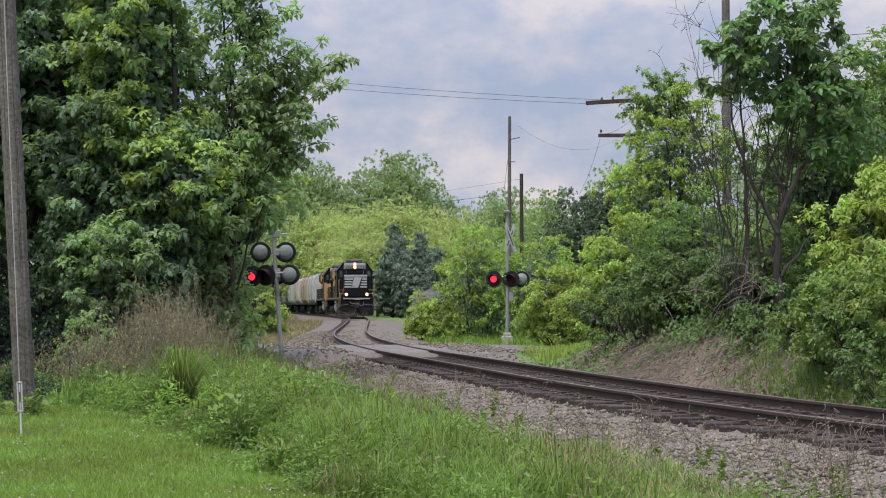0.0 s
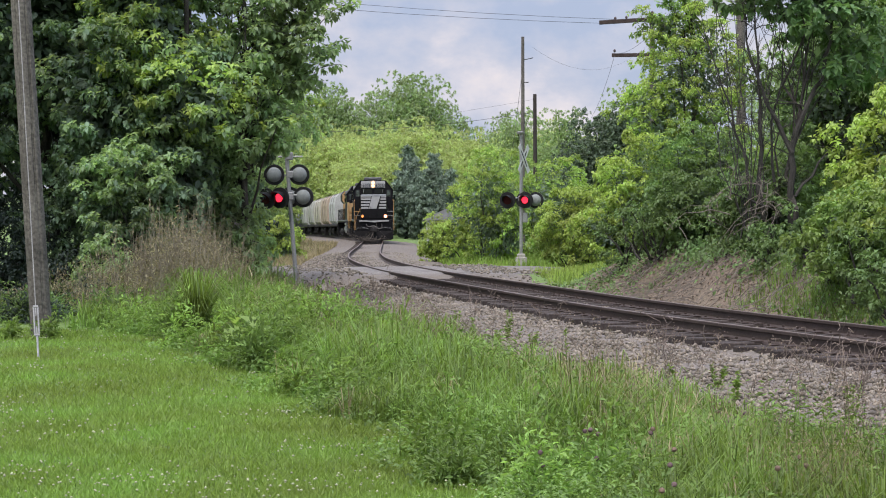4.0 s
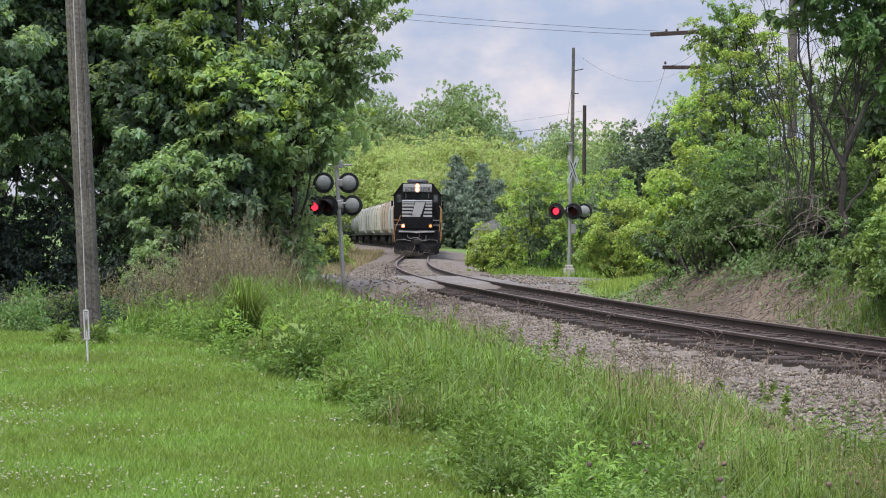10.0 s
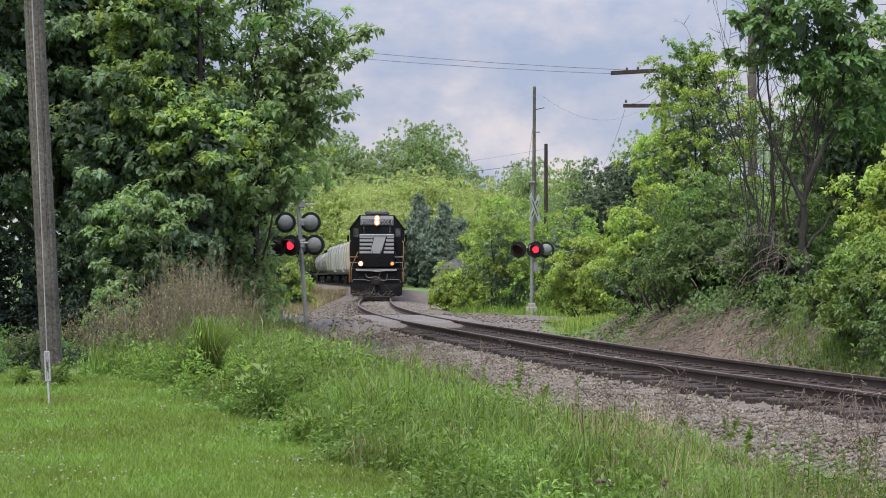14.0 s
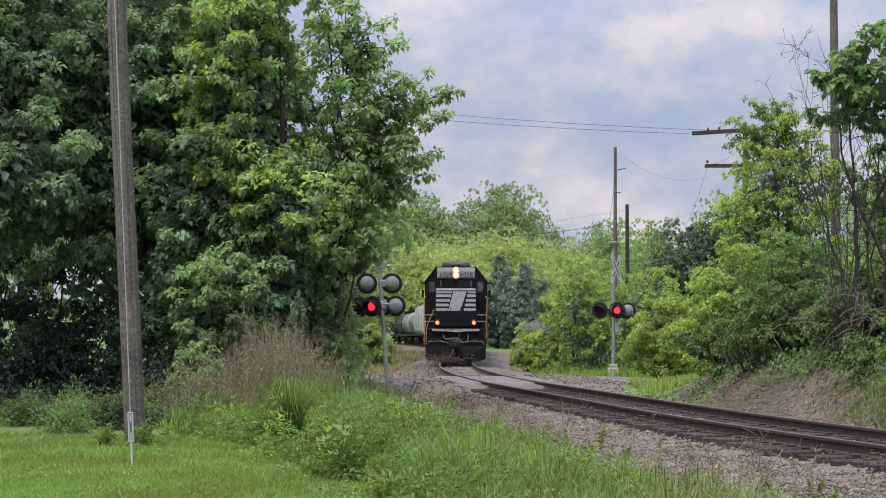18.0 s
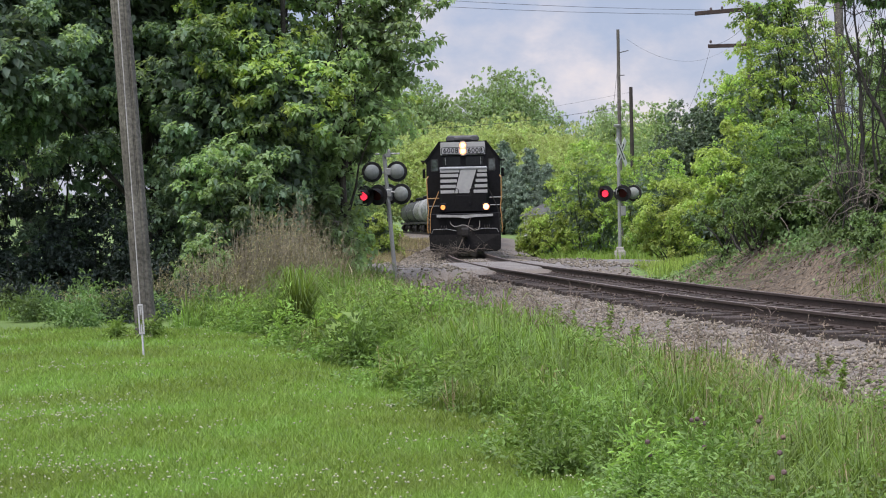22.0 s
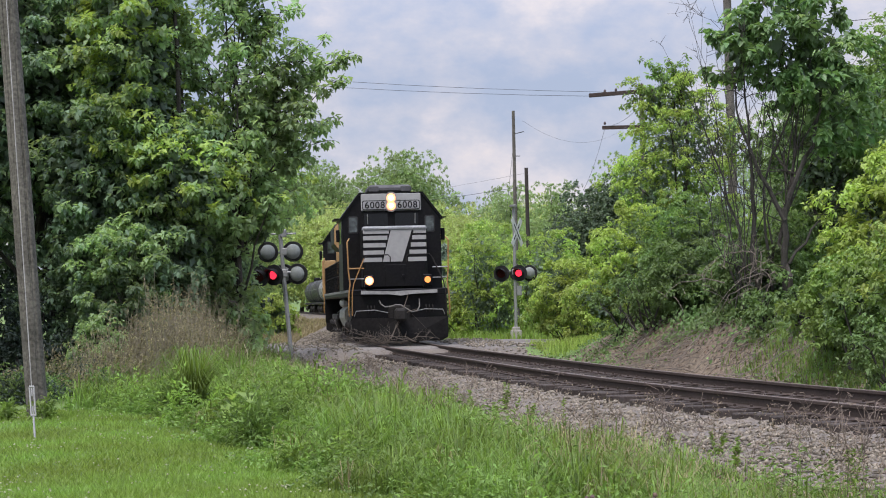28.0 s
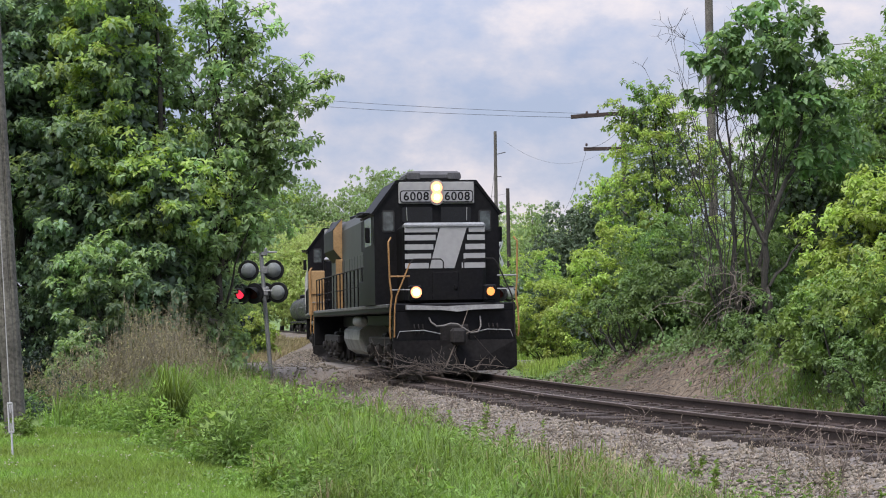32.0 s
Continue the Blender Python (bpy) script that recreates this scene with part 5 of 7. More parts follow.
bank_cover()
for x, y, r, h in ((4.3, 32.5, 0.9, 1.9), (4.75, 30.4, 0.8, 1.6), (6.3, 25.6, 0.6, 0.9), (6.6, 23.6, 0.6, 1.0), (6.75, 22.4, 0.6, 1.1), (6.75, 21.0, 0.7, 1.3), (6.7, 19.4, 0.8, 1.3)):
    tree('dark tangled brush on the bank', x, y, h, [(0, 0, h * 0.5, r, r * 0.8, h * 0.5)], int(40 * r), 40, 0.24, 0.12, BANKLEAF, 0, 14, 'bush', 'bush', group='growth on the bank')


def bank_stems():
    """Half-dead trees on the bank: a few strong stems, fine bare twigs, and dry branches hanging below."""
    rng = np.random.default_rng(61)
    x, y = 6.9, 38.6
    z = float(land(x, y)) - 0.1
    ob = thing("half_dead_tree", "forked grey-brown tree with bare lower limbs on the bank", "tree", pose(x, y, z), group="half-dead trees on the bank")
    for pts, r, twigs in (([(0, 0, 0), (0.02, 0, 1.5), (0.05, 0, 2.3), (0.5, 0, 3.4), (0.85, 0, 4.4), (0.9, 0, 5.4)], 0.085, 14), ([(0.04, 0, 2.1), (-0.45, 0.1, 3.1), (-0.80, 0.1, 4.1), (-0.95, 0.1, 5.2)], 0.055, 14),
                          ([(0.10, 0, 1.2), (0.6, 0.1, 1.9), (1.1, 0.2, 2.3)], 0.035, 6), ([(0.0, 0, 0.9), (-0.6, -0.2, 1.0), (-1.4, -0.4, 1.35)], 0.04, 9)):
        sh = Shape()
        stem(sh, pts, r, twigs, rng)
        part("stem", sh, TWIG, ob, smooth=True)
    x = 6.38
    ob = thing("half_dead_tree", "slim grey-brown stems standing close together on the bank", "tree", pose(x, y + 0.2, z), group="half-dead trees on the bank")
    for pts, r, twigs in (([(0, 0, 0), (-0.03, 0, 2.2), (-0.10, 0, 3.6), (-0.16, 0, 5.3)], 0.062, 16), ([(0.14, 0, 0), (0.18, 0, 1.9), (0.42, 0, 4.4)], 0.048, 14), ([(-0.1, 0, 0.2), (-0.35, 0, 2.0), (-0.85, 0, 3.5), (-1.2, 0, 4.6)], 0.035, 14),
                          ([(0.25, 0, 0), (0.34, 0, 1.5), (0.30, 0, 3.2)], 0.04, 8)):
        sh = Shape()
        stem(sh, pts, r, twigs, rng)
        part("stem", sh, TWIG, ob, smooth=True)
    # a sheaf of fine bare twigs that fans out upwards
    ob = thing("dead_shrub", "fan of fine bare grey twigs above the bank", "shrub", pose(6.0, y - 0.1, z), group="half-dead trees on the bank")
    for k in range(11):
        sh = Shape()
        e = (rng.uniform(-1.9, 1.2), rng.normal(0, 0.3), rng.uniform(4.3, 6.6))
        stem(sh, [(rng.normal(0, 0.12), 0, 0.3), (e[0] * 0.35 + rng.normal(0, 0.1), e[1] * 0.5, e[2] * 0.55), e], 0.014, 8, rng, 0.4)
        part("stem", sh, TWIG, ob, smooth=True)
    # dry pale branches hanging over the bare soil
    ob = thing("dry_branches", "tangle of pale dry branches hanging over the bank", "branches", pose(6.1, y - 0.8, z))
    pale = mat("dry_root", (0.20, 0.172, 0.145), 0.9, vary=0.3)
    for k in range(15):
        sh = Shape()
        a = np.array([rng.uniform(-0.9, 0.8), rng.uniform(0, 0.5), rng.uniform(0.5, 1.5)])
        e = a + np.array([rng.normal(-0.5, 0.6), rng.normal(-0.1, 0.2), rng.normal(-0.15, 0.45)])
        sh.tube(limb_path(a, e, 0.25, 7), [0.013, 0.011, 0.010, 0.008, 0.006, 0.005, 0.003], 5)
        for u in range(4):
            c = a + (e - a) * rng.uniform(0.3, 1)
            sh.tube(limb_path(c, c + rng.normal(0, 0.22, 3), 0.1, 4), [0.008, 0.006, 0.005, 0.003], 4)
        part("branch", sh, pale, ob, smooth=True)


bank_stems()
tree("tree with big broad green leaves on the bank", 7.0, 26.8, 6.9, [(0.05, 0, 6.1, 1.35, 1.1, 1.1), (0.95, -0.1, 5.1, 0.8, 0.9, 1.0), (-0.85, 0, 5.7, 0.7, 0.8, 0.65), (0.3, 0, 5.1, 1.1, 0.9, 0.5), (1.25, 0.3, 4.2, 0.7, 0.7, 0.9)], 84, 32, 0.38, 0.27, CATALPA, 0.06, 12, width=0.66, droop=0.6, tips=LITMAPLE, tip_share=0.10, core=0.05)

# ---- bushes past the crossing ----
for x, y, rx, h, m in ((0.55, 56.5, 1.25, 3.3, BRIGHT), (-0.7, 59.5, 0.9, 2.0, BRIGHT), (1.4, 53, 1.5, 4.4, BUSHLIGHT), (3.9, 52, 1.6, 4.1, BUSHLIGHT), (1.6, 60, 2.0, 4.9, BUSHLIGHT), (4.6, 60, 2.2, 4.6, BUSHLIGHT), (7.4, 50, 2.2, 4.5, SHRUB), (7.2, 44, 1.8, 3.4, BRIGHT), (-8.6, 62, 1.0, 2.0, BRIGHT), (-10.4, 58, 1.4, 2.4, BRIGHT), (-13, 52, 2.2, 4.5, SHRUB), (8.8, 58, 2.3, 5.0, SHRUB)):
    tree("bright green leafy bush past the crossing", x, y, h, [(0, 0, h * 0.55, rx, rx * 0.8, h * 0.5), (0.3 * rx, -0.4 * rx, h * 0.3, rx * 0.8, rx * 0.6, h * 0.3)], 46, 84, 0.5, 0.18, m, 0, 8, "bush", "bush", group="bushes past the crossing", core=0.22, tips=BRIGHT, tip_share=0.2)

# ---- woods in the distance ----


def far_tree(label, h, r, material, clumps=170, per=96, leaf=0.22, conifer=False):
    if conifer:
        lobes = [(0.25 * r * math.sin(9 * t), 0.2 * r * math.cos(7 * t), h * t, r * (1.12 - t), r * (1.12 - t), h * 0.10) for t in (0.14, 0.25, 0.36, 0.47, 0.58, 0.69, 0.79, 0.88, 0.95)]
    else:
        lobes = [(0, 0, h * 0.58, r, r, h * 0.40), (r * 0.45, 0, h * 0.40, r * 0.75, r * 0.7, h * 0.3), (-r * 0.45, -r * 0.2, h * 0.45, r * 0.7, r * 0.7, h * 0.3), (0.1 * r, 0, h * 0.82, r * 0.55, r * 0.5, h * 0.18)]
    return tree(label, 0, -60, h, lobes, clumps, per, r * (0.20 if conifer else 0.25), leaf, material, 0.22, 6, width=0.45 if conifer else 0.85, droop=0.9, fine=False, core=0.3)


KINDS = {
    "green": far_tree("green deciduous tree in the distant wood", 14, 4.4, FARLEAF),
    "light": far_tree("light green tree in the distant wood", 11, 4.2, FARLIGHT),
    "round": far_tree("dark round-headed tree in the distance", 9, 3.4, DARKLEAF, 240, 170, 0.16),
    "spruce": far_tree("dark blue-green pine behind the track", 13, 3.6, CONIFER, 170, 96, 0.42, True),
}
first = dict(KINDS)


def plant(kind, x, y, size):
    y = y * K
    m = pose(x, y, float(land(x, y)) - 0.1, 0, 0, RNG.uniform(0, 360)) @ Matrix.Diagonal((size, size, size * RNG.uniform(0.92, 1.1), 1))
    if first.get(kind):
        first.pop(kind).matrix_basis = m
    else:
        copy_thing(KINDS[kind], m)


for ob in KINDS.values():
    ob["group"] = "distant trees"
for x, y, size in ((-5.2, 130, 0.75), (-3.0, 128, 0.88), (-0.4, 127, 0.80), (-4.2, 136, 0.85), (-1.8, 137, 0.88), (1.6, 134, 0.70)):
    plant("spruce", x, y, size)
plant("round", 9.3, 76, 1.0), plant("round", 11.4, 80, 1.0), plant("round", 14.2, 74, 0.80)
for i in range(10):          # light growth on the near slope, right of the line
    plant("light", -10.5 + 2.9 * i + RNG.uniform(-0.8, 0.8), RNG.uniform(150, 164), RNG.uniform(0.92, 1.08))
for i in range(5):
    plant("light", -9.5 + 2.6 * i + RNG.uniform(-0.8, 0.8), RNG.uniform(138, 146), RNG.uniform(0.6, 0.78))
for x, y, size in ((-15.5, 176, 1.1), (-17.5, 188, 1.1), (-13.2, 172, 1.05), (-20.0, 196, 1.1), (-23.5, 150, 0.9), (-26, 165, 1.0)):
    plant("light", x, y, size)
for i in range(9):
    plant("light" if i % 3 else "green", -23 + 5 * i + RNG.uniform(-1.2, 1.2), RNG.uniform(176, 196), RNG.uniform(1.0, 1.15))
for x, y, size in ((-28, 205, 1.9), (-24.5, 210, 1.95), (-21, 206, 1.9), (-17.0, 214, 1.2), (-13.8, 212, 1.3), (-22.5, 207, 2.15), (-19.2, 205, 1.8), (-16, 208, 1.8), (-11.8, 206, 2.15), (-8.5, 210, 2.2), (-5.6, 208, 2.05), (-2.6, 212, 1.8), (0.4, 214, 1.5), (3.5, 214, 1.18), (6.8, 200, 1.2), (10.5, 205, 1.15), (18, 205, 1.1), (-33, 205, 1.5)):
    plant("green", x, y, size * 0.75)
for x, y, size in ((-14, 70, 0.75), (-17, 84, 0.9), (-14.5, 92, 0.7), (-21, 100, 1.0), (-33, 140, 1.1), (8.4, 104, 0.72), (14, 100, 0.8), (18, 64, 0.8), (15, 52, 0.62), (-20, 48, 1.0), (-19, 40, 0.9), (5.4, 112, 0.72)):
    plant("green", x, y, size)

# ---- the train ----


def round_rect(x0, x1, z0, z1, r, n=4):
    pts = []
    for cx, cz, a0 in ((x1 - r, z1 - r, 0), (x0 + r, z1 - r, 90), (x0 + r, z0 + r, 180), (x1 - r, z0 + r, 270)):
        for k in range(n + 1):
            a = radians(a0 + 90 * k / n)
            pts.append((cx + r * math.cos(a), cz + r * math.sin(a)))
    return pts


WHEEL = Shape().lathe([(-0.03, 0.20), (-0.03, 0.50), (0.02, 0.53), (0.035, 0.53), (0.045, 0.50), (0.06, 0.44), (0.13, 0.42), (0.13, 0.2)], (0, 0, 0), (1, 0, 0), 24).mesh("wheel", True)


def truck(parent, y, axles, gap, label=""):
    """A bogie: side frames, bolster, springs and wheels."""
    long = gap * (axles - 1) / 2
    turning = []
    for sx in (-1, 1):
        fr = Shape()
        fr.box(sx * 1.12 - 0.09, sx * 1.12 + 0.09, y - long - 0.55, y + long + 0.55, 0.62, 0.86, 0.04)
        for k in range(axles):
            ya = y - long + k * gap
            fr.box(sx * 1.12 - 0.12, sx * 1.12 + 0.12, ya - 0.20, ya + 0.20, 0.32, 0.74, 0.05)
            fr.lathe([(0, 0.13), (0.06, 0.12), (0.09, 0.06)], (sx * 1.23, ya, 0.53), (sx, 0, 0), 12)
        for k in range(axles - 1):
            ya = y - long + (k + 0.5) * gap
            for q in (-0.14, 0.14):
                fr.tube([(sx * 1.12, ya + q, 0.30), (sx * 1.12, ya + q, 0.64)], 0.085, 8)
            fr.box(sx * 1.12 - 0.10, sx * 1.12 + 0.10, ya - 0.3, ya + 0.3, 0.22, 0.31, 0.03)
        part("truck_frame", fr, GRIME, parent)
    part("bolster", Shape().box(-1.1, 1.1, y - 0.35, y + 0.35, 0.55, 0.95, 0.05), GRIME, parent)
    for k in range(axles):
        ya = y - long + k * gap
        axle = part("wheelset", Shape().tube([(-0.9, 0, 0), (0.9, 0, 0)], 0.085, 10), GRIME, parent, m=pose(0, ya, 0.53))
        for sx in (-1, 1):
            part("wheel", WHEEL, GRIME, axle, m=pose(sx * 0.72, 0, 0, 0, 0, 0 if sx > 0 else 180))
        turning.append((axle, ya))
    return turning


CAB_OUT = [(-1.55, 1.58), (1.55, 1.58), (1.55, 3.75), (0.97, 4.48), (-0.97, 4.48), (-1.55, 3.75)]


def locomotive(label, lead):
    ob = thing("locomotive", label, "locomotive")
    ahead = [0.0]

    def piece(name, shape, material, parent, label="", m=None, smooth=False):
        shape.v = [(-0.975 * x, y + ahead[0], z + 0.06 * min(1.0, max(0.0, (z - 0.6) / 0.9)) + 0.012 * max(0.0, z - 1.5) if m is None else z) for x, y, z in shape.v]      # sides are given as seen from ahead
        return part(name, shape, material, parent, label, m, smooth)

    piece("underframe", Shape().box(-1.48, 1.48, -20.3, -0.12, 1.38, 1.575, 0.03).box(-0.5, 0.5, -20.0, -0.4, 1.05, 1.4, 0.05), BLACK, ob)
    # front end
    p = Shape().prism([(-1.42, 1.40), (1.42, 1.40), (1.45, 0.70), (-1.45, 0.70)], -0.14, -0.02)
    piece("pilot", p, BLACK, ob)
    pl = Shape()
    o = [(-1.44, 0.20), (-1.46, 0.78), (1.46, 0.78), (1.44, 0.20), (1.26, 0.10), (-1.26, 0.10)]
    bulge = lambda x: 0.42 - 0.30 * abs(x) / 1.5
    vs = [(x, -0.02 + (bulge(x) * (0.35 if z > 0.5 else 1.0)), z) for x, z in o] + [(x, -0.10, z) for x, z in o]
    vs += [(0, 0.14, 0.78), (0, 0.44, 0.10)]
    pl.add(vs, [(0, 1, 12, 13, 5), (12, 2, 3, 4, 13), (6, 11, 10, 9, 8, 7), (1, 0, 6, 7), (3, 2, 8, 9), (4, 3, 9, 10), (0, 5, 11, 6), (5, 13, 4, 10, 11), (1, 7, 8, 2, 12)])
    piece("snow_plow", pl, mat("plow_dusty_black", (0.006, 0.006, 0.006), 0.8, vary=0.4, scale=2.2, fine=12, bump=0.1, second=(0.013, 0.012, 0.012), gloss=0.12), ob, "dusty black pilot plow")
    piece("anticlimber", Shape().prism([(-1.14, 1.44), (-0.3, 1.42), (0.05, 1.38), (0.4, 1.42), (1.14, 1.44), (1.14, 1.53), (0.3, 1.52), (-0.2, 1.50), (-1.14, 1.54)], -0.05, 0.16), mat("worn_step_grey", (0.33, 0.33, 0.33), 0.6, vary=0.25, scale=4), ob, "pale grey worn step plate")
    piece("coupler", Shape().box(-0.10, 0.10, -0.2, 0.42, 0.74, 0.98, 0.03).box(-0.19, 0.17, 0.36, 0.66, 0.68, 1.04, 0.07).box(-0.34, 0.34, -0.1, 0.05, 0.62, 1.12, 0.04), GRIME, ob)
    hose = [(-0.60, 0.02, 1.26), (-0.56, 0.12, 1.16), (-0.44, 0.16, 1.08), (-0.28, 0.16, 1.09), (-0.12, 0.16, 1.13), (0.04, 0.16, 1.12), (0.20, 0.16, 1.02), (0.36, 0.16, 0.93), (0.52, 0.16, 0.95), (0.60, 0.12, 1.08), (0.60, 0.02, 1.28)]
    piece("brake_hose", Shape().tube(hose, 0.019, 7), RUBBER, ob, "grey sagging hose", smooth=True)
    for x in (-0.95, -0.85, -0.75, 0.80, 0.90, 1.0):
        piece("small_hose", Shape().tube([(x, 0.0, 1.12), (x, 0.08, 1.05), (x + 0.01, 0.06, 0.92)], 0.017, 6), GRIME, ob)
    for sx in (-1, 1):
        for z in (0.72, 1.0, 1.28):
            piece("step", Shape().box(sx * 1.30 - 0.17, sx * 1.30 + 0.17, -0.70, -0.16, z - 0.02, z + 0.02, 0.01), GRIME, ob)
        piece("step_side", Shape().box(sx * 1.13 - 0.015, sx * 1.13 + 0.015, -0.75, -0.14, 0.5, 1.4, 0.01), BLACK, ob)
        piece("lift_bar", Shape().tube([(sx * 0.35, 0.1, 0.92), (sx * 0.75, 0.1, 1.0), (sx * 1.3, 0.08, 0.98), (sx * 1.36, 0.06, 0.84)], 0.011, 6), GALV, ob, "pale bent uncoupling bar")
        g = [(sx * 1.50, -0.02, 0.84), (sx * 1.52, 0.02, 1.0), (sx * 1.50, 0.02, 1.45), (sx * 1.46, 0.0, 1.75), (sx * 1.50, -0.02, 2.10), (sx * 1.52, -0.02, 2.95), (sx * 1.45, -0.1, 3.05)]
        piece("grab_rail", Shape().tube(g, 0.022, 7), ORANGE, ob, "orange-tan corner grab rail", smooth=True)
        g = [(sx * 1.42, 0.05, 0.86), (sx * 1.40, 0.06, 1.5), (sx * 1.35, 0.04, 1.75), (sx * 1.03, 0.0, 2.46)]
        piece("stair_rail", Shape().tube(g, 0.018, 7), ORANGE if sx < 0 else GRIME, ob, "bent stair rail", smooth=True)
        g = [(sx * 1.03, 0.0, 2.46), (sx * 0.94, 0.0, 2.56), (sx * 0.30, 0.0, 2.56), (sx * 0.24, 0.0, 2.50), (sx * 0.24, 0.0, 2.34)]
        piece("front_handrail", Shape().tube(g, 0.016, 7), GRIME, ob, smooth=True)
        piece("cross_rail", Shape().tube([(sx * 1.50, -0.02, 2.18), (sx * 1.03, -0.02, 2.18)], 0.02, 6), ORANGE if sx < 0 else GALV, ob)
        piece("lower_cross_rail", Shape().tube([(sx * 1.5, -0.02, 1.88), (sx * 1.03, -0.02, 1.88)], 0.014, 6), GALV, ob)
    # nose with pale stripes
    ahead[0] = -0.2
    piece("nose", Shape().box(-1.0, 1.0, -3.0, -1.0, 1.57, 3.42, 0.09), BLACK, ob)
    piece("nose_cap", Shape().box(-0.99, 0.99, -1.25, -0.96, 3.30, 3.44, 0.05), mat("nose_cap_paint", (0.26, 0.27, 0.28), 0.45), ob)
    piece("nose_door", Shape().box(-0.32, 0.32, -1.01, -0.985, 1.65, 2.30, 0.01).box(0.2, 0.28, -0.99, -0.95, 1.9, 2.0, 0.01), BLACK, ob)
    for z in (2.385, 2.60, 2.815, 3.03, 3.215) if lead else ():
        lx, rx = -0.12 - (3.3 - z) * 0.27, 0.60 - (3.3 - z) * 0.22
        piece("stripe", Shape().box(-0.97, lx - 0.03, -1.0, -0.990, z, z + 0.125, 0.002), SILVER, ob)
        piece("stripe", Shape().box(rx, 0.97, -1.0, -0.990, z, z + 0.125, 0.002), SILVER, ob)
    piece("nose_emblem", Shape().prism([(-0.38, 2.385), (0.22, 2.385), (0.54, 3.34), (-0.11, 3.34)], -1.0, -0.986), SILVER, ob, "plain pale slanted panel between the stripes")
    piece("nose_plate", Shape().box(-0.28, -0.06, -1.0, -0.988, 2.05, 2.07, 0.002).box(-0.02, 0.20, -1.0, -0.988, 2.05, 2.07, 0.002), SILVER, ob)
    ahead[0] = 0.0
    for sx in (-1, 1):
        box = piece("ditch_light", Shape().box(sx * 0.88 - 0.14, sx * 0.88 + 0.14, -0.42, -0.10, 1.62, 1.98, 0.03).lathe([(0, 0.125), (0.05, 0.13), (0.055, 0.10)], (sx * 0.88, -0.11, 1.82), (0, 1, 0), 18), BLACK, ob)
        piece("dim_lens", Shape().lathe([(0, 0.095), (0.012, 0.09)], (sx * 0.88, -0.055, 1.82), (0, 1, 0), 18), LAMPDIM if lead else PANE, box)
        if lead:
            lit = piece("bright_lens", Shape().lathe([(0, 0.132), (0.014, 0.126), (0.016, 0.04)], (0, 0, 0), (0, 1, 0), 20), LAMPHALO, ob, m=pose(-sx * 0.858, -0.050, 1.884))
            piece("bulb", Shape().lathe([(0.016, 0.084), (0.026, 0.072), (0.032, 0.03)], (0, 0, 0), (0, 1, 0), 18), LAMPLIT, lit, m=Matrix())
            DITCH.append((lit, sx))
    # cab
    ahead[0] = 0.55
    cab = piece("cab", Shape().prism(CAB_OUT, -5.3, -2.95), BLACK, ob)
    piece("cab_roof", Shape().prism([(-1.62, 3.72), (-1.58, 3.68), (-0.99, 4.43), (0.99, 4.43), (1.58, 3.68), (1.62, 3.72), (1.0, 4.51), (-1.0, 4.51)], -5.4, -2.90), BLACK, ob)
    piece("air_conditioner", Shape().box(-0.70, 0.70, -4.7, -3.3, 4.5, 4.76, 0.09).box(-0.66, -0.35, -3.32, -3.28, 4.55, 4.72, 0.01).box(0.35, 0.66, -3.32, -3.28, 4.55, 4.72, 0.01), mat("ac_grey", (0.09, 0.09, 0.095), 0.6), ob, "dark grey box on the cab roof")
    board = piece("number_board", Shape().box(-0.94, 0.94, -2.96, -2.89, 3.95, 4.475, 0.02), SILVER, ob, "pale panel with two number boxes")
    for cx in (-0.51, 0.51):
        piece("number_frame", Shape().prism(round_rect(cx - 0.40, cx + 0.40, 3.975, 4.265, 0.07), -2.90, -2.882), BLACK, board)
        piece("number_glass", Shape().prism(round_rect(cx - 0.375, cx + 0.375, 4.0, 4.24, 0.055), -2.90, -2.878), mat("number_glass", (0.34, 0.34, 0.35), 0.4, vary=0.08), board)
        if lead:
            cu = bpy.data.curves.new("road_number", "FONT")
            cu.body, cu.size, cu.align_x, cu.align_y, cu.extrude, cu.space_character = "6008", 0.285, "CENTER", "CENTER", 0.004, 1.12
            cu.offset = 0.004
            cu.materials.append(BLACK)
            tx = new("road_number", cu)
            tx.parent, tx.matrix_basis = board, pose(cx * 0.975, -2.874 + 0.55, 4.206, 90, 0, 180)
    piece("headlight_housing", Shape().prism(round_rect(-0.17, 0.17, 3.91, 4.52, 0.16), -2.93, -2.86), mat("housing_grey", (0.30, 0.28, 0.26), 0.5), ob)
    for z in (4.33, 4.10):
        # on the lead unit this ring glows in place of the lamp's glare
        rim = piece("reflector", Shape().lathe([(0, 0.145), (0.012, 0.14)], (0, -2.862, z), (0, 1, 0), 18), LAMPRIM if lead else GALV, ob)
        piece("headlight", Shape().lathe([(0, 0.074), (0.02, 0.070), (0.03, 0.03)], (0, -2.852, z), (0, 1, 0), 18), LAMPLIT if lead else PANE, rim)
    for sx in (-1, 1):
        w = piece("cab_window", Shape().prism(round_rect(sx * 1.20 - 0.16, sx * 1.20 + 0.16, 3.28, 3.80, 0.06), -2.955, -2.935), mat("window_gasket", (0.02, 0.02, 0.02), 0.6), ob)
        piece("pane", Shape().prism(round_rect(sx * 1.20 - 0.125, sx * 1.20 + 0.125, 3.32, 3.76, 0.04), -2.94, -2.928), mat("pane_sheen", (0.05, 0.06, 0.058), 0.12, 0.0, vary=0.5, scale=3, fine=6, bump=0, coat=1.0), w)
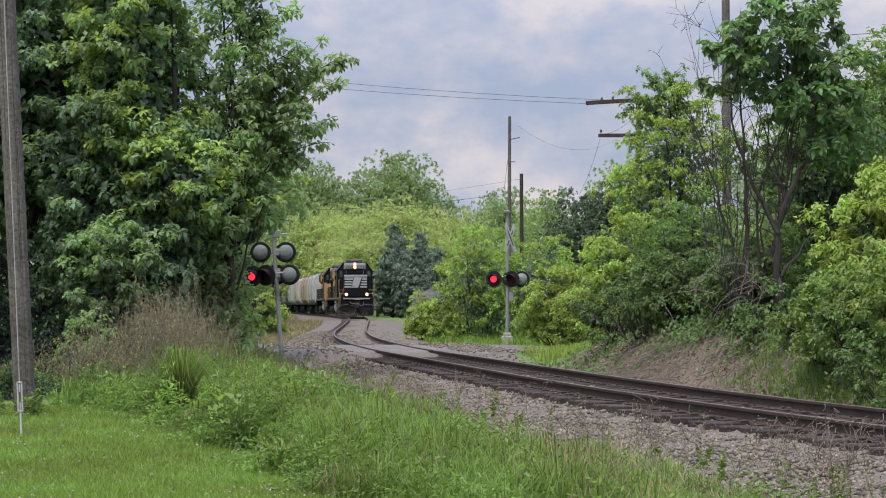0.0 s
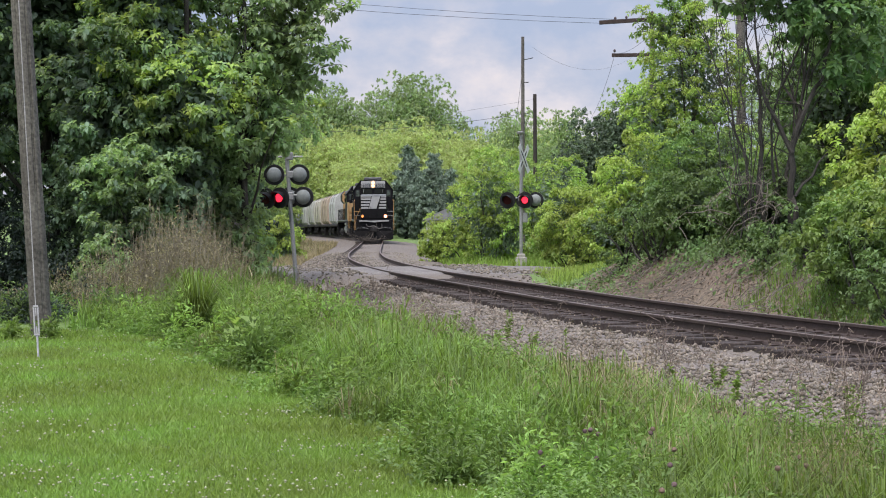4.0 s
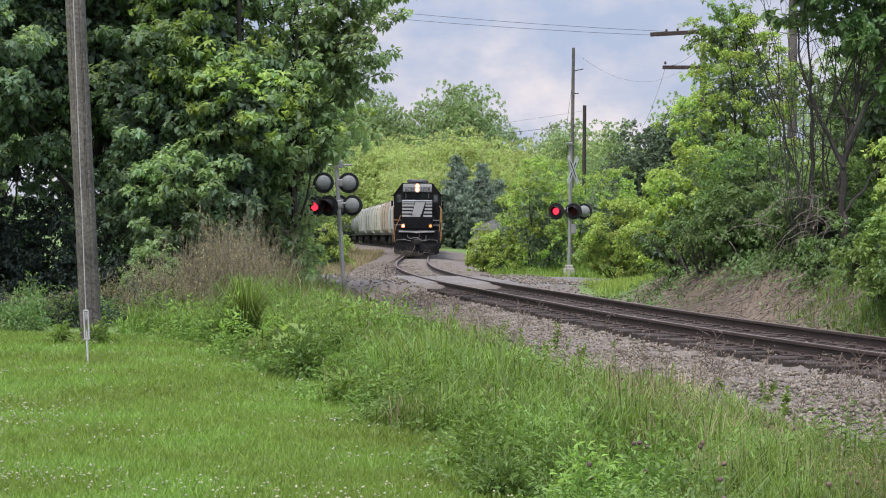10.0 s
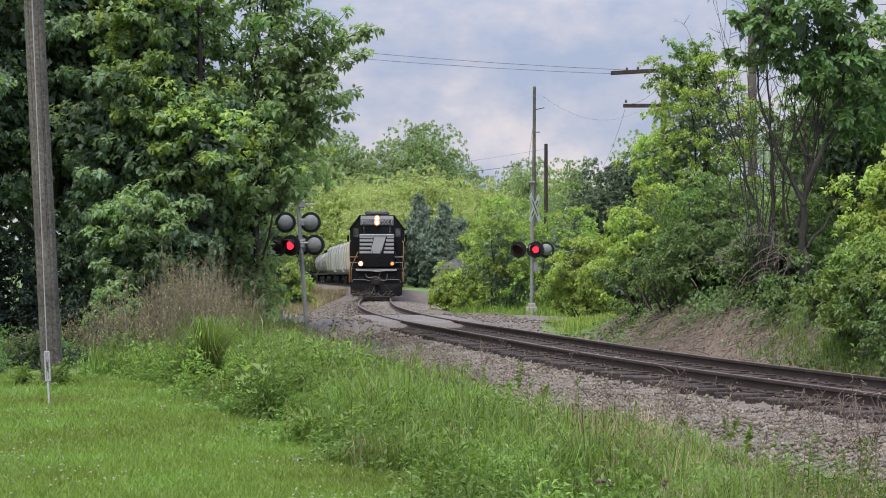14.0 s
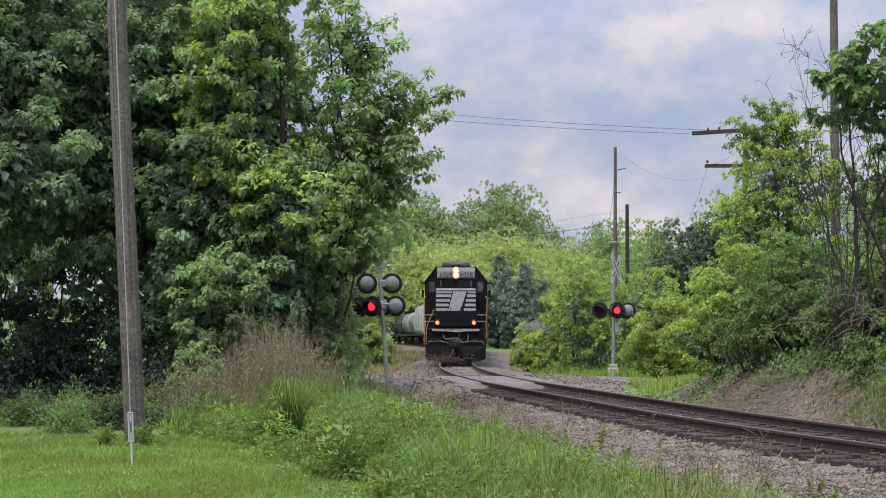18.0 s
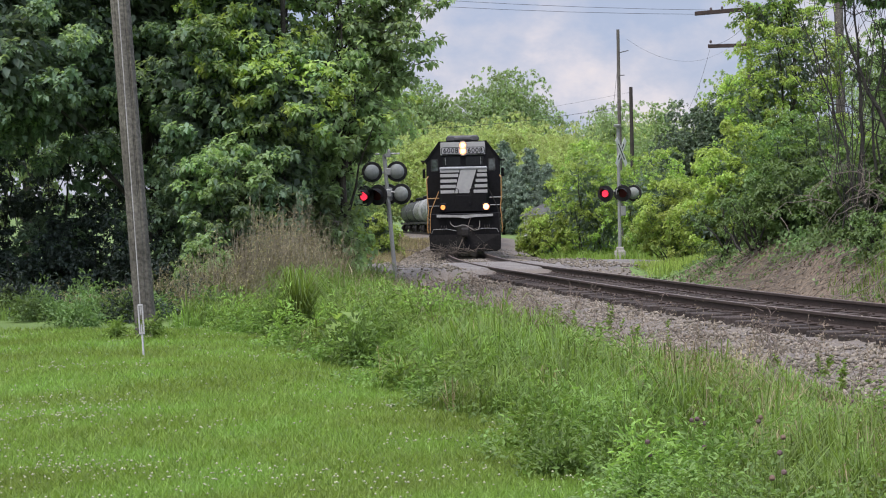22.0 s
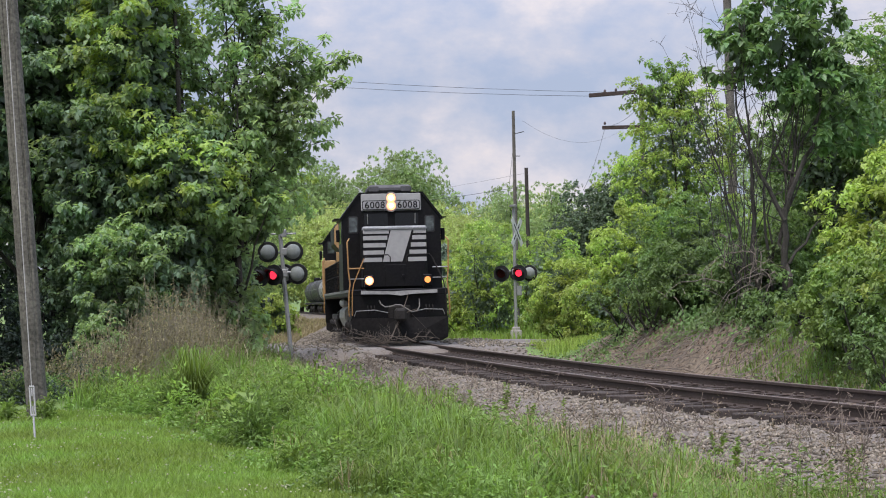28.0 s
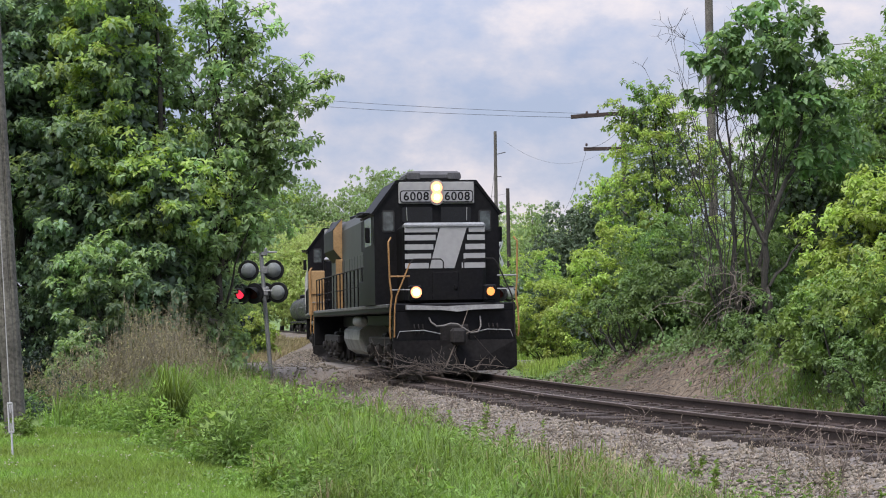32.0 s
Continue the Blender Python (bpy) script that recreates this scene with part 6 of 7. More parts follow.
        w = piece("windshield", Shape().prism(round_rect(sx * 0.48 - 0.40, sx * 0.48 + 0.40, 3.48, 3.90, 0.05), -2.955, -2.938), BLACK, ob)
        piece("pane", Shape().prism(round_rect(sx * 0.48 - 0.37, sx * 0.48 + 0.37, 3.51, 3.87, 0.04), -2.94, -2.932), mat("dark_pane", (0.008, 0.009, 0.010), 0.10, vary=0.2, bump=0), w)
        piece("wiper", Shape().tube([(sx * 0.75, -2.90, 3.86), (sx * 0.74, -2.90, 3.55)], 0.012, 5), GALV, ob)
        piece("side_window", Shape().box(sx * 1.545 - 0.012, sx * 1.545 + 0.012, -4.9, -3.5, 3.0, 3.68, 0.005), mat("dark_pane", (0.008, 0.009, 0.010)), ob)
        piece("mirror", Shape().box(sx * 1.66 - 0.06, sx * 1.66 + 0.06, -3.45, -3.40, 3.05, 3.42, 0.02), BLACK, ob)
        piece("awning", Shape().box(sx * 1.66 - 0.11, sx * 1.66 + 0.11, -5.0, -3.4, 3.74, 3.77, 0.005), BLACK, ob)
    piece("horn", Shape().tube([(-0.25, -5.0, 4.62), (-0.25, -4.7, 4.62)], [0.03, 0.09], 10).tube([(-0.05, -5.0, 4.62), (-0.05, -4.6, 4.62)], [0.03, 0.10], 10).box(-0.3, 0.05, -5.02, -4.98, 4.48, 4.62, 0.01), GRIME, ob)
    # long hood
    hood = [(-0.95, 1.57), (0.95, 1.57), (0.95, 3.95), (0.70, 4.30), (-0.70, 4.30), (-0.95, 3.95)]
    piece("long_hood", Shape().prism(hood, -19.6, -5.3), HOODGREY, ob, "dusty black engine hood with access doors")
    for k in range(18):
        for sx in (-1, 1):
            piece("hood_door", Shape().box(sx * 0.955 - 0.012, sx * 0.955 + 0.012, -6.0 - k * 0.72, -5.36 - k * 0.72, 1.75, 3.05, 0.008), HOODGREY, ob)
    for sx in (-1, 1):
        piece("intake_grille", Shape().box(sx * 0.96 - 0.03, sx * 0.96 + 0.03, -10.6, -5.5, 3.12, 3.94, 0.01), mat("grille_black", (0.008, 0.008, 0.009), 0.7, fine=60, bump=0.8), ob)
        piece("radiator", Shape().prism([(sx * 0.93, 3.05), (sx * 1.24, 3.40), (sx * 1.24, 4.0), (sx * 0.93, 4.36)], -19.2, -16.2), BLACK, ob)
        piece("radiator_face", Shape().prism([(sx * 0.94, 3.07), (sx * 1.225, 3.41), (sx * 1.225, 3.99), (sx * 0.94, 4.34)], -16.2, -16.17), TAN, ob, "tan front face of the flared radiator")
        piece("hood_edge", Shape().box(sx * 1.05 - 0.11, sx * 1.05 + 0.11, -16.22, -16.1, 1.6, 3.1, 0.01), TAN, ob, "tan upright panel")
        rail = Shape()
        rail.tube([(sx * 1.46, -5.5, 2.55), (sx * 1.46, -19.8, 2.55)], 0.018, 6).tube([(sx * 1.46, -5.5, 2.08), (sx * 1.46, -19.8, 2.08)], 0.012, 6)
        piece("side_handrail", rail, GRIME, ob)
        for k in range(16):
            piece("stanchion", Shape().tube([(sx * 1.46, -5.5 - k * 0.94, 1.56), (sx * 1.46, -5.5 - k * 0.94, 2.56)], 0.021, 6), BLACK, ob)
        piece("walkway_edge", Shape().box(sx * 1.50 - 0.02, sx * 1.50 + 0.02, -19.9, -1.0, 1.49, 1.57, 0.008), mat("walkway_edge_grey", (0.16, 0.16, 0.155), 0.6), ob)
        piece("battery_box", Shape().box(sx * 1.22 - 0.26, sx * 1.22 + 0.26, -7.0, -5.35, 1.57, 2.2, 0.02), BLACK, ob)
        piece("air_tank", Shape().lathe([(-1.5, 0.07), (-1.4, 0.14), (0, 0.14), (0.1, 0.07)], (sx * 1.24, -8.2, 1.22), (0, 1, 0), 14), mat("tank_grey", (0.42, 0.42, 0.40), 0.6), ob, "pale grey air reservoir", smooth=True)
    for y in (-9.6, -11.4, -15.2, -17.0):
        piece("roof_fan", Shape().lathe([(0, 0.60), (0.16, 0.60), (0.20, 0.5)], (0, y, 4.28), (0, 0, 1), 20), BLACK, ob)
    piece("exhaust_stack", Shape().box(-0.3, 0.3, -12.9, -12.3, 4.28, 4.52, 0.03), GRIME, ob)
    ahead[0] = 0.0
    piece("fuel_tank", Shape().prism([(-1.20, 0.98), (-1.22, 0.74), (-1.10, 0.46), (-0.85, 0.32), (0.85, 0.32), (1.10, 0.46), (1.22, 0.74), (1.20, 0.98), (1.05, 1.1), (-1.05, 1.1)], -12.9, -8.9), mat("fuel_tank_dusty", (0.30, 0.305, 0.285), 0.6, vary=0.3, scale=2), ob, "dusty pale grey fuel tank")
    piece("rear_pilot", Shape().box(-1.45, 1.45, -20.4, -20.25, 0.5, 1.5, 0.02), BLACK, ob)
    if not lead:
        for sx in (-1, 1):
            piece("step_panel", Shape().box(sx * 1.49 - 0.02, sx * 1.49 + 0.02, -2.9, -0.35, 1.58, 3.05, 0.01), TAN, ob, "tan side panel by the steps")
        piece("corner_panel", Shape().box(-1.57, -1.0, -0.34, -0.05, 1.45, 2.95, 0.02), TAN, ob, "tan panel on the front corner")
    wheels = truck(ob, -4.2, 3, 1.68) + truck(ob, -16.6, 3, 1.68)
    return ob, wheels


DITCH = []
lead_unit, lead_wheels = locomotive("black diesel locomotive with pale nose stripes and lit headlights", True)
second_unit, second_wheels = locomotive("black second locomotive with tan side panels coupled behind", False)


def branch_on_plow():
    """Dry branches caught on the front, carried along."""
    sh = Shape()
    r = np.random.default_rng(5)
    for i in range(24):
        a = np.array([r.uniform(-1.9, 0.9), 0.45 + r.uniform(0, 0.15), r.uniform(0.03, 0.16)])
        b = a + np.array([r.uniform(-1.2, 0.9), r.uniform(-0.05, 0.35), r.uniform(-0.08, 0.30)])
        q = limb_path(a, b, 0.1, 5)
        sh.tube(q, [0.011, 0.010, 0.008, 0.006, 0.003], 5)
        for k in range(4):
            e = q[r.integers(1, 4)]
            sh.tube([e, e + r.normal(0, 0.16, 3), e + r.normal(0, 0.24, 3) + np.array([0, 0, 0.1])], [0.006, 0.0045, 0.0025], 4)
    sh.tube([(-0.3, 0.5, 0.2), (-0.05, 0.5, 0.75), (0.12, 0.45, 1.15), (0.25, 0.42, 1.5)], [0.02, 0.017, 0.013, 0.006], 6)
    sh.tube([(-0.05, 0.5, 0.75), (0.2, 0.5, 0.95), (0.5, 0.48, 1.05)], [0.014, 0.010, 0.005], 5)
    sh.v = [(-x, y, z) for x, y, z in sh.v]
    part("snagged_branch", sh, mat("dry_branch", (0.15, 0.125, 0.105), 0.9, vary=0.3), lead_unit, "dry branches caught on the plow", smooth=True)


branch_on_plow()


def hopper(label, paint):
    ob = thing("hopper_car", label, "rail car", group="freight cars")
    L = 15.2
    side = [(-1.20, 1.25), (1.20, 1.25), (1.50, 1.6), (1.58, 2.4), (1.56, 3.3), (1.42, 3.95), (1.10, 4.30), (0.5, 4.46), (-0.5, 4.46), (-1.10, 4.30), (-1.42, 3.95), (-1.56, 3.3), (-1.58, 2.4), (-1.50, 1.6)]
    part("body", Shape().prism(side, -L + 1.2, -1.4), paint, ob, smooth=False)
    for y in (-1.3, -L + 1.1):
        part("end_sheet", Shape().prism([(x * 0.98, 1.25 + (z - 1.25) * 0.985) for x, z in side], y - 0.12, y + 0.12), paint, ob)
    # the ribs' dark colour stands for the shadowed seams of the side
    for y in (-5.4, -9.8):
        part("rib", Shape().prism([(x * 1.02, 1.25 + (z - 1.25) * 1.010) for x, z in side], y - 0.06, y + 0.06), mat("hopper_seam_shade", (0.085, 0.078, 0.068), 0.8, vary=0.4), ob, "seam rib coloured dark as a shadowed joint")
    part("roof_walk", Shape().box(-0.35, 0.35, -L + 0.8, -1.0, 4.54, 4.58, 0.005), GALV, ob)
    for y in (-4.0, -7.6, -11.2):
        part("hatch", Shape().lathe([(0, 0.42), (0.10, 0.42), (0.14, 0.2)], (0, y, 4.44), (0, 0, 1), 14), paint, ob)
        part("outlet", Shape().prism([(-1.15, 1.3), (1.15, 1.3), (0.4, 0.45), (-0.4, 0.45)], y - 0.7, y + 0.7), GRIME, ob)
    part("sill", Shape().box(-1.45, 1.45, -L + 0.1, -0.1, 1.05, 1.28, 0.03), GRIME, ob)
    for y in (-0.35, -L + 0.35):
        for x in (-1.4, 1.4):
            part("ladder", Shape().tube([(x, y, 1.2), (x, y, 4.2)], 0.02, 5).tube([(x * 0.8, y, 1.2), (x * 0.8, y, 4.2)], 0.02, 5), paint, ob)
    part("brake_platform", Shape().box(-1.2, 1.2, -0.9, -0.1, 1.5, 1.54, 0.01), GRIME, ob)
    truck(ob, -2.1, 2, 1.78)
    truck(ob, -L + 2.1, 2, 1.78)
    return ob


def tank_like(label, paint):
    ob = thing("tank_car", label, "rail car", group="freight cars")
    part("tank", Shape().lathe([(0, 0.6), (0.15, 1.1), (0.5, 1.42), (12.6, 1.42), (12.95, 1.1), (13.1, 0.6)], (0, -14.0, 2.55), (0, 1, 0), 28), paint, ob, smooth=True)
    for y in (-3.4, -6.0, -8.6, -11.2):
        part("band", Shape().lathe([(-0.06, 1.44), (0.06, 1.44)], (0, y, 2.55), (0, 1, 0), 28), BLACK, ob)
    part("dome", Shape().lathe([(0, 0.55), (0.4, 0.55), (0.5, 0.3)], (0, -7.4, 3.85), (0, 0, 1), 18), BLACK, ob)
    part("sill", Shape().box(-1.3, 1.3, -14.9, -0.1, 1.0, 1.25, 0.03), GRIME, ob)
    for sx in (-1, 1):
        part("handrail", Shape().tube([(sx * 1.5, -13.5, 2.7), (sx * 1.5, -1.5, 2.7)], 0.02, 6), GALV, ob)
    truck(ob, -2.1, 2, 1.78)
    truck(ob, -12.9, 2, 1.78)
    return ob


CARS = [(lead_unit, 0.0, -4.2, -16.6), (second_unit, 22.1, -4.2, -16.6)]
pale_tank = tank_like("dusty pale grey tank car with dark bands", mat("tank_dusty_grey", (0.30, 0.305, 0.30), 0.6, vary=0.25, scale=1.0))
black_tank = tank_like("dusty black tank car with dark bands", mat("tank_dusty_black", (0.06, 0.062, 0.062), 0.55, vary=0.3, scale=1.0))
cream = hopper("cream covered hopper car with ribbed sides", mat("hopper_cream", (0.46, 0.43, 0.36), 0.7, vary=0.2, scale=1.0, fine=10, bump=0.05))
grey = hopper("pale grey covered hopper car with ribbed sides", HOPPERGREY)
tan = hopper("tan covered hopper car with ribbed sides", HOPPERTAN)
back = 43.4
for k, ob in enumerate((grey, tan, cream, copy_thing(grey, Matrix()), copy_thing(grey, Matrix()), pale_tank, copy_thing(pale_tank, Matrix()), black_tank, copy_thing(black_tank, Matrix()))):
    CARS.append((ob, back, -2.1, -12.9))
    back += 15.9

# progress of the lead unit's front: seconds, and metres north of the camera
TIMES = [0, 6, 10, 14, 17, 19, 22, 25, 28, 30, 32]
NORTH = [155.10, 131.50, 116.38, 101.75, 91.10, 84.16, 73.99, 64.11, 54.54, 48.35, 42.33]
RUN = np.polyfit(TIMES, [s_at(v) for v in NORTH], 2)


def car_pose(t, offset, a, b):
    s0 = float(np.polyval(RUN, t)) + 0.05 - offset
    pa, pb = along(s0 + a)[0], along(s0 + b)[0]
    d = (pa - pb) / np.linalg.norm(pa - pb)
    za, zb = float(rail_z(pa[1])), float(rail_z(pb[1]))
    org = pa - d * a
    pitch = math.degrees(math.atan2(za - zb, a - b))
    return pose(org[0], org[1], za + (za - zb) / (a - b) * (-a), pitch, 0, math.degrees(math.atan2(-d[0], d[1])))

# ---- crossing signals ----
FLASHERS = []


def lamp(parent, x, y, z, turn, lit):
    """One flashing light: round black background, hood, lens; its back is grey."""
    m = pose(x, y, z, 0, 0, turn)          # faces its own -Y
    back = part("light_back", Shape().lathe([(0.02, 0.215), (0.06, 0.205), (0.12, 0.16), (0.15, 0.07)], (0, 0, 0), (0, 1, 0), 28), SIGGREY, parent, "grey rounded back of a light", m=m, smooth=True)
    part("background", Shape().lathe([(-0.02, 0.27), (-0.025, 0.29), (0.035, 0.29), (0.04, 0.27)], (0, 0, 0), (0, 1, 0), 28), SIGBLACK, back)
    n, rim = 14, []
    for k in range(n + 1):
        a = radians(-20 + 220 * k / n)
        reach = 0.10 + 0.24 * max(0.0, math.sin(a))
        rim += [(0.175 * math.cos(a), -0.02, 0.175 * math.sin(a)), (0.175 * math.cos(a), -0.02 - reach, 0.175 * math.sin(a) - 0.03 * reach),
                (0.18 * math.cos(a), -0.02 - reach, 0.18 * math.sin(a) - 0.03 * reach), (0.18 * math.cos(a), -0.02, 0.18 * math.sin(a))]
    sides = [f for k in range(0, 4 * n, 4) for f in ((k, k + 1, k + 5, k + 4), (k + 3, k + 7, k + 6, k + 2), (k + 1, k + 2, k + 6, k + 5), (k, k + 4, k + 7, k + 3))]
    hood = Shape().add(rim, sides + [(0, 3, 2, 1), (4 * n, 4 * n + 1, 4 * n + 2, 4 * n + 3)])
    part("hood", hood, SIGBLACK, back)
    part("lens", Shape().lathe([(0, 0.155), (0.02, 0.15)], (0, -0.045, 0), (0, 1, 0), 20), DARKRED, back)
    if lit is not None:
        spot = part("lit_lens", Shape().lathe([(0, 0.09), (0.004, 0.118), (0.012, 0.120)], (0, 0, 0), (0, 1, 0), 20), REDLIT, back, m=pose(0, 0.0, 0))
        FLASHERS.append((spot, lit))
    return back


def mast(ob, height, lean):
    part("pole", Shape().tube([(0, 0, 0.25), (lean * height, 0, height)], [0.062, 0.057], 12), GALV, ob, "grey steel mast", smooth=True)
    part("base", Shape().box(-0.20, 0.20, -0.20, 0.20, -0.5, 0.22, 0.03).box(-0.14, 0.14, -0.14, 0.14, 0.2, 0.34, 0.03), CONCRETE, ob, "pale concrete foundation")
    part("cap", Shape().lathe([(0, 0.075), (0.05, 0.07), (0.09, 0.02)], (lean * height, 0, height), (0, 0, 1), 12), GALV, ob)


def crossbuck(ob, x, z, turn):
    for a, w in ((50, 0.0), (-50, 0.012)):
        m = pose(x, -0.09, z, 0, 0, turn) @ pose(0, w, 0, 0, a, 0)
        b = part("crossbuck_blade", Shape().box(-0.61, 0.61, -0.005, 0.005, -0.114, 0.114, 0.003), WHITE, ob, "white crossing sign blade", m=m)
        part("lettering_bar", Shape().box(-0.36, 0.36, -0.008, -0.004, -0.03, 0.03, 0.001), SIGBLACK, b)


def build_signals():
    z = 1.25 - 115 / 2280 * 36
    a = thing("crossing_signal", "crossing signal mast with round lights, half hidden by leaves", "signal", pose(-4.50, 36 * K, z), group="crossing signals")
    mast(a, 4.1, -0.065)
    up, lo = 2.73 - z, 2.08 - z
    part("upper_arm", Shape().tube([(-0.60, 0.12, up - 0.02), (0.22, 0.12, up - 0.02)], 0.03, 8).box(-0.25, -0.05, -0.06, 0.16, up - 0.1, up + 0.1, 0.02), GALV, a)
    part("lower_arm", Shape().tube([(-0.80, -0.10, lo + 0.03), (0.45, -0.02, lo + 0.10)], 0.03, 8).box(-0.27, -0.05, -0.08, 0.10, lo - 0.06, lo + 0.16, 0.02), GALV, a)
    part("junction_box", Shape().box(-0.24, -0.06, -0.12, 0.0, up + 0.40, up + 0.62, 0.02).tube([(-0.5, 0, up + 0.5), (0.2, 0, up + 0.5)], 0.025, 8), GALV, a)
    lamp(a, -0.60, 0.05, up, 180, None), lamp(a, 0.10, 0.05, up, 186, None)
    lamp(a, -0.80, -0.16, lo - 0.02, -28, 0), lamp(a, -0.42, -0.22, lo + 0.0, -28, 1)
    lamp(a, 0.22, 0.0, lo + 0.02, 168, None), lamp(a, -0.16, 0.14, lo + 0.02, 168, None)
    b = thing("crossing_signal", "crossing signal mast with crossbuck and flashing red lights on the verge", "signal", pose(2.28, 46 * K, -0.08), group="crossing signals")
    mast(b, 4.6, 0.005)
    lo = 2.17 + 0.08
    part("light_arm", Shape().tube([(-0.50, 0.0, lo + 0.08), (0.60, 0.0, lo + 0.08)], 0.03, 8).box(-0.09, 0.09, -0.09, 0.12, lo - 0.05, lo + 0.16, 0.02), GALV, b)
    lamp(b, -0.47, -0.06, lo, -18, 0), lamp(b, 0.15, -0.12, lo, -18, 1)
    lamp(b, 0.53, 0.04, lo, 165, None), lamp(b, 0.12, 0.16, lo, 165, None)
    part("bell", Shape().lathe([(0, 0.03), (0.04, 0.13), (0.10, 0.14), (0.12, 0.08)], (0.0, -0.05, 4.58), (0, 0, 1), 16), GALV, b)
    crossbuck(b, 0.12, 3.72, 62)
    part("control_box", Shape().box(0.06, 0.24, -0.1, 0.08, 1.45, 1.8, 0.02), GALV, b)


build_signals()

# ---- poles and wires ----


def sag_wire(ob, a, b, drop, r=0.011, n=14, name="wire"):
    a, b = Vector(a), Vector(b)
    pts = [a.lerp(b, k / n) - Vector((0, 0, drop * 4 * (k / n) * (1 - k / n))) for k in range(n + 1)]
    part(name, Shape().tube(pts, r, 5), WIRE, ob)


def build_poles():
    z0 = float(land(-6.02, 18.4 * K))
    p = thing("utility_pole", "weathered brown wooden utility pole leaning slightly on the lawn", "pole", pose(-5.94, 18.4 * K, z0))
    # the shaft, with drying cracks that run along the grain
    r = np.random.default_rng(91)
    n, levels = 72, np.linspace(-0.3, 10.5, 28)
    groove = np.zeros((len(levels), n))
    for k in range(40):
        col, a, b, deep = r.integers(n), r.integers(-6, 24), r.integers(4, 18), r.uniform(0.006, 0.016)
        for q in range(max(a, 0), min(a + b, len(levels))):
            groove[q, (col + int(q * 0.12)) % n] += deep
    turn = np.arange(n) * 2 * math.pi / n
    shaft, rings = Shape(), []
    for q, z in enumerate(levels):
        rad = np.interp(z, [0, 10.5], [0.152, 0.128]) + 0.002 * np.sin(turn * 7) - groove[q]
        off = np.interp(z, [0, 2.6, 5.8, 10.5], [0, -0.14, -0.31, -0.52])
        rings += [(off + c * math.cos(t), c * math.sin(t), z) for c, t in zip(rad, turn)]
    faces = [(q * n + k, q * n + (k + 1) % n, (q + 1) * n + (k + 1) % n, (q + 1) * n + k) for q in range(len(levels) - 1) for k in range(n)]
    shaft.add(rings, faces + [tuple(range((len(levels) - 1) * n, len(levels) * n))])
    part("shaft", shaft, POLEWOOD, p)
    # the guy runs from the shaft to an anchor in the lawn
    foot, high = Vector((0.79, -3.72, -0.02)), Vector((-0.40, -0.12, 7.9))
    guy = [foot.lerp(high, u) for u in (-0.02, 0.034, 0.078, 1.0)]
    part("anchor_rod", Shape().tube(guy[:2], 0.014, 6), GALV, p, "galvanised anchor rod", smooth=True)
    part("guy_wire", Shape().tube(guy[2:], 0.007, 6), mat("cable_pale", (0.24, 0.235, 0.225), 0.6), p, "pale guy wire", smooth=True)
    bar = Vector((0.025, 0.004, 0))
    buckle = Shape().tube([guy[1] + bar, guy[2] + bar], 0.012, 6).tube([guy[1] - bar, guy[2] - bar], 0.012, 6)
    for q, far in ((guy[1], guy[2]), (guy[2], guy[1])):
        buckle.tube([q - bar * 1.2, q + bar * 1.2], 0.017, 8).tube([q, q.lerp(far, 0.33)], 0.010, 6)
    part("turnbuckle", buckle, mat("zinc_pale", (0.27, 0.27, 0.26), 0.5, 0.3, vary=0.15), p, "pale galvanised turnbuckle", smooth=True)
    p = thing("utility_pole", "slim grey pole rising behind the crossing signal", "pole", pose(2.95, 58 * K, -0.2))
    part("shaft", Shape().tube([(0, 0, 0), (0.05, 0, 9.95)], [0.105, 0.070], 12), POLEWOOD, p, smooth=True)
    part("guy_wire", Shape().tube([(0.04, 0, 8.6), (-0.55, 0, 4.0)], 0.008, 5), WIRE, p)
    part("drop_bracket", Shape().tube([(0.04, 0, 8.9), (0.5, 0, 9.0)], 0.02, 6), WIRE, p)
    part("drop_bracket", Shape().tube([(0.04, 0, 7.9), (0.3, 0, 7.9)], 0.02, 6), WIRE, p)
    p = thing("utility_pole", "dark wooden pole beyond the bushes", "pole", pose(4.55, 75 * K, -0.2))
    part("shaft", Shape().tube([(0, 0, 0), (0, 0, 9.1)], [0.135, 0.105], 10), mat("dark_pole", (0.045, 0.038, 0.034), 0.9), p, smooth=True)
    p = thing("utility_pole", "wooden pole with two crossarms standing among the trees", "pole", pose(10.62, 70 * K, 0.3))
    part("shaft", Shape().tube([(0, 0, 0), (0, 0, 12.5)], [0.19, 0.13], 12), POLEWOOD, p, smooth=True)
    dark = mat("crossarm_wood", (0.060, 0.042, 0.038), 0.9, vary=0.3, scale=4)
    part("crossarm", Shape().box(-2.2, 1.8, -0.07, 0.07, 11.85, 12.07, 0.015, pose(0, -0.2, 0, 0, -3.2, 0) @ pose(0, 0, 0.1)), dark, p)
    part("crossarm", Shape().box(-2.2, 0.6, -0.07, 0.07, 10.05, 10.25, 0.015, pose(0, -0.2, 0.0)), dark, p)
    for x, z in ((-2.0, 12.05), (-1.4, 12.1), (-2.05, 10.3), (0.0, 12.35)):
        part("insulator", Shape().lathe([(0, 0.03), (0.05, 0.07), (0.12, 0.07), (0.18, 0.03)], (x, -0.2, z), (0, 0, 1), 10), mat("insulator_glaze", (0.08, 0.06, 0.06), 0.3), p)
    p = thing("utility_pole", "grey wooden pole topping out above the broad-leaved tree", "pole", pose(9.92, 45 * K, 0.8))
    part("shaft", Shape().tube([(0, 0, 0), (0, 0, 13.5)], [0.18, 0.13], 12), POLEWOOD, p, smooth=True)
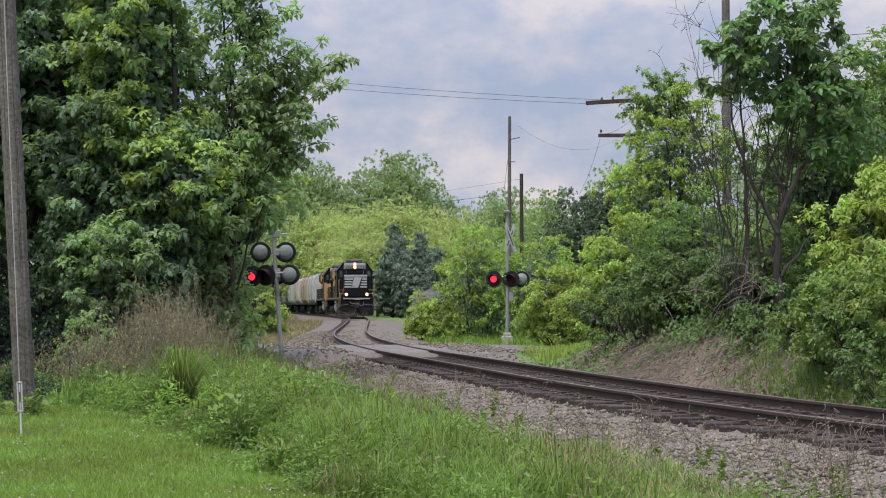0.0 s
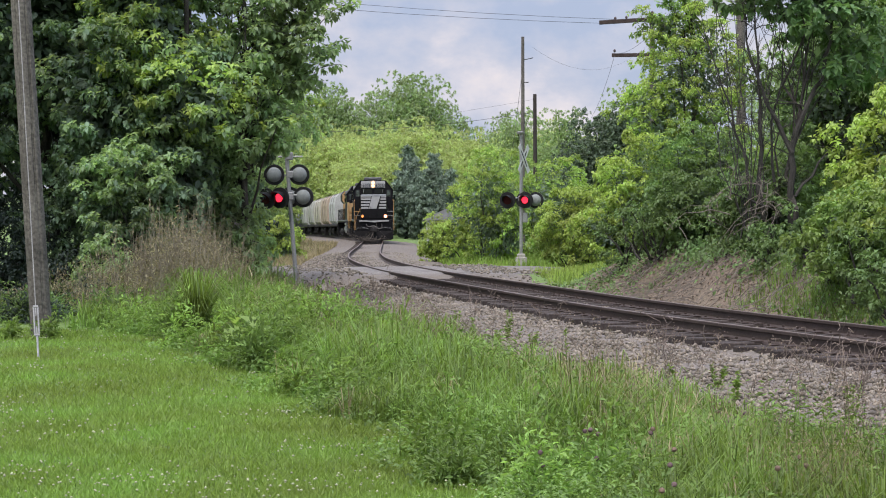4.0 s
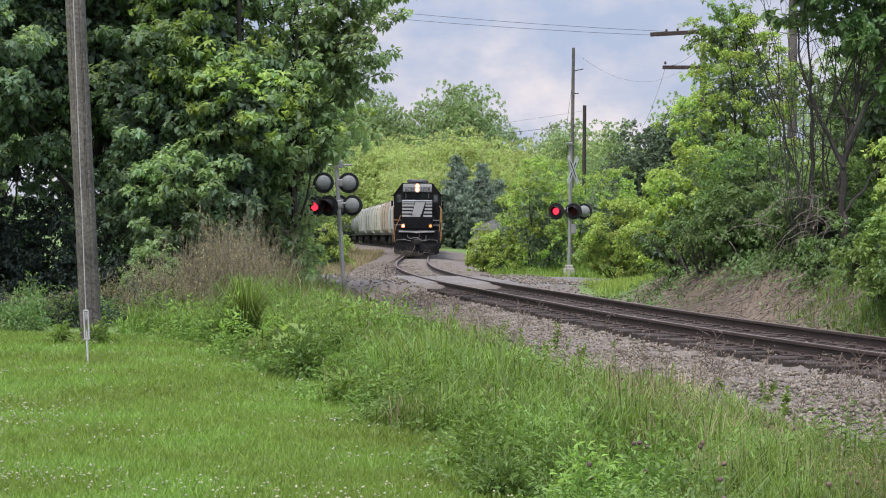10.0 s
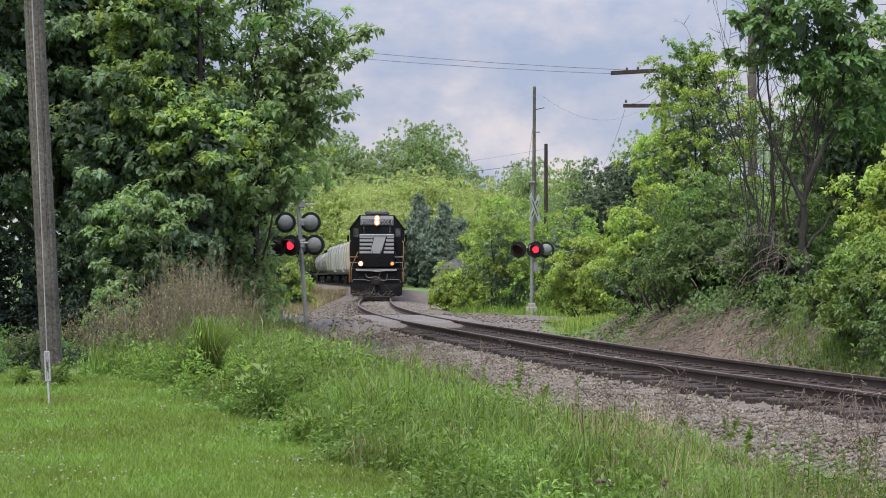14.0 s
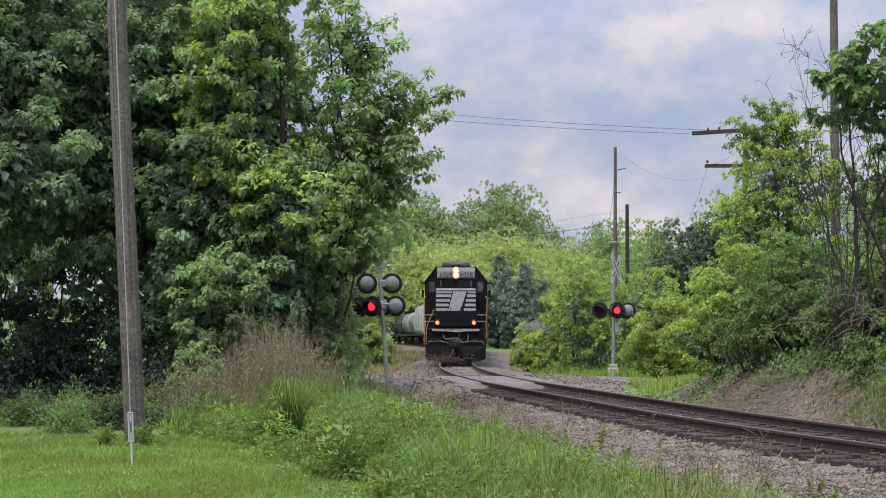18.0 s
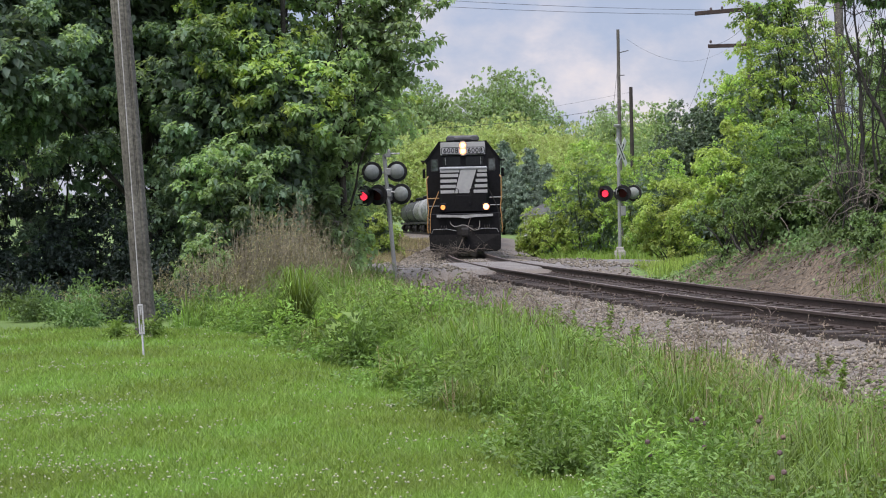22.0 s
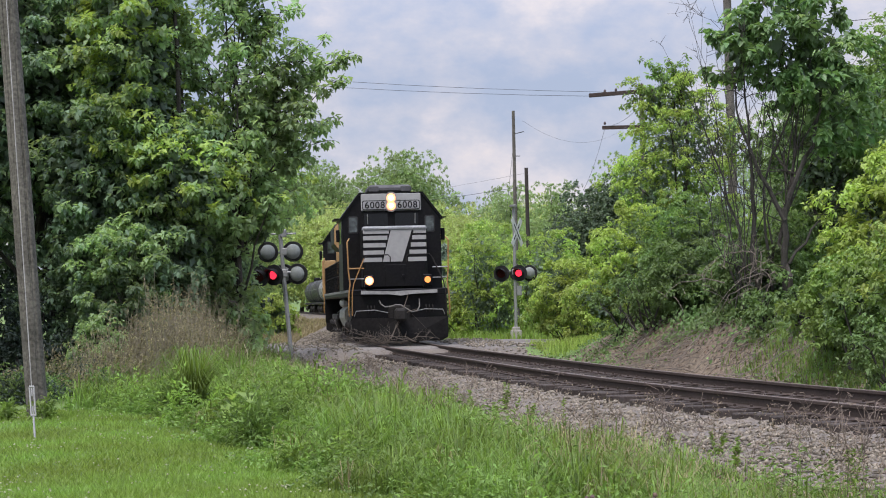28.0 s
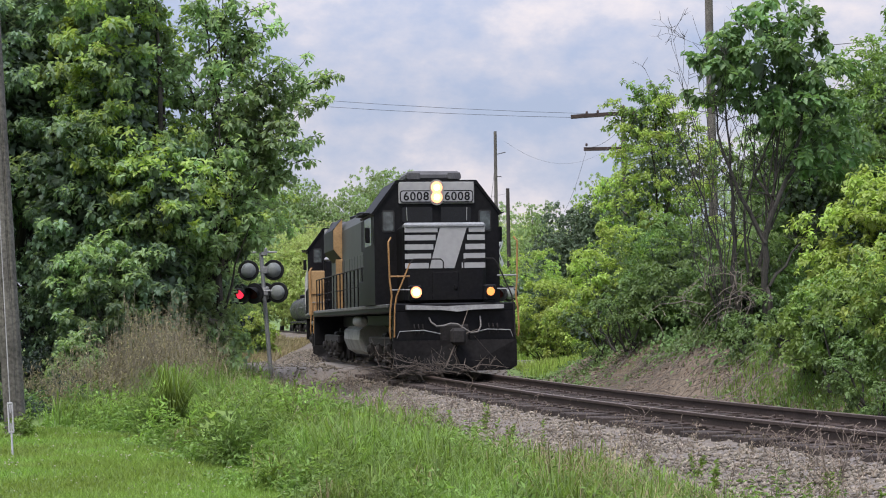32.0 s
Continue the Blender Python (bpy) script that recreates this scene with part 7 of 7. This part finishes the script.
    part("hardware", Shape().box(-0.16, 0.16, -0.18, -0.12, 9.6, 9.8, 0.01), WIRE, p)
    w = thing("overhead_wires", "thin dark overhead wires crossing the sky", "wires")
    sag_wire(w, (8.45, 69.8 * K, 12.15), (-44, 74 * K, 19.3), 1.15)
    sag_wire(w, (9.2, 69.8 * K, 12.35), (-44, 76 * K, 20.2), 1.15)
    sag_wire(w, (4.55, 75 * K, 7.85), (-20.4, 82 * K, 7.85), 0.8, 0.012)
    sag_wire(w, (4.55, 75 * K, 8.6), (-24, 86 * K, 7.4), 0.7, 0.006)
    sag_wire(w, (3.4, 58 * K, 9.3), (10.4, 69.8 * K, 11.0), 1.2, 0.0045)
    sag_wire(w, (8.55, 69.8 * K, 10.4), (7.2, 69 * K, 7.0), 0.3, 0.009)
    sag_wire(w, (8.6, 69.8 * K, 10.5), (10.5, 69.8 * K, 11.6), 0.25, 0.009)
    sag_wire(w, (9.92, 44.9 * K, 10.4), (26, 40 * K, 11.4), 0.3, 0.012)


build_poles()


def house_roof():
    """A low pale shed almost hidden behind the bushes."""
    h = thing("shed", "low pale shed with a grey roof half hidden by bushes", "shed", pose(0.2, 84 * K, -0.2))
    part("wall", Shape().box(-2.2, 2.2, -2, 2, 0, 1.9, 0.02), WHITE, h)
    part("roof", Shape().prism([(-2.5, 1.85), (2.5, 1.85), (0, 3.0)], -2.3, 2.3), mat("shed_roof", (0.22, 0.22, 0.23), 0.8), h)


house_roof()

# ---- ties and stones ----


def build_ties():
    tie = Shape().box(-1.30, 1.30, -0.115, 0.115, -0.34, -0.175, 0.015).mesh("tie")
    plate = Shape().box(-0.11, 0.11, -0.17, 0.17, -0.176, -0.160, 0.004).box(-0.12, -0.09, -0.1, -0.07, -0.16, -0.13, 0.004).box(0.09, 0.12, 0.07, 0.10, -0.16, -0.13, 0.004).mesh("tie_plate")
    tie.materials.append(TIEWOOD), plate.materials.append(RUST)
    root = thing("railway_ties", "dark weathered wooden ties under the rails", "ties", kind="structure")
    r = np.random.default_rng(3)
    s, k = s_at(150), 0
    while s < s_at(6):
        p, d = along(s)
        if not 35.2 * K < p[1] < 42.8 * K:
            m = pose(p[0], p[1], float(rail_z(p[1])) + r.normal(0, 0.008) + (-0.028 if p[1] > 42 * K else 0.016), 0, 0, math.degrees(math.atan2(-d[0], d[1])) + r.normal(0, 1.2))
            part("tie", tie, TIEWOOD, root, m=m @ pose(r.normal(0, 0.03), 0, 0))
            if p[1] < 60:
                for sx in (-0.753, 0.753):
                    part("tie_plate", plate, RUST, root, m=m @ pose(sx, 0, 0, 0, 0, 90))
        s += 0.50
        k += 1


build_ties()


def build_stones():
    """Loose ballast stones."""
    n = 36000
    y = K * 8.5 * (34 / 8.5) ** RNG.uniform(0, 1, n)
    s = RNG.uniform(-4.7, 3.1, n)
    slope = (track_x(y + 0.5) - track_x(y - 0.5))
    c = 1 / np.sqrt(1 + slope * slope)
    x, yy = track_x(y) + s * c, y - s * slope * c
    z = np.where(s > 0, np.interp(s, [0, 1.75, 2.6, 3.0, 3.6], [-0.19, -0.225, -0.36, -0.44, -0.60]), np.interp(-s, [0, 0.7, 1.2, 1.45, 2.0, 3.0, 4.1, 4.7], [-0.19, -0.20, -0.235, -0.27, -0.32, -0.41, -0.50, -0.60]))
    ok = (np.abs(np.abs(s) - 0.753) > 0.10) & (yy > 7 * K) & ((np.abs(s) > 1.4) | (RNG.uniform(0, 1, n) < 0.6))
    x, yy, z = x[ok], yy[ok], z[ok]
    size = RNG.uniform(0.020, 0.042, len(x))
    # coarser gravel on the crossing's apron and past it
    m = 9000
    y2 = K * 31 * (74 / 31) ** RNG.uniform(0, 1, m)
    s2 = RNG.uniform(-5.2, 3.4, m)
    keep = (np.abs(np.abs(s2) - 0.753) > 0.12) & ((np.abs(s2) > 1.5) | (y2 > 43.5 * K)) & ((np.abs(s2) < 3.2) | (y2 < 62 * K))
    y2, s2 = y2[keep], s2[keep]
    x2 = track_x(y2) + s2
    on_road = (y2 > 35.2 * K) & (y2 < 43.2 * K)
    z2 = np.where(on_road, land(x2, y2) + 0.055, np.maximum(np.interp(np.abs(s2), [0, 1.75, 2.6, 3.0, 3.6], [-0.19, -0.225, -0.36, -0.44, -0.60]) + rail_z(y2), land(x2, y2)))
    x, yy, z = np.concatenate([x, x2]), np.concatenate([yy, y2]), np.concatenate([z, z2])
    size = np.concatenate([size, RNG.uniform(0.022, 0.055, len(x2))])
    n = len(x)
    o = np.array([[1, 0, -0.2], [0.3, 0.95, 0.1], [-0.8, 0.6, -0.2], [-0.9, -0.5, 0.15], [0.2, -1, -0.1], [0.1, 0.1, 0.85], [0, 0, -0.8]])
    size = size[:, None, None]
    V = o[None] * (1 + RNG.normal(0, 0.22, (n, 7, 3)))
    a = RNG.uniform(0, 6.28, n)
    ca, sa = np.cos(a)[:, None], np.sin(a)[:, None]
    V = np.stack([V[..., 0] * ca - V[..., 1] * sa, V[..., 0] * sa + V[..., 1] * ca, V[..., 2] * 0.8], -1) * size
    V = (V + np.stack([x, yy, z + 0.008], 1)[:, None]).reshape(-1, 3)
    k = np.arange(n)[:, None] * 7
    F = [(0, 1, 5), (1, 2, 5), (2, 3, 5), (3, 4, 5), (4, 0, 5), (1, 0, 6), (2, 1, 6), (3, 2, 6), (4, 3, 6), (0, 4, 6)]
    T = np.concatenate([k + np.array([f]) for f in F], 1).reshape(-1, 3)
    tagged(new("ballast_stones", fast_mesh("ballast_stones", V, T, STONE)), "loose angular grey ballast stones", "stones", kind="stuff")


build_stones()

# ---- what moves ----


def motions():
    for ob, offset, a, b in CARS:
        walk(ob, [(t, car_pose(t, offset, a, b)) for t in range(0, 33, 2)])
    s0 = float(np.polyval(RUN, 0))
    for wheel, ya in lead_wheels + second_wheels:
        rows = [(t, pose(0, ya, 0.53, -math.degrees((float(np.polyval(RUN, t)) - s0) / 0.53))) for t in np.arange(0, 32.01, 0.25)]
        walk(wheel, rows)
    # crossing lights take turns, each lit for half of a 1.236 s beat
    for spot, which in FLASHERS:
        rows = [(0.0, pose(0, -0.058 if which == 0 else 0.0, 0))]
        k = -9
        while 5.85 + k * 0.618 < 32:
            t = 5.85 + k * 0.618
            if t > 0.05:
                on = (k % 2 == 0) == (which == 0)
                rows += [(t - 0.034, pose(0, 0.0 if on else -0.058, 0)), (t, pose(0, -0.058 if on else 0.0, 0))]
            k += 1
        last = rows[-1][1]
        rows.append((32.0, last))
        walk(spot, rows)
    # ditch lights take turns too
    for lit, sx in DITCH:
        rows = []
        for k in range(-6, 26):
            t = 6.02 + 1.066 * k + (0 if sx > 0 else 0.533)
            for dt, y in ((-0.30, -0.16), (-0.20, -0.040), (0.20, -0.040), (0.30, -0.16)):
                if 0 < t + dt < 32:
                    rows.append((t + dt, pose(-sx * 0.858, y, 1.884)))
        rows = [(0.0, pose(-sx * 0.858, -0.040, 1.884))] + rows + [(32.0, pose(-sx * 0.858, -0.040 if sx < 0 else -0.16, 1.884))]
        walk(lit, rows)


motions()
